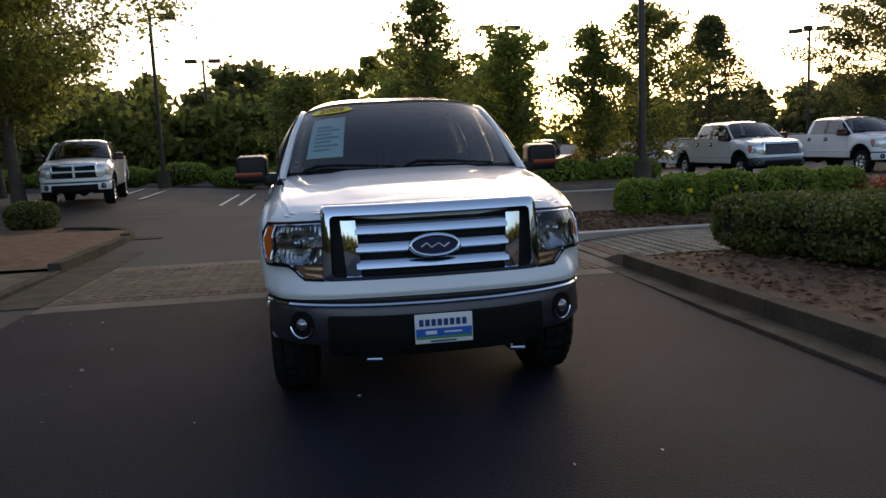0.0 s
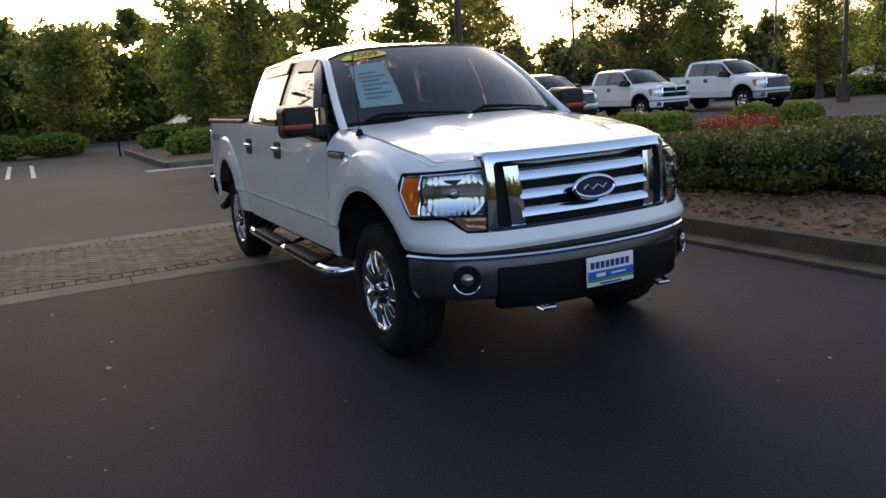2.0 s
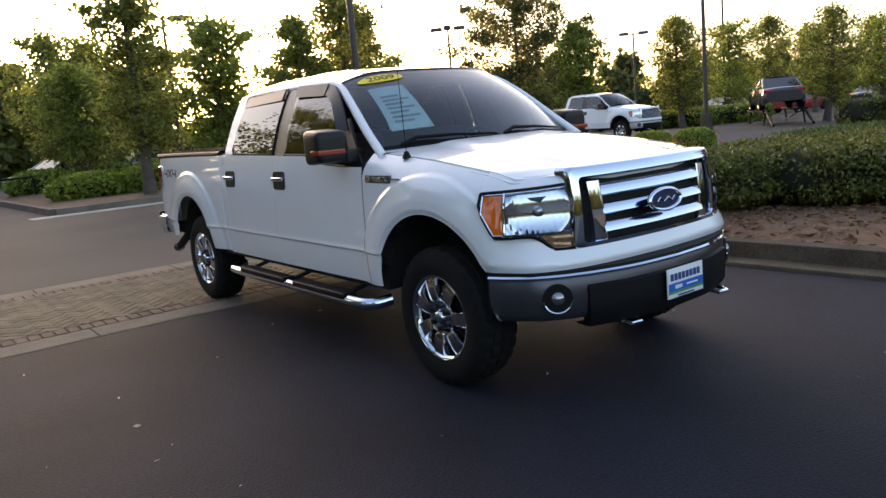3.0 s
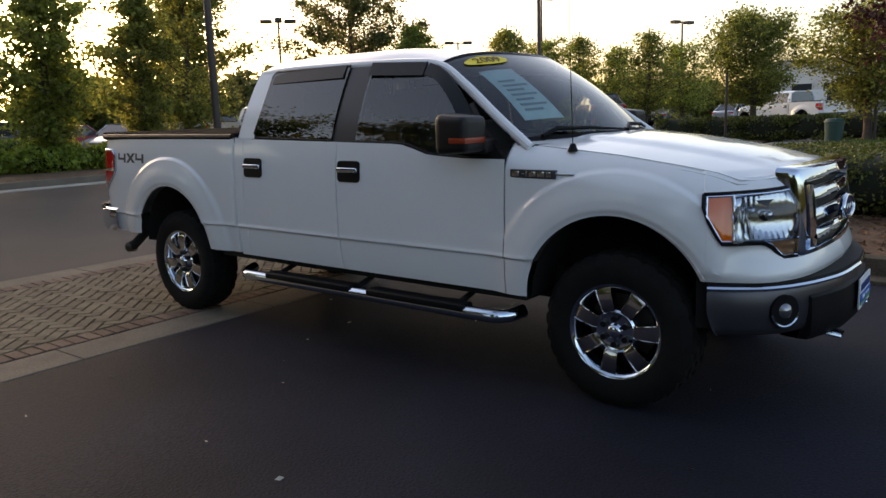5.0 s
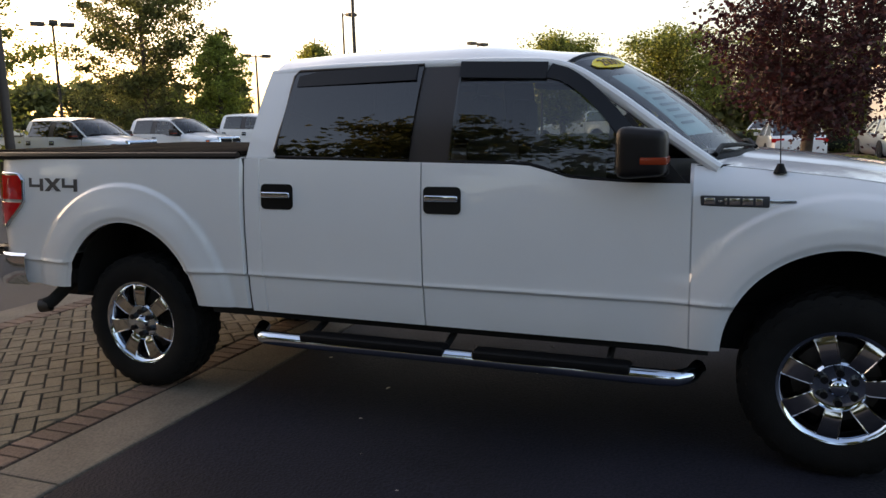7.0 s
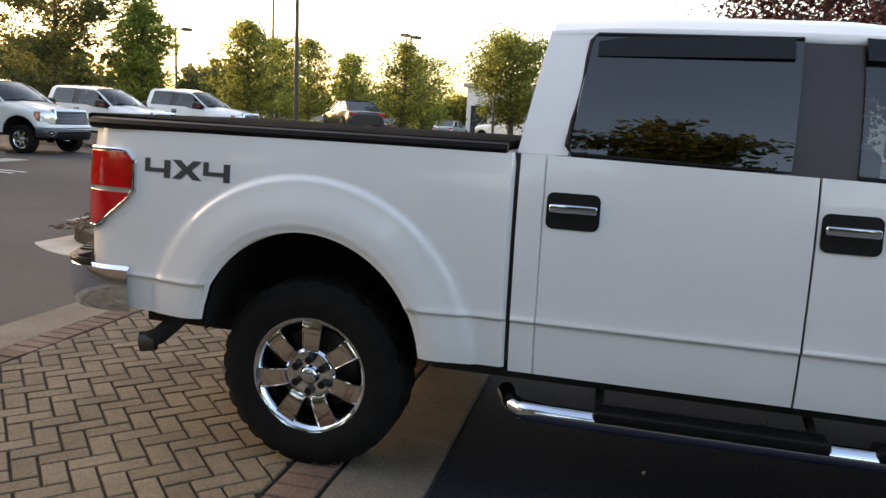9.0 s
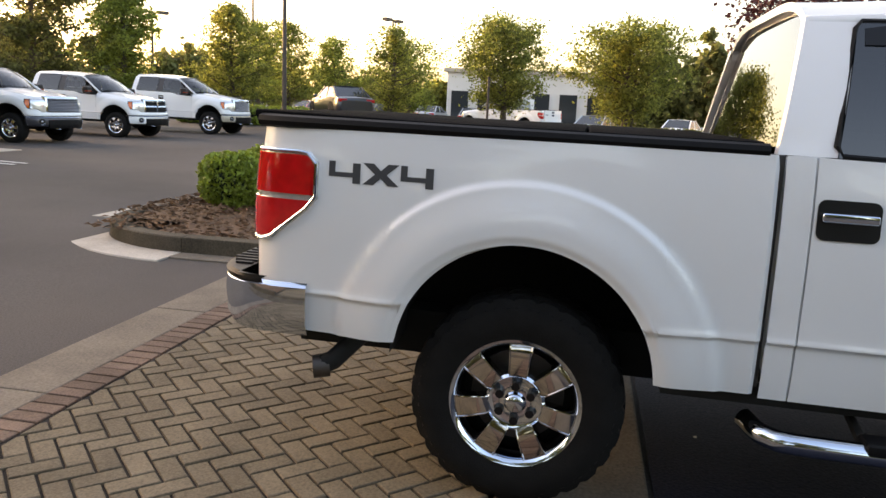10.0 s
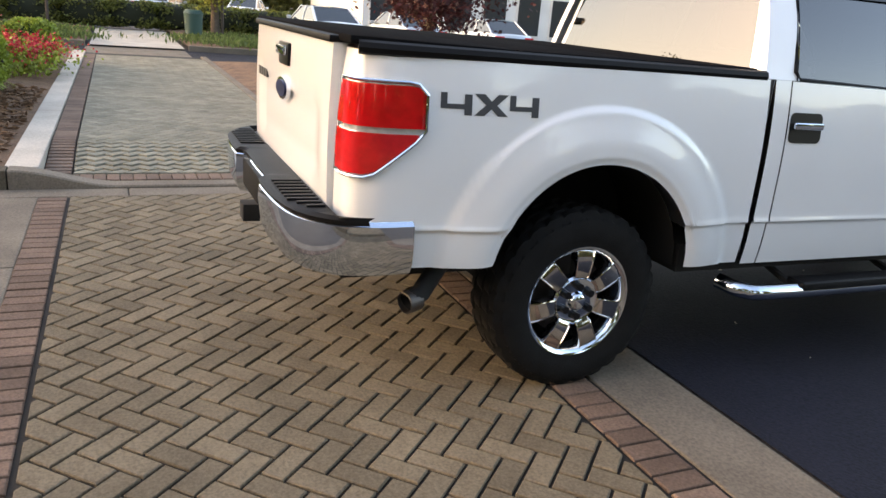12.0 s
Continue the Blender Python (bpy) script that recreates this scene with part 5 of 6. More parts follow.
def raw_np(name, verts, faces, mat, parent=None, label=""):
    me = bpy.data.meshes.new(name)
    me.vertices.add(len(verts))
    me.vertices.foreach_set("co", np.ascontiguousarray(verts, dtype=np.float32).ravel())
    k = faces.shape[1]
    me.loops.add(len(faces) * k)
    me.loops.foreach_set("vertex_index", np.ascontiguousarray(faces, dtype=np.int32).ravel())
    me.polygons.add(len(faces))
    me.polygons.foreach_set("loop_start", np.arange(0, len(faces) * k, k, dtype=np.int32))
    me.update(calc_edges=True)
    me.materials.append(mat)
    ob = new(name, me)
    if parent:
        ob.parent = parent
    if label:
        tagged(ob, label)
    return ob


def tree(x, y, height, spread, mat, label, seed, leaves=5000, leaf=0.16, trunk=0.13, clear=0.25, shape="oval", density=1.0, z=None):
    """Tapered trunk, limbs that fork, clumps of leaves at the limbs' ends."""
    rng = np.random.default_rng(seed)
    root = thing("tree", Matrix.Translation((x, y, lift(x, y) if z is None else z)), label, "tree")
    bm = bmesh.new()
    top = height * 0.93
    bend = rng.normal(size=2) * 0.12
    spine = [Vector((bend[0] * math.sin(2.5 * u), bend[1] * math.sin(2.1 * u), top * u)) for u in np.linspace(0, 1, 9)]
    tube(bm, spine, [trunk * (1.25 if k == 0 else 1) * (1 - 0.9 * k / 8) + 0.012 for k in range(9)], 8)
    clumps = []
    n = 52 if shape != "cone" else 64
    for k in range(n):
        u = clear + (0.97 - clear) * (k + rng.uniform(0, 1)) / n
        w = (u - clear) / (1 - clear)
        if shape == "cone":
            reach = spread * (1.02 - w) ** 0.8 * rng.uniform(0.75, 1.1)
        elif shape == "tall":
            reach = spread * (math.sin(math.pi * min(1, w * 0.85 + 0.16)) ** 0.8) * rng.uniform(0.35, 1.3)
        else:
            reach = spread * (math.sin(math.pi * (0.12 + 0.84 * w)) ** 0.6) * rng.uniform(0.3, 1.15)
        a = k * 2.399 + rng.uniform(-0.4, 0.4)
        h = top * u
        base = Vector((bend[0] * math.sin(2.5 * u), bend[1] * math.sin(2.1 * u), h * 0.94))
        rise = reach * (0.12 if shape == "cone" else 0.45) * rng.uniform(0.4, 1.3)
        tip = base + Vector((math.cos(a) * reach, math.sin(a) * reach, rise))
        mid = base.lerp(tip, 0.5) + Vector((0, 0, -0.05 * reach if shape != "cone" else 0.08 * reach))
        tube(bm, [base, mid, tip], [trunk * 0.32 * (1 - 0.6 * u), trunk * 0.2 * (1 - 0.6 * u), 0.008], 5, caps=False)
        for f in (0.45, 0.7, 0.9, 1.02):
            p = base.lerp(mid, f * 2) if f < 0.5 else mid.lerp(tip, f * 2 - 1)
            clumps.append((p, (0.16 + 0.10 * spread) * (0.75 if shape == "cone" else 1.0) * rng.uniform(0.6, 1.15)))
    part("trunk", bm, BARK, root, "brown bark", 60)
    per = max(6, int(leaves / len(clumps)))
    pts = []
    for p, r in clumps:
        q = rng.normal(size=(int(per * rng.uniform(0.4, 1.7)), 3)) * np.array((r, r, r * 0.62)) * rng.uniform(0.5, 1.15)
        pts.append(q + np.array(p))
    pts = np.concatenate(pts)
    pts = pts[pts[:, 2] > height * clear * 0.6]
    verts, faces = leaf_cloud(pts, leaf, rng, 0.3)
    raw_np("crown", verts, faces, mat, root, "loose crown of small leaves")
    return root


def shrub(name, x, y, rx, ry, h, mat, label, seed, leaf=0.035, leaves=5000, group="", z=None, category="shrub", square=2.6, core=0.90):
    """A clipped mound: solid core coloured as inner shade, skin of many leaves."""
    rng = np.random.default_rng(seed)
    base = lift(x, y) if z is None else z
    root = thing(name, Matrix.Translation((x, y, base)), label, category, group)
    def form(th, ph, k):
        c, s = math.cos, math.sin
        e = 2.0 / square
        f = lambda w: math.copysign(abs(w) ** e, w)
        return Vector((rx * f(c(ph)) * f(c(th)) * k, ry * f(c(ph)) * f(s(th)) * k, h * 0.5 + h * 0.5 * f(s(ph)) * k))
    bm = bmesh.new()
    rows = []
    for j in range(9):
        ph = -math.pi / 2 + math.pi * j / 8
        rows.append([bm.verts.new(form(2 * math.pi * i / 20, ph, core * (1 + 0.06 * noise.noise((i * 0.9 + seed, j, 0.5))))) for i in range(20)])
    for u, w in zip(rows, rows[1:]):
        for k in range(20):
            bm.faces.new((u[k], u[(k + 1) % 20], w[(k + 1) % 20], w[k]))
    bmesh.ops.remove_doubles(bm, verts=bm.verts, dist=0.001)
    part("twig_core", bm, CORE, root, "dark solid core coloured as the shade inside the shrub", 60)
    pts = []
    area_bias = rng.uniform(-1, 1, size=leaves)
    for k in range(leaves):
        th = rng.uniform(0, 2 * math.pi)
        ph = math.asin(max(-0.95, area_bias[k]))
        lump = 1 + 0.075 * noise.noise((math.cos(th) * rx * 3.0 + seed, math.sin(th) * ry * 3.0, math.sin(ph) * h * 3.0))
        pts.append(form(th, ph, lump * rng.normal(0.985, 0.035)))
    verts, faces = leaf_cloud(np.array(pts), leaf, rng)
    raw_np("foliage", verts, faces, mat, root, "small green leaves")
    return root


def lamp_post(x, y, height, heads, label, base_h=0.7, r=0.09):
    """Square-head lot light: concrete foot, tapered pole, arms and box heads."""
    g0 = lift(x, y)
    root = thing("street_lamp", Matrix.Translation((x, y, g0)), label, "street lamp", "lot lights")
    bm = bmesh.new()
    cyl(bm, (0, 0, 0), (0, 0, base_h), 0.26, 0.25, 18)
    part("footing", bm, KERBSTONE, root, "round weathered concrete footing", 40)
    bm = bmesh.new()
    cyl(bm, (0, 0, base_h), (0, 0, height), r, r * 0.7, 12)
    part("pole", bm, POLE, root, "dark bronze steel pole", 40)
    for a in heads:
        c, s = math.cos(radians(a)), math.sin(radians(a))
        bm = bmesh.new()
        tube(bm, [(0, 0, height - 0.12), (c * 0.45, s * 0.45, height - 0.08)], 0.035, 6)
        arm = part("arm", bm, POLE, root)
        bm = bmesh.new()
        box(bm, 0.34, 1.0, -0.2, 0.2, height - 0.17, height + 0.03, 0.02)
        bm.transform(Matrix.Rotation(radians(a), 4, "Z"))
        part("lamp_head", bm, POLE, arm, "flat box lamp head")
    return root


def woods(name, cx0, cy0, cx1, cy1, h0, h1, depth, n, mat, label, seed, leaf=0.42, lumps=30):
    """A far belt of trees: overlapping ragged crowns over a filled understorey."""
    rng = np.random.default_rng(seed)
    pts = []
    along = np.array((cx1 - cx0, cy1 - cy0), float)
    L = np.hypot(*along)
    perp = np.array((-along[1], along[0])) / L
    for k in range(lumps):
        u = (k + rng.uniform(-0.5, 0.5)) / lumps
        h = rng.uniform(h0, h1) * rng.uniform(0.8, 1.08)
        r = rng.uniform(0.7, 1.3) * max(1.6, L / lumps * 0.85)
        c = np.array((cx0, cy0)) + along * u + perp * rng.uniform(-depth, depth)
        for sub in range(14):
            m = n // lumps // 14
            hh = rng.uniform(0.25, 0.92)
            reach = r * math.sqrt(max(0.05, 1 - ((hh - 0.45) / 0.55) ** 2))
            a, d = rng.uniform(0, 2 * math.pi), reach * rng.uniform(0.3, 0.85)
            rr = rng.uniform(0.35, 0.7) * r
            q = rng.normal(size=(m, 3)) * (rr * 0.5, rr * 0.5, rr * 0.38)
            pts.append(q + np.array((c[0] + d * math.cos(a), c[1] + d * math.sin(a), hh * h)))
    m = n // 2
    u = rng.uniform(0, 1, size=m)
    w = rng.uniform(-depth, depth, size=m)
    low = np.stack((cx0 + along[0] * u + perp[0] * w, cy0 + along[1] * u + perp[1] * w, h0 * 0.62 * rng.uniform(0, 1, size=m) ** 0.8), axis=1)
    pts = np.concatenate(pts + [low])
    pts = pts[pts[:, 2] > 0.1]
    verts, faces = leaf_cloud(pts, leaf, rng)
    return tagged(raw_np(name, verts, faces, mat), label, "woods", "", "stuff")


# lot lights
lamp_post(8.7, 16.2, 9.5, (0, 90, 180, 270), "tall dark lot light on a concrete footing", 0.75, 0.11)
lamp_post(26.2, 16.0, 7.2, (150, 330), "tall dark lot light near the display ramp", 0.75, 0.10)
lamp_post(41.0, 24.3, 8.8, (330,), "thin distant lot light behind the pickups")
lamp_post(25.1, 32.2, 6.9, (140, 320, 230), "dark lot light with flat heads")
lamp_post(40.0, 30.5, 6.4, (140, 320), "dark lot light with two heads")
lamp_post(48.0, 17.3, 7.1, (160, 340), "dark lot light with two heads")
lamp_post(7.9, 30.3, 7.0, (10, 190), "dark lot light among the trees")
lamp_post(-7.2, 41.4, 6.9, (0, 180), "dark lot light before the woods")
lamp_post(-6.9, 26.4, 6.7, (0,), "dark lot light with one head")
lamp_post(36.0, 60.0, 8.5, (0,), "distant dark lot light beyond trees")

# trees: x, y, height, spread, leaf kind, seed, leaf count, shape
TREES = [
    (-8.6, 16.5, 8.4, 3.7, LEAF, "oval", 16000, 0.15, 0.30), (-12.0, 24.0, 9.0, 3.2, LEAFDARK, "oval", 6000, 0.2, 0.2),
    (2.5, 17.0, 6.6, 1.15, LEAF, "tall", 5200, 0.13, 0.22), (3.4, 31.5, 7.2, 2.2, LEAF, "oval", 5000, 0.17, 0.15), (4.8, 30.0, 6.2, 2.2, LEAF, "oval", 5000, 0.18, 0.15),
    (8.2, 33.0, 6.8, 2.0, LEAF, "oval", 5000, 0.18, 0.15), (5.35, 18.9, 5.6, 1.35, LEAFLIGHT, "oval", 6500, 0.15, 0.14),
    (8.2, 19.2, 5.8, 1.05, LEAF, "tall", 5200, 0.14, 0.16), (10.2, 20.0, 6.8, 1.76, LEAF, "tall", 7000, 0.14, 0.14), (23.2, 39.2, 10.2, 3.8, LEAFDARK, "cone", 11000, 0.2, 0.08),
    (26.3, 27.8, 9.9, 3.7, LEAFDARK, "oval", 15000, 0.18, 0.1), (26.4, 23.5, 6.6, 1.6, LEAFLIGHT, "tall", 7000, 0.16, 0.1),
    (31.2, 20.7, 6.5, 1.7, LEAF, "tall", 5500, 0.16, 0.14), (41.0, 24.0, 6.8, 2.1, LEAFLIGHT, "oval", 4000, 0.18, 0.15),
    (46.0, 24.0, 7.4, 1.9, LEAF, "tall", 4000, 0.18, 0.15), (30.0, 12.6, 5.4, 1.3, LEAF, "tall", 3000, 0.14, 0.2),
    (44.0, 20.0, 6.0, 1.7, LEAFLIGHT, "oval", 3500, 0.17, 0.2), (27.8, 7.0, 5.6, 2.1, LEAF, "oval", 10000, 0.13, 0.3),
    (23.4, 2.3, 4.8, 1.9, LEAF, "oval", 9000, 0.12, 0.3), (38.0, 13.5, 5.2, 1.9, LEAFLIGHT, "oval", 4000, 0.16, 0.2),
    (3.0, 25.6, 5.0, 1.5, LEAFLIGHT, "oval", 4500, 0.15, 0.25), (-1.5, 33.0, 6.0, 2.2, LEAF, "oval", 4500, 0.2, 0.12),
]
for k, (x, y, h, sp, mt, shp, nl, lf, cl) in enumerate(TREES):
    tone = {LEAF: "green", LEAFDARK: "dark green", LEAFLIGHT: "bright green"}[mt]
    form = {"oval": "spreading", "tall": "slender", "cone": "conical"}[shp]
    tree(x, y, h, sp, mt, f"{form} {tone} tree with a loose leafy crown", 100 + k, int(nl * 1.9), lf * 0.58, 0.10 + 0.008 * h, cl, shp)
tree(12.8, -1.0, 5.5, 2.7, LEAFRED, "maroon-leaved ornamental tree standing in mulch", 301, 22000, 0.068, 0.12, 0.2, "oval", z=0.15)

woods("woods_west", -50, 46, -2, 50, 7.0, 9.0, 3, 30000, LEAFDARK, "dark belt of trees behind the lot", 11)
woods("woods_west_front", -34, 38, -2, 41, 4.5, 6.5, 1.5, 22000, LEAF, "green belt of young trees behind the lot", 18, 0.32)
woods("woods_north_gap", 13.5, 57, 22, 59, 2.6, 4.0, 1.5, 2600, LEAFLIGHT, "thin trees before the sunset", 20, 0.38, 8)
woods("woods_north_end", 21.5, 55, 30, 58, 4.5, 6.5, 2, 6000, LEAF, "green trees behind the lot", 19, 0.38, 8)
woods("woods_north", -6, 50, 13.8, 54, 6.0, 8.5, 2.5, 22000, LEAF, "green belt of trees behind the lot", 12)
woods("woods_northeast", 30, 66, 70, 34, 5.0, 7.5, 3, 26000, LEAFDARK, "distant belt of trees", 13)
woods("woods_east", 58, 36, 70, 6, 3.4, 5.2, 2, 18000, LEAF, "belt of trees beyond the display", 14, 0.34)
woods("woods_southeast", 62, 2, 54, -40, 6, 9, 2, 20000, LEAFDARK, "belt of trees to the side", 15)
woods("woods_south", -60, -52, 60, -56, 4.5, 8.0, 3, 30000, LEAFDARK, "trees across the street", 16, 0.7)
for k, (x, y, h, sp) in enumerate(((-13.5, -5.5, 9.0, 2.6), (-12.5, 1.0, 11.0, 3.0), (-11.5, 7.0, 11.5, 3.2), (-14.0, 13.0, 11.0, 3.0), (-17.5, 19.0, 10.5, 3.0))):
    tree(x, y, h, sp, LEAFDARK, "tall dark green tree mirrored in the windows", 330 + k, 9000, 0.17, 0.2, 0.18, "oval")
woods("woods_left", -40, 40, -36, -44, 4.5, 9.0, 3, 30000, LEAFDARK, "trees along the side street", 17, 0.7)

# shrubs
rng0 = random.Random(5)
for k, (x, y, rx, ry, h) in enumerate(((4.45, 2.75, 0.7, 0.6, 0.72), (4.95, 1.9, 0.9, 0.8, 0.74), (5.6, 0.9, 0.95, 0.9, 0.76), (6.0, -0.3, 1.0, 1.0, 0.78), (6.4, -1.6, 1.0, 1.05, 0.80), (6.9, -2.9, 1.0, 1.05, 0.80), (7.4, -4.3, 1.0, 1.05, 0.82), (6.5, 2.0, 1.0, 0.8, 0.76), (7.5, 0.8, 1.1, 1.0, 0.78), (8.1, -0.8, 1.1, 1.1, 0.80))):
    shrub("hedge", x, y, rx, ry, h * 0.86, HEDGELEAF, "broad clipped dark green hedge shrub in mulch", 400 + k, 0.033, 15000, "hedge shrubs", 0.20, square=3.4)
for k, (x, y, r, h) in enumerate(((5.5, 7.4, 0.42, 0.72), (6.3, 7.3, 0.45, 0.75), (6.8, 7.8, 0.4, 0.68), (7.7, 7.7, 0.4, 0.68), (7.3, 7.1, 0.48, 0.75), (8.6, 7.5, 0.42, 0.7), (4.8, 7.6, 0.38, 0.66), (11.0, 7.5, 0.42, 0.72), (11.5, 6.7, 0.42, 0.70))):
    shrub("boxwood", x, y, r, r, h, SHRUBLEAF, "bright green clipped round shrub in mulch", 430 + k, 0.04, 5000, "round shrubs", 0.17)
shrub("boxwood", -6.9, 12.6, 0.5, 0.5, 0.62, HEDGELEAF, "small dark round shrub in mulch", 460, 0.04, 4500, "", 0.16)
for k, (x, y, rx, ry, h) in enumerate(((-9.5, 31.0, 1.2, 0.8, 0.9), (-7.0, 31.0, 1.3, 0.8, 1.0), (-4.6, 31.0, 1.2, 0.8, 1.0), (-2.4, 31.0, 1.2, 0.8, 0.95), (-12.2, 31.0, 1.3, 0.8, 1.0), (-15.0, 31.0, 1.4, 0.8, 1.0), (-18.0, 31.0, 1.4, 0.8, 1.0), (1.6, 19.4, 1.1, 0.8, 0.85), (3.4, 19.2, 1.1, 0.8, 0.9), (5.2, 18.8, 1.1, 0.8, 0.9), (7.0, 18.4, 1.1, 0.8, 0.85), (9.0, 18.2, 1.1, 0.8, 0.85), (1.6, 26.6, 1.2, 0.9, 1.0), (3.7, 26.9, 1.2, 0.9, 1.05), (5.8, 26.7, 1.2, 0.9, 1.0), (7.9, 26.4, 1.2, 0.9, 1.0))):
    shrub("island_shrub", x, y, rx, ry, h, SHRUBLEAF, "loose bright green shrub on a lot island", 500 + k, 0.09, 2600, "island shrubs", square=2.1, core=0.8)
for k in range(9):
    shrub("far_hedge", 26.9 + 0.25 * k, 9.6 - 1.6 * k, 1.0, 0.95, 0.95, HEDGELEAF, "clipped green hedge section across the aisle", 540 + k, 0.07, 2200, "far hedge", 0.1, square=4.0)
for k, (x, y) in enumerate(((19.6, 7.2), (21.0, 8.0), (22.8, 7.6), (19.8, 2.0), (21.3, 2.4), (20.5, 0.8), (23.0, 1.6))):
    rng = np.random.default_rng(560 + k)
    p = rng.normal(size=(1400, 3)) * (0.7, 0.7, 0.05)
    p[:, 2] = np.abs(p[:, 2]) + 0.12
    v, f = leaf_cloud(p + np.array((x, y, 0.05)), 0.05, rng, -3.0, 3.0)
    tagged(raw_np("grass_patch", v, f, GRASS), "green grass patch on a bed", "grass", "", "stuff")

# island with its kerb, mulch and bent rail
strips("island_kerb", "x", 0.0, 10.5, 2.6, 15.9, 16.08, 0.0, 0.35, CONCRETE, "concrete kerb of a lot island")
strips("island_kerb_end", "y", 16.1, 27.8, 2.3, -0.10, 0.08, 0.0, 0.35, CONCRETE, "concrete kerb of a lot island")
strips("island_gutter", "x", -0.6, 10.5, 2.7, 15.3, 15.88, 0.0, 0.208, PALECONCRETE, "pale concrete gutter of a lot island")
bed("island_mulch", [(0.05, 16.05), (10.5, 27.8)], 0.12, "mulch on a lot island", 0.06)
root = thing("bent_rail", Matrix.Translation((-0.4, 25.5, 0.2)), "black bent steel guard rail at the lot", "rail")
part("rail_tube", tube(bmesh.new(), [(0, 0, 0), (0, 0, 0.7), (0.06, 0, 0.78), (1.5, 0, 0.80), (1.56, 0, 0.72), (1.56, 0, 0)], 0.035, 8), BLACK, root, "", 50)

# flowers
for k, (x, y, mt, lab, n) in enumerate(((9.2, 6.9, FLOWER, "red flowering bush in mulch", 900), (10.0, 6.7, FLOWER, "red flowering bush in mulch", 900), (12.2, 7.4, FLOWER, "red flowering bush in mulch", 600))):
    rng = np.random.default_rng(600 + k)
    root = thing("flower_bush", Matrix.Translation((x, y, 0.18)), lab, "flowers", "flower bushes")
    p = rng.normal(size=(1500, 3)) * (0.30, 0.30, 0.12) + (0, 0, 0.22)
    p[:, 2] = np.maximum(p[:, 2], 0.01)
    v, f = leaf_cloud(p, 0.04, rng)
    raw_np("foliage", v, f, SHRUBLEAF, root)
    p = rng.normal(size=(n, 3)) * (0.30, 0.30, 0.09) + (0, 0, 0.36)
    p[:, 2] = np.maximum(p[:, 2], 0.05)
    v, f = leaf_cloud(p, 0.045, rng, 0, 1.0)
    raw_np("blossom", v, f, mt, root, "small red petals")
for k, (x, y) in enumerate(((5.3, 6.75), (6.1, 6.7), (11.4, 6.5))):
    rng = np.random.default_rng(620 + k)
    root = thing("daylily", Matrix.Translation((x, y, 0.19)), "grassy clump with one yellow flower", "flowers", "daylilies")
    bm = bmesh.new()
    for j in range(46):
        a, r = rng.uniform(0, 2 * math.pi), rng.uniform(0.12, 0.30)
        h = rng.uniform(0.22, 0.42)
        c, s = math.cos(a), math.sin(a)
        w = 0.008
        pts = [(0.03 * c, 0.03 * s, 0), (r * 0.5 * c, r * 0.5 * s, h), (r * c, r * s, h * 0.75)]
        l = [bm.verts.new((q[0] - s * w, q[1] + c * w, q[2])) for q in pts]
        m2 = [bm.verts.new((q[0] + s * w, q[1] - c * w, q[2])) for q in pts]
        for q in (0, 1):
            bm.faces.new((l[q], l[q + 1], m2[q + 1], m2[q]))
    part("blade_clump", bm, SHRUBLEAF, root)
    p = rng.normal(size=(9, 3)) * 0.018 + (0.05, 0.0, 0.46)
    v, f = leaf_cloud(p, 0.05, rng, 0, 1.2)
    raw_np("blossom", v, f, FLOWERY, root, "yellow petals")

# ---- parked vehicles ----
pickup("pickup_truck", Matrix.Translation((13.3, 17.2, 0.2)), "white crew cab pickup with a silver slatted grille", WHITE, False, "parked pickups", (1.0, 1.0, 0.97), 0.385, None, "billet")
pickup("pickup_truck", Matrix.Translation((17.6, 17.3, 0.2)), "white crew cab pickup with a crossed chrome grille", WHITE, False, "parked pickups", (1.0, 0.98, 0.98), 0.39, None, "cross", WHITE)
pickup("pickup_truck", Matrix.Translation((22.3, 16.8, 0.2)), "tall white and tan crew cab pickup truck", WHITE, False, "parked pickups", (1.03, 1.05, 1.06), 0.39, None, "billet", TAN)
pickup("pickup_truck", Matrix.Translation((-7.1, 16.6, 0.49)) @ Matrix.Rotation(radians(9), 4, "Z"), "small white crew cab pickup with a dark grille", WHITE, False, "parked pickups", (0.93, 0.90, 0.93), 0.38, None, "cross_paint", WHITE)
pickup("pickup_truck", Matrix.Translation((38.0, 9.5, 0.2)) @ Matrix.Rotation(radians(150), 4, "Z"), "white pickup truck parked across the lot", WHITE, False, "parked pickups", (1.0, 1.0, 1.0), 0.39, None, "billet", WHITE)


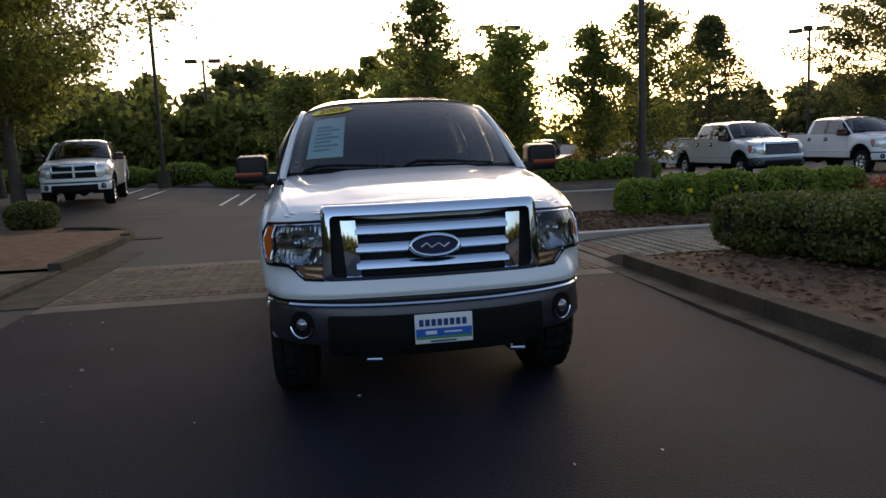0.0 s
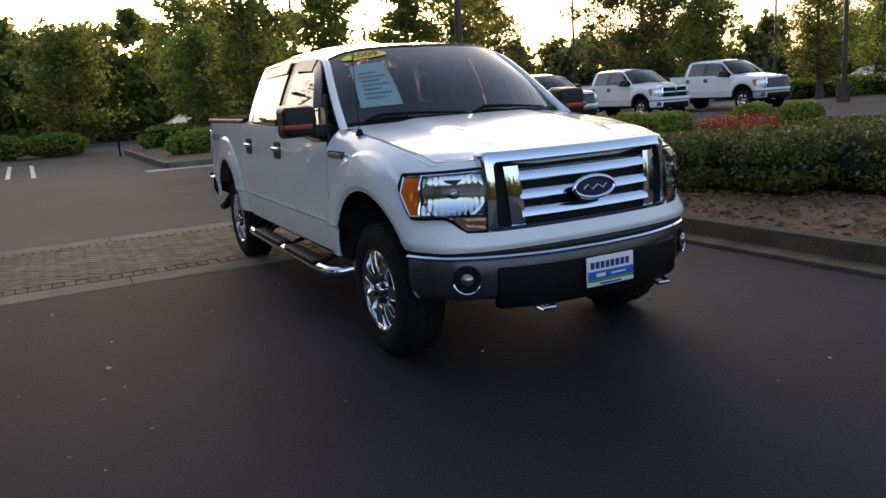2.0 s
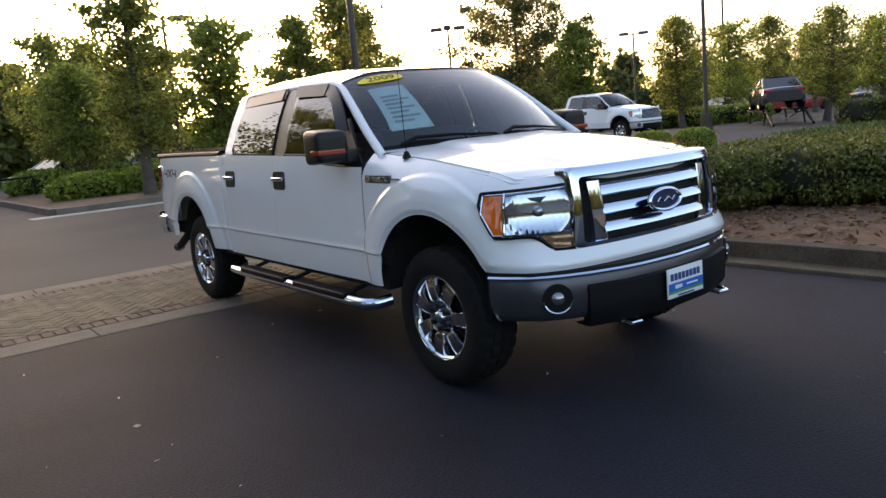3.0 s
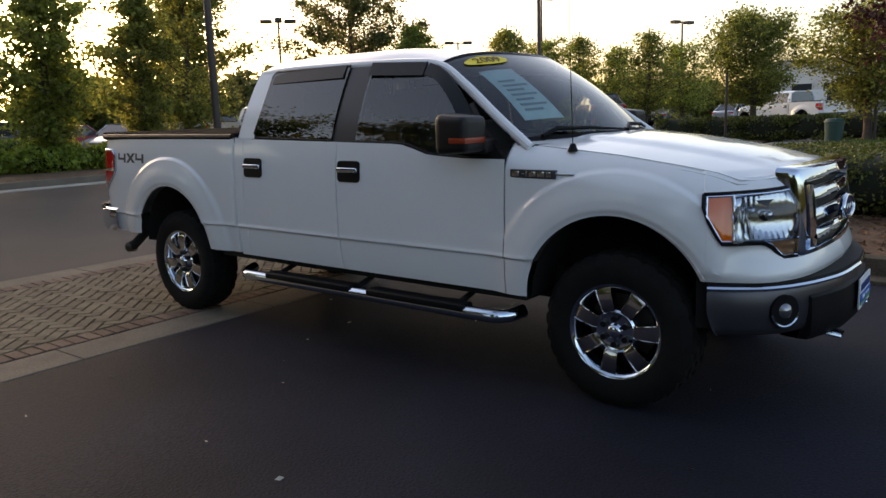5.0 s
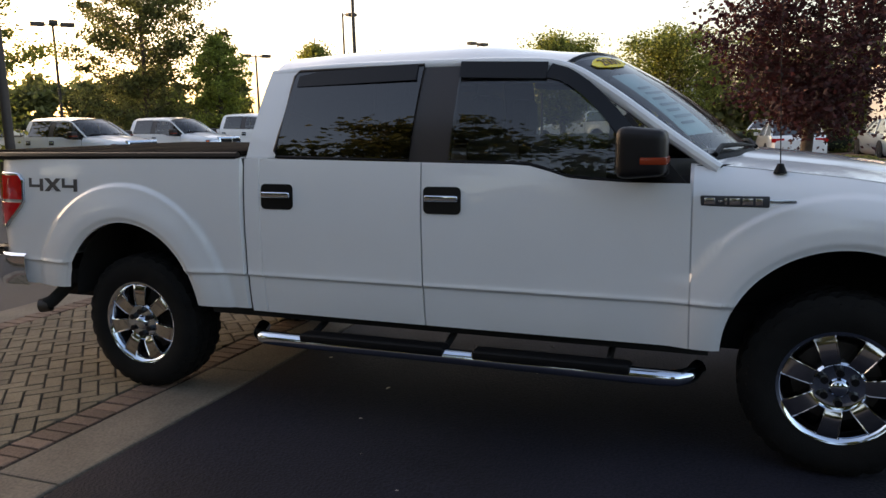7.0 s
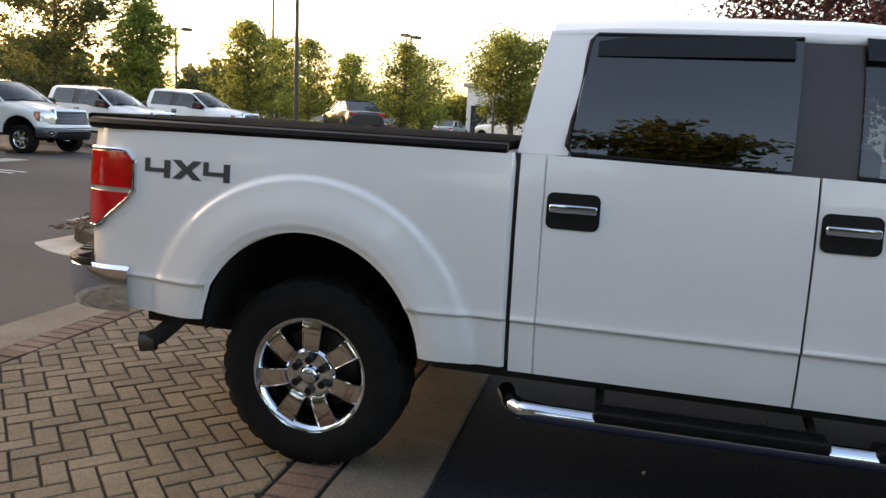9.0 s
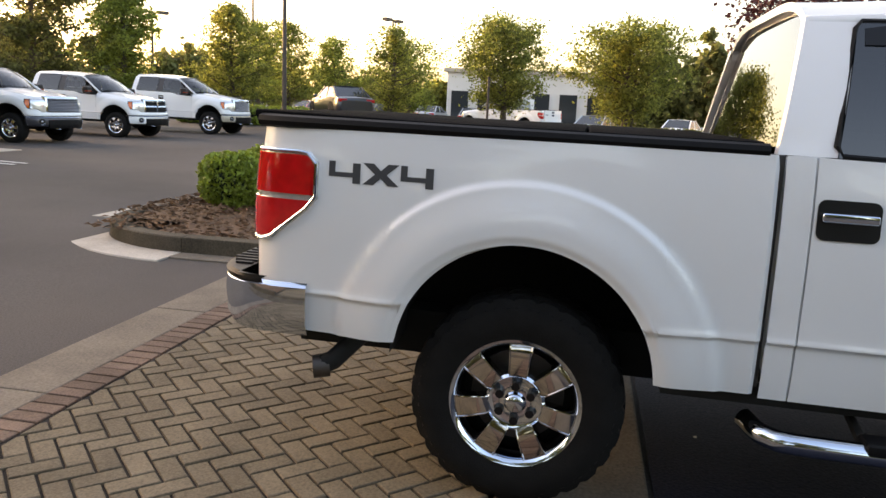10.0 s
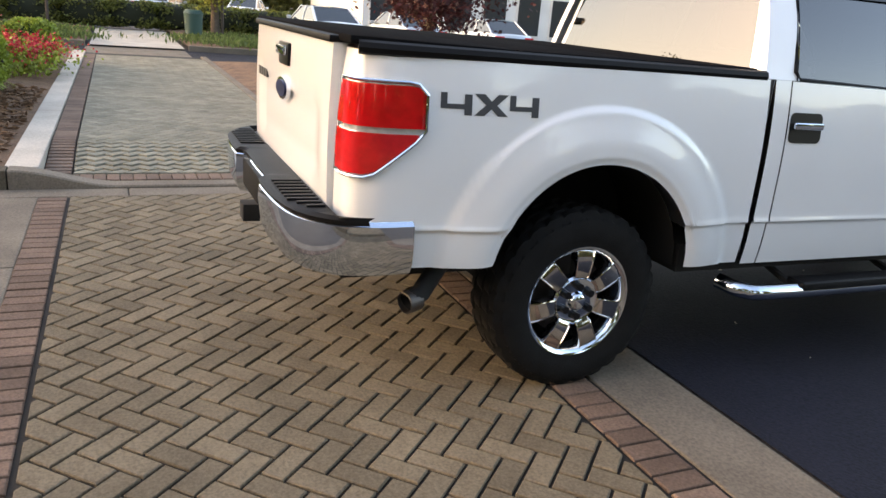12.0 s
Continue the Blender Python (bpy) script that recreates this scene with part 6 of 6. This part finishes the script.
def car(place, label, paint, seed, length=4.6, width=1.8, height=1.45, group="parked cars", suv=False, name="car"):
    """A parked car: lofted body, glasshouse, four wheels, lamps and bumpers."""
    root = thing(name, place, label, "car", group)
    L, W, Hh = length, width / 2, height
    belt = 0.62 * Hh
    def ring(y, half, z0, z1, tuck):
        return [(-half * 0.9, y, z0), (-half, y, z0 + 0.10), (-half, y, z0 + 0.6 * (z1 - z0)), (-half * tuck, y, z1), (0, y, z1 + 0.03), (half * tuck, y, z1), (half, y, z0 + 0.6 * (z1 - z0)), (half, y, z0 + 0.10), (half * 0.9, y, z0)]
    prof = [(0.0, 0.78, 0.30, 0.62), (0.03, 0.90, 0.22, 0.70), (0.12, 0.98, 0.20, 0.80), (0.28, 1.0, 0.20, belt), (0.5, 1.0, 0.20, belt + 0.02), (0.8, 1.0, 0.20, belt + 0.05), (0.93, 0.97, 0.22, belt + (0.04 if not suv else 0.05)), (0.985, 0.90, 0.28, belt - 0.02), (1.0, 0.80, 0.34, belt - 0.12)]
    cols = [ring((f - 0.5) * L, W * s, z0, z1, 0.93) for f, s, z0, z1 in prof]
    bm = bmesh.new()
    grid(bm, cols)
    bm.faces.new([v for v in bm.verts[:] if False] or [bm.verts.new(p) for p in cols[0]])
    bm.faces.new([bm.verts.new(p) for p in cols[-1]])
    part("body", bm, paint, root, "", 45)
    y0, y1, y2, y3 = (-0.22 * L, -0.04 * L, (0.40 if suv else 0.22) * L, (0.47 if suv else 0.40) * L)
    gb = bmesh.new()
    lo, hi = belt + 0.01, Hh - 0.05
    rings = [[(-W * 0.90, y0, lo), (W * 0.90, y0, lo)], [(-W * 0.72, y1, hi), (W * 0.72, y1, hi)], [(-W * 0.72, y2, hi), (W * 0.72, y2, hi)], [(-W * 0.86, y3, lo + 0.04), (W * 0.86, y3, lo + 0.04)]]
    grid(gb, rings)
    for sg in (0, 1):
        gb.faces.new([gb.verts.new(r[sg]) for r in rings])
    part("glasshouse", gb, SHOPGLASS, root, "dark window glass")
    bm = bmesh.new()
    rp = [[(x * W * 0.73, y, hi + 0.004 + 0.05 * (1 - x * x)) for x in np.linspace(-1, 1, 7)] for y in np.linspace(y1, y2, 7)]
    grid(bm, rp, (0, 0, -0.03))
    part("roof", bm, paint, root, "", 60)
    for sg in (-1, 1):
        for a, b, c in (((0.90, y0, lo), (0.73, y1, hi), 0.03), ((0.73, y2, hi), (0.87, y3, lo + 0.03), 0.04), ((0.885, (y1 + y2) / 2, lo), (0.73, (y1 + y2) / 2 - 0.05, hi), 0.028)):
            bm = bmesh.new()
            tube(bm, [(sg * a[0] * W, a[1], a[2]), (sg * b[0] * W, b[1], b[2])], c, 6)
            part("pillar", bm, paint, root)
        bm = bmesh.new()
        box(bm, *sorted((sg * W * 0.55, sg * W * 0.90)), -L / 2 + 0.0, -L / 2 + 0.14, 0.58, 0.70, 0.02)
        part("headlight", bm, REFLECTOR, root, "clear headlight")
        bm = bmesh.new()
        box(bm, *sorted((sg * W * 0.50, sg * W * 0.92)), L / 2 - 0.12, L / 2 - 0.01, belt - 0.16, belt - 0.03, 0.02)
        part("tail_light", bm, RED, root, "red tail light")
        bm = bmesh.new()
        box(bm, *sorted((sg * W * 0.95, sg * W * 1.12)), y0 + 0.12, y0 + 0.25, lo, lo + 0.12, 0.03)
        part("door_mirror", bm, paint, root)
        for yw in (-0.31 * L, 0.30 * L):
            bm = bmesh.new()
            bmesh.ops.create_cone(bm, cap_ends=True, segments=24, radius1=0.37, radius2=0.37, depth=0.03, matrix=Matrix.Translation((sg * (W - 0.002), yw, 0.34)) @ Matrix.Rotation(math.pi / 2, 4, "Y"))
            part("wheel_arch", bm, DARK, root)
            bm = bmesh.new()
            lathe(bm, [(sg * (W - 0.20), 0.20), (sg * (W - 0.20), 0.31), (sg * (W + 0.005), 0.31), (sg * (W + 0.02), 0.29), (sg * (W + 0.02), 0.22)], 24)
            bm.transform(Matrix.Translation((0, yw, 0.31)))
            wh = part("wheel", bm, RUBBER, root, "black tyre", 40)
            bm = bmesh.new()
            lathe(bm, [(sg * (W + 0.02), 0.22), (sg * (W + 0.012), 0.20), (sg * (W - 0.01), 0.16), (sg * (W + 0.012), 0.06), (sg * (W + 0.02), 0.001)], 20)
            bm.transform(Matrix.Translation((0, yw, 0.31)))
            part("rim", bm, SILVER, wh, "silver rim", 40)
    return root


rc = random.Random(8)
paints = [(SILVERCAR, "silver"), (WHITE, "white"), (BLUECAR, "pale blue"), (GREYCAR, "dark grey"), (REDCAR, "red"), (SILVERCAR, "silver"), (WHITE, "white"), (BLACKCAR, "dark blue"), (WHITE, "white"), (BLUECAR, "pale blue")]
for k in range(1, 13):
    mt, w = paints[k % 10]
    suv = k % 4 == 3
    x, y = 0.6 + 2.85 * k, 33.0 - 0.25 * k
    car(Matrix.Translation((x, y, 0.2)) @ Matrix.Rotation(radians(-62 + rc.uniform(-3, 3)), 4, "Z"), f"{w} parked {'sport utility car' if suv else 'sedan car'} in a row", mt, k, 4.6, 1.82, 1.68 if suv else 1.45, suv=suv)
for k, (x, y, r) in enumerate(((46, 27, 80), (50, 24, 80), (53, 20, 85), (56, 16, 85), (52, 12, 90), (24.5, -1.5, 95), (25.5, -5.0, 95), (25.0, -8.5, 92), (40, 3.0, 70), (44, -2.0, 70))):
    mt, w = paints[(k * 3 + 1) % 10]
    car(Matrix.Translation((x, y, lift(x, y))) @ Matrix.Rotation(radians(r), 4, "Z"), f"{w} car parked across the lot", mt, 30 + k)

# car on a display ramp
root = thing("display_ramp", Matrix.Translation((29.8, 14.8, 0.2)) @ Matrix.Rotation(radians(128), 4, "Z"), "black steel display ramp holding a car", "ramp")
for sx in (-0.75, 0.75):
    bm = bmesh.new()
    box(bm, sx - 0.16, sx + 0.16, -2.3, 2.2, 0.56, 0.64, 0.01)
    part("track", bm, BLACK, root)
    for y in (-2.1, 2.0):
        bm = bmesh.new()
        tube(bm, [(sx, y, 0.60), (sx * 1.1, y, 0)], 0.04, 6)
        part("leg", bm, BLACK, root)
    bm = bmesh.new()
    tube(bm, [(sx, 2.2, 0.60), (sx, 4.0, 0.03)], 0.06, 6)
    part("run_up", bm, BLACK, root)
    bm = bmesh.new()
    tube(bm, [(sx, -2.1, 0.05), (sx, 2.0, 0.57)], 0.03, 6)
    part("brace", bm, BLACK, root)
car(Matrix.Translation((29.8, 14.8, 0.84)) @ Matrix.Rotation(radians(128), 4, "Z"), "dark blue sedan raised on a display ramp", BLACKCAR, 77, 4.4, 1.80, 1.42, "")

for k, (x, y) in enumerate(((33.4, 21.0), (32.6, 23.2), (35.0, 19.4))):
    shrub("far_hedge", x, y, 1.4, 1.2, 1.0, SHRUBLEAF, "loose green hedge section behind the display ramp", 570 + k, 0.09, 2200, "hedge behind the ramp", lift(x, y), square=3.2)

# ---- buildings and far furniture ----
def building(name, x0, x1, y0, y1, h, label, bays, side="x"):
    root = thing(name, Matrix.Translation(((x0 + x1) / 2, (y0 + y1) / 2, 0)), label, "building")
    ox, oy = (x0 + x1) / 2, (y0 + y1) / 2
    bm = bmesh.new()
    box(bm, x0 - ox, x1 - ox, y0 - oy, y1 - oy, 0, h)
    w = part("wall", bm, STUCCO, root, "white rendered wall")
    bm = bmesh.new()
    box(bm, x0 - ox - 0.3, x1 - ox + 0.3, y0 - oy - 0.3, y1 - oy + 0.3, h + 0.003, h + 0.35, 0.04)
    part("roof", bm, PALECONCRETE, root, "flat roof with a pale parapet")
    n = bays
    for k in range(n):
        a = y0 - oy + (y1 - y0) * (k + 0.18) / n
        b = y0 - oy + (y1 - y0) * (k + 0.82) / n
        bm = bmesh.new()
        box(bm, x0 - ox - 0.10, x0 - ox + 0.02, a - 0.08, b + 0.08, 0.35, h * 0.70)
        fr = part("window", bm, STUCCO, w, "pale window surround")
        bm = bmesh.new()
        box(bm, x0 - ox - 0.13, x0 - ox - 0.104, a, b, 0.45, h * 0.66)
        part("pane", bm, SHOPGLASS, fr)
    return root


building("showroom", 62, 80, 2, 16, 4.6, "low white showroom building with dark windows", 6)
building("showroom_wing", 44, 60, -30, -9, 4.4, "low white showroom wing with dark windows", 8)
root = thing("litter_bin", Matrix.Translation((22.3, 3.1, 0.12)), "dark green litter bin beside the walk", "litter bin")
bm = bmesh.new()
cyl(bm, (0, 0, 0), (0, 0, 0.75), 0.25, 0.29, 20)
b = part("bin_body", bm, BINGREEN, root, "", 40)
bm = bmesh.new()
cyl(bm, (0, 0, 0.754), (0, 0, 0.86), 0.31, 0.24, 20)
part("bin_lid", bm, BINGREEN, b, "", 40)
for x, y in ((23.3, 2.1), (25.4, 7.4)):
    root = thing("sign_post", Matrix.Translation((x, y, 0.12)), "plain dark steel post beside the walk", "post")
    part("post_tube", cyl(bmesh.new(), (0, 0, 0), (0, 0, 2.6), 0.05, 0.05, 10), POLE, root, "", 40)
root = thing("site_sign", Matrix.Translation((41.0, 7.3, 0)), "small white site sign on a post", "sign")
part("sign_board", box(bmesh.new(), -0.05, 0.05, -0.5, 0.5, 1.3, 2.2, 0.01), PLATE_W, root)
part("sign_leg", box(bmesh.new(), -0.06, 0.06, -0.3, 0.3, 0, 1.297), STUCCO, root)
root = thing("shop_sign", Matrix.Translation((-4.0, 56.0, 0)), "orange shop sign band seen between trees", "sign")
part("sign_band", box(bmesh.new(), -0.0, 12.0, -0.1, 0.1, 2.6, 3.2, 0.02), SIGNRED, root)
part("sign_wall", box(bmesh.new(), -0.5, 12.5, 0.103, 5.0, 0, 3.6, 0.02), GREYTRIM, root)

# the low sun behind the trees
bm = bmesh.new()
bmesh.ops.create_uvsphere(bm, u_segments=24, v_segments=12, radius=16.0, matrix=Matrix.Translation(to_sun * 1900))
tagged(part("backdrop_sun", bm, SUNGLOW), "low orange setting sun", "sun", "", "structure").visible_shadow = False

# ---- paving bricks ----
def clip_poly(poly, nx, ny, c):
    """Keeps the side of a polygon where nx*x + ny*y <= c."""
    out = []
    for k in range(len(poly)):
        a, b = poly[k], poly[(k + 1) % len(poly)]
        da, db = nx * a[0] + ny * a[1] - c, nx * b[0] + ny * b[1] - c
        if da <= 0:
            out.append(a)
        if da * db < 0:
            t = da / (da - db)
            out.append((a[0] + (b[0] - a[0]) * t, a[1] + (b[1] - a[1]) * t))
    return out


def brick_verts(poly, z, verts, faces, h=0.03, ch=0.004):
    """One brick over an outline, with a chamfered top."""
    cx, cy = sum(p[0] for p in poly) / len(poly), sum(p[1] for p in poly) / len(poly)
    n, o = len(poly), len(verts)
    small = []
    for p in poly:
        d = math.hypot(p[0] - cx, p[1] - cy) + 1e-9
        f = max(0.0, 1 - 1.5 * ch / d)
        small.append((cx + (p[0] - cx) * f, cy + (p[1] - cy) * f))
    verts += [(x, y, z - h) for x, y in poly] + [(x, y, z - ch) for x, y in poly] + [(x, y, z) for x, y in small]
    faces.append(tuple(o + 2 * n + k for k in range(n)))
    for r in (0, 1):
        for k in range(n):
            j = (k + 1) % n
            faces.append((o + r * n + k, o + r * n + j, o + (r + 1) * n + j, o + (r + 1) * n + k))


def herringbone(x0, x1, y0, y1, w=0.1, gap=0.0062):
    """Outlines of bricks laid in herringbone at 45 degrees, cut at the border; whole: not cut."""
    c = math.sqrt(0.5)
    n = int((x1 - x0 + y1 - y0) / w) + 6
    for i in range(-n, n):
        for j in range(-n, n):
            r = (i - j) % 4
            if r not in (0, 3):
                continue
            bw, bh = (2, 1) if r == 0 else (1, 2)
            cu, cv = (i + bw / 2) * w, (j + bh / 2) * w
            mx, my = (x0 + x1) / 2 + c * (cu - cv), (y0 + y1) / 2 + c * (cu + cv)
            if not (x0 - 0.15 < mx < x1 + 0.15 and y0 - 0.15 < my < y1 + 0.15):
                continue
            hu, hv = bw * w / 2 - gap, bh * w / 2 - gap
            poly = [(mx + c * (a - b), my + c * (a + b)) for a, b in ((-hu, -hv), (hu, -hv), (hu, hv), (-hu, hv))]
            cut = poly
            for nx, ny, q in ((1, 0, x1 - gap), (-1, 0, -x0 - gap), (0, 1, y1 - gap), (0, -1, -y0 - gap)):
                cut = clip_poly(cut, nx, ny, q)
                if len(cut) < 3:
                    break
            if len(cut) < 3:
                continue
            area = abs(sum(cut[k][0] * cut[(k + 1) % len(cut)][1] - cut[(k + 1) % len(cut)][0] * cut[k][1] for k in range(len(cut)))) / 2
            if area < 0.0006:
                continue
            whole = max(abs(a[0] - b[0]) + abs(a[1] - b[1]) for a, b in zip(cut, poly)) < 1e-6 if len(cut) == len(poly) else False
            yield mx, my, r, cut, whole


def shared_brick(w, l, gap, mat):
    vs, fs = [], []
    hw, hl = w / 2 - gap, l / 2 - gap
    brick_verts([(-hl, -hw), (hl, -hw), (hl, hw), (-hl, hw)], 0.0, vs, fs)
    me = bpy.data.meshes.new("paver")
    me.from_pydata(vs, [], fs)
    me.materials.append(mat)
    return me


rb = random.Random(21)
sheet("crossing_bed", -3.62, 2.62, 3.50, 6.0, -0.006, JOINT, "sand joints of the brick crossing", category="pavement", step=0.5)
crossing = thing("brick_crossing", Matrix.Identity(4), "tan herringbone brick crossing with dark edge rows", "pavement", "", "structure")
paver_mesh, edge_mesh = shared_brick(0.1, 0.2, 0.0062, BRICK), shared_brick(0.1, 0.2, 0.0062, EDGEBRICK)
vs, fs, count = [], [], 0
for mx, my, r, cut, whole in herringbone(-3.6, 2.62, 3.745, 5.775):
    z = lift(mx, my) + 0.006 + rb.uniform(-0.0018, 0.0018)
    if whole and -2.75 < mx < 0.55 and count < 300:
        ob = new("paver", paver_mesh)
        ob.matrix_world = pose(mx, my, z, rb.uniform(-0.5, 0.5), rb.uniform(-0.5, 0.5), (45 if r == 0 else 135) + rb.uniform(-0.6, 0.6))
        ob.parent = crossing
        count += 1
    else:
        brick_verts(cut, z, vs, fs)
tagged(raw("paver_rest", vs, fs, BRICKS, crossing), kind="stuff")
for row, yc in enumerate((3.635, 5.885)):
    for k in range(62):
        x = -3.55 + 0.1 * k
        ob = new("edge_paver", edge_mesh)
        ob.matrix_world = pose(x, yc, 0.005 + rb.uniform(-0.002, 0.002), 0, 0, 90 + rb.uniform(-0.8, 0.8))
        ob.parent = crossing
vs, fs = [], []
for mx, my, r, cut, whole in herringbone(3.26, 14.3, 3.62, 5.78):
    brick_verts(cut, walk_z(mx), vs, fs)
tagged(raw("brick_walk", vs, fs, WALKBRICKS), "grey-tan herringbone brick walk", "pavement", "", "stuff")
vs, fs = [], []
for k in range(112):
    x = 3.26 + 0.1 * k
    brick_verts([(x, 5.79), (x + 0.093, 5.79), (x + 0.093, 5.99), (x, 5.99)], walk_z(x) + 0.001, vs, fs)
for k in range(22):
    y = 3.63 + 0.1 * k
    brick_verts([(3.05, y), (3.25, y), (3.25, y + 0.093), (3.05, y + 0.093)], walk_z(3.15) - 0.001, vs, fs)
tagged(raw("walk_edge_row", vs, fs, EDGEBRICKS), "dark brick edge row of the walk", "pavement", "", "stuff")
sheet("left_walk_joint", -9.0, -4.45, 3.6, 6.2, 0.015, JOINT, "sanded joints of the left walk", category="pavement", step=0.5)
vs, fs = [], []
for mx, my, r, cut, whole in herringbone(-9.0, -4.45, 3.6, 6.2):
    brick_verts(cut, lift(mx, my) + 0.045, vs, fs)
tagged(raw("brick_walk_left", vs, fs, BRICKS), "tan herringbone brick walk left of the drive", "pavement", "", "stuff")

# bits of litter on the asphalt
rng = np.random.default_rng(70)
p = np.stack((rng.uniform(-4.5, 2.4, 60), rng.uniform(-5.0, 3.0, 60), np.zeros(60)), axis=1)
p[:, 2] = np.array([lift(0, y) for y in p[:, 1]]) + 0.006
v, f = leaf_cloud(p, 0.016, rng, 0.9, 2.0)
tagged(raw_np("litter_bits", v, f, PALECONCRETE), "small pale dry bits on asphalt", "litter", "", "stuff")

# loose bark chips on the beds nearest the drive
rng = np.random.default_rng(77)
p = np.stack((rng.uniform(3.08, 6.5, 5200), rng.uniform(-6, 3.4, 5200), np.full(5200, 0.0)), axis=1)
p2 = np.stack((rng.uniform(3.08, 8.0, 4200), rng.uniform(6.3, 8.4, 4200), np.full(4200, 0.0)), axis=1)
p = np.concatenate((p, p2))
e = np.minimum(1.0, np.minimum(p[:, 0] - 3.02, np.where(p[:, 1] > 5, p[:, 1] - 6.22, 3.5 - p[:, 1])) / 0.8)
p[:, 2] = 0.115 + np.array([lift(0, y) for y in p[:, 1]]) + 0.10 * e + 0.012
v, f = leaf_cloud(p, 0.028, rng, 0.85, 3.2)
tagged(raw_np("bark_chips", v, f, STRAW), "loose brown pine straw and bark chips", "mulch", "", "stuff")
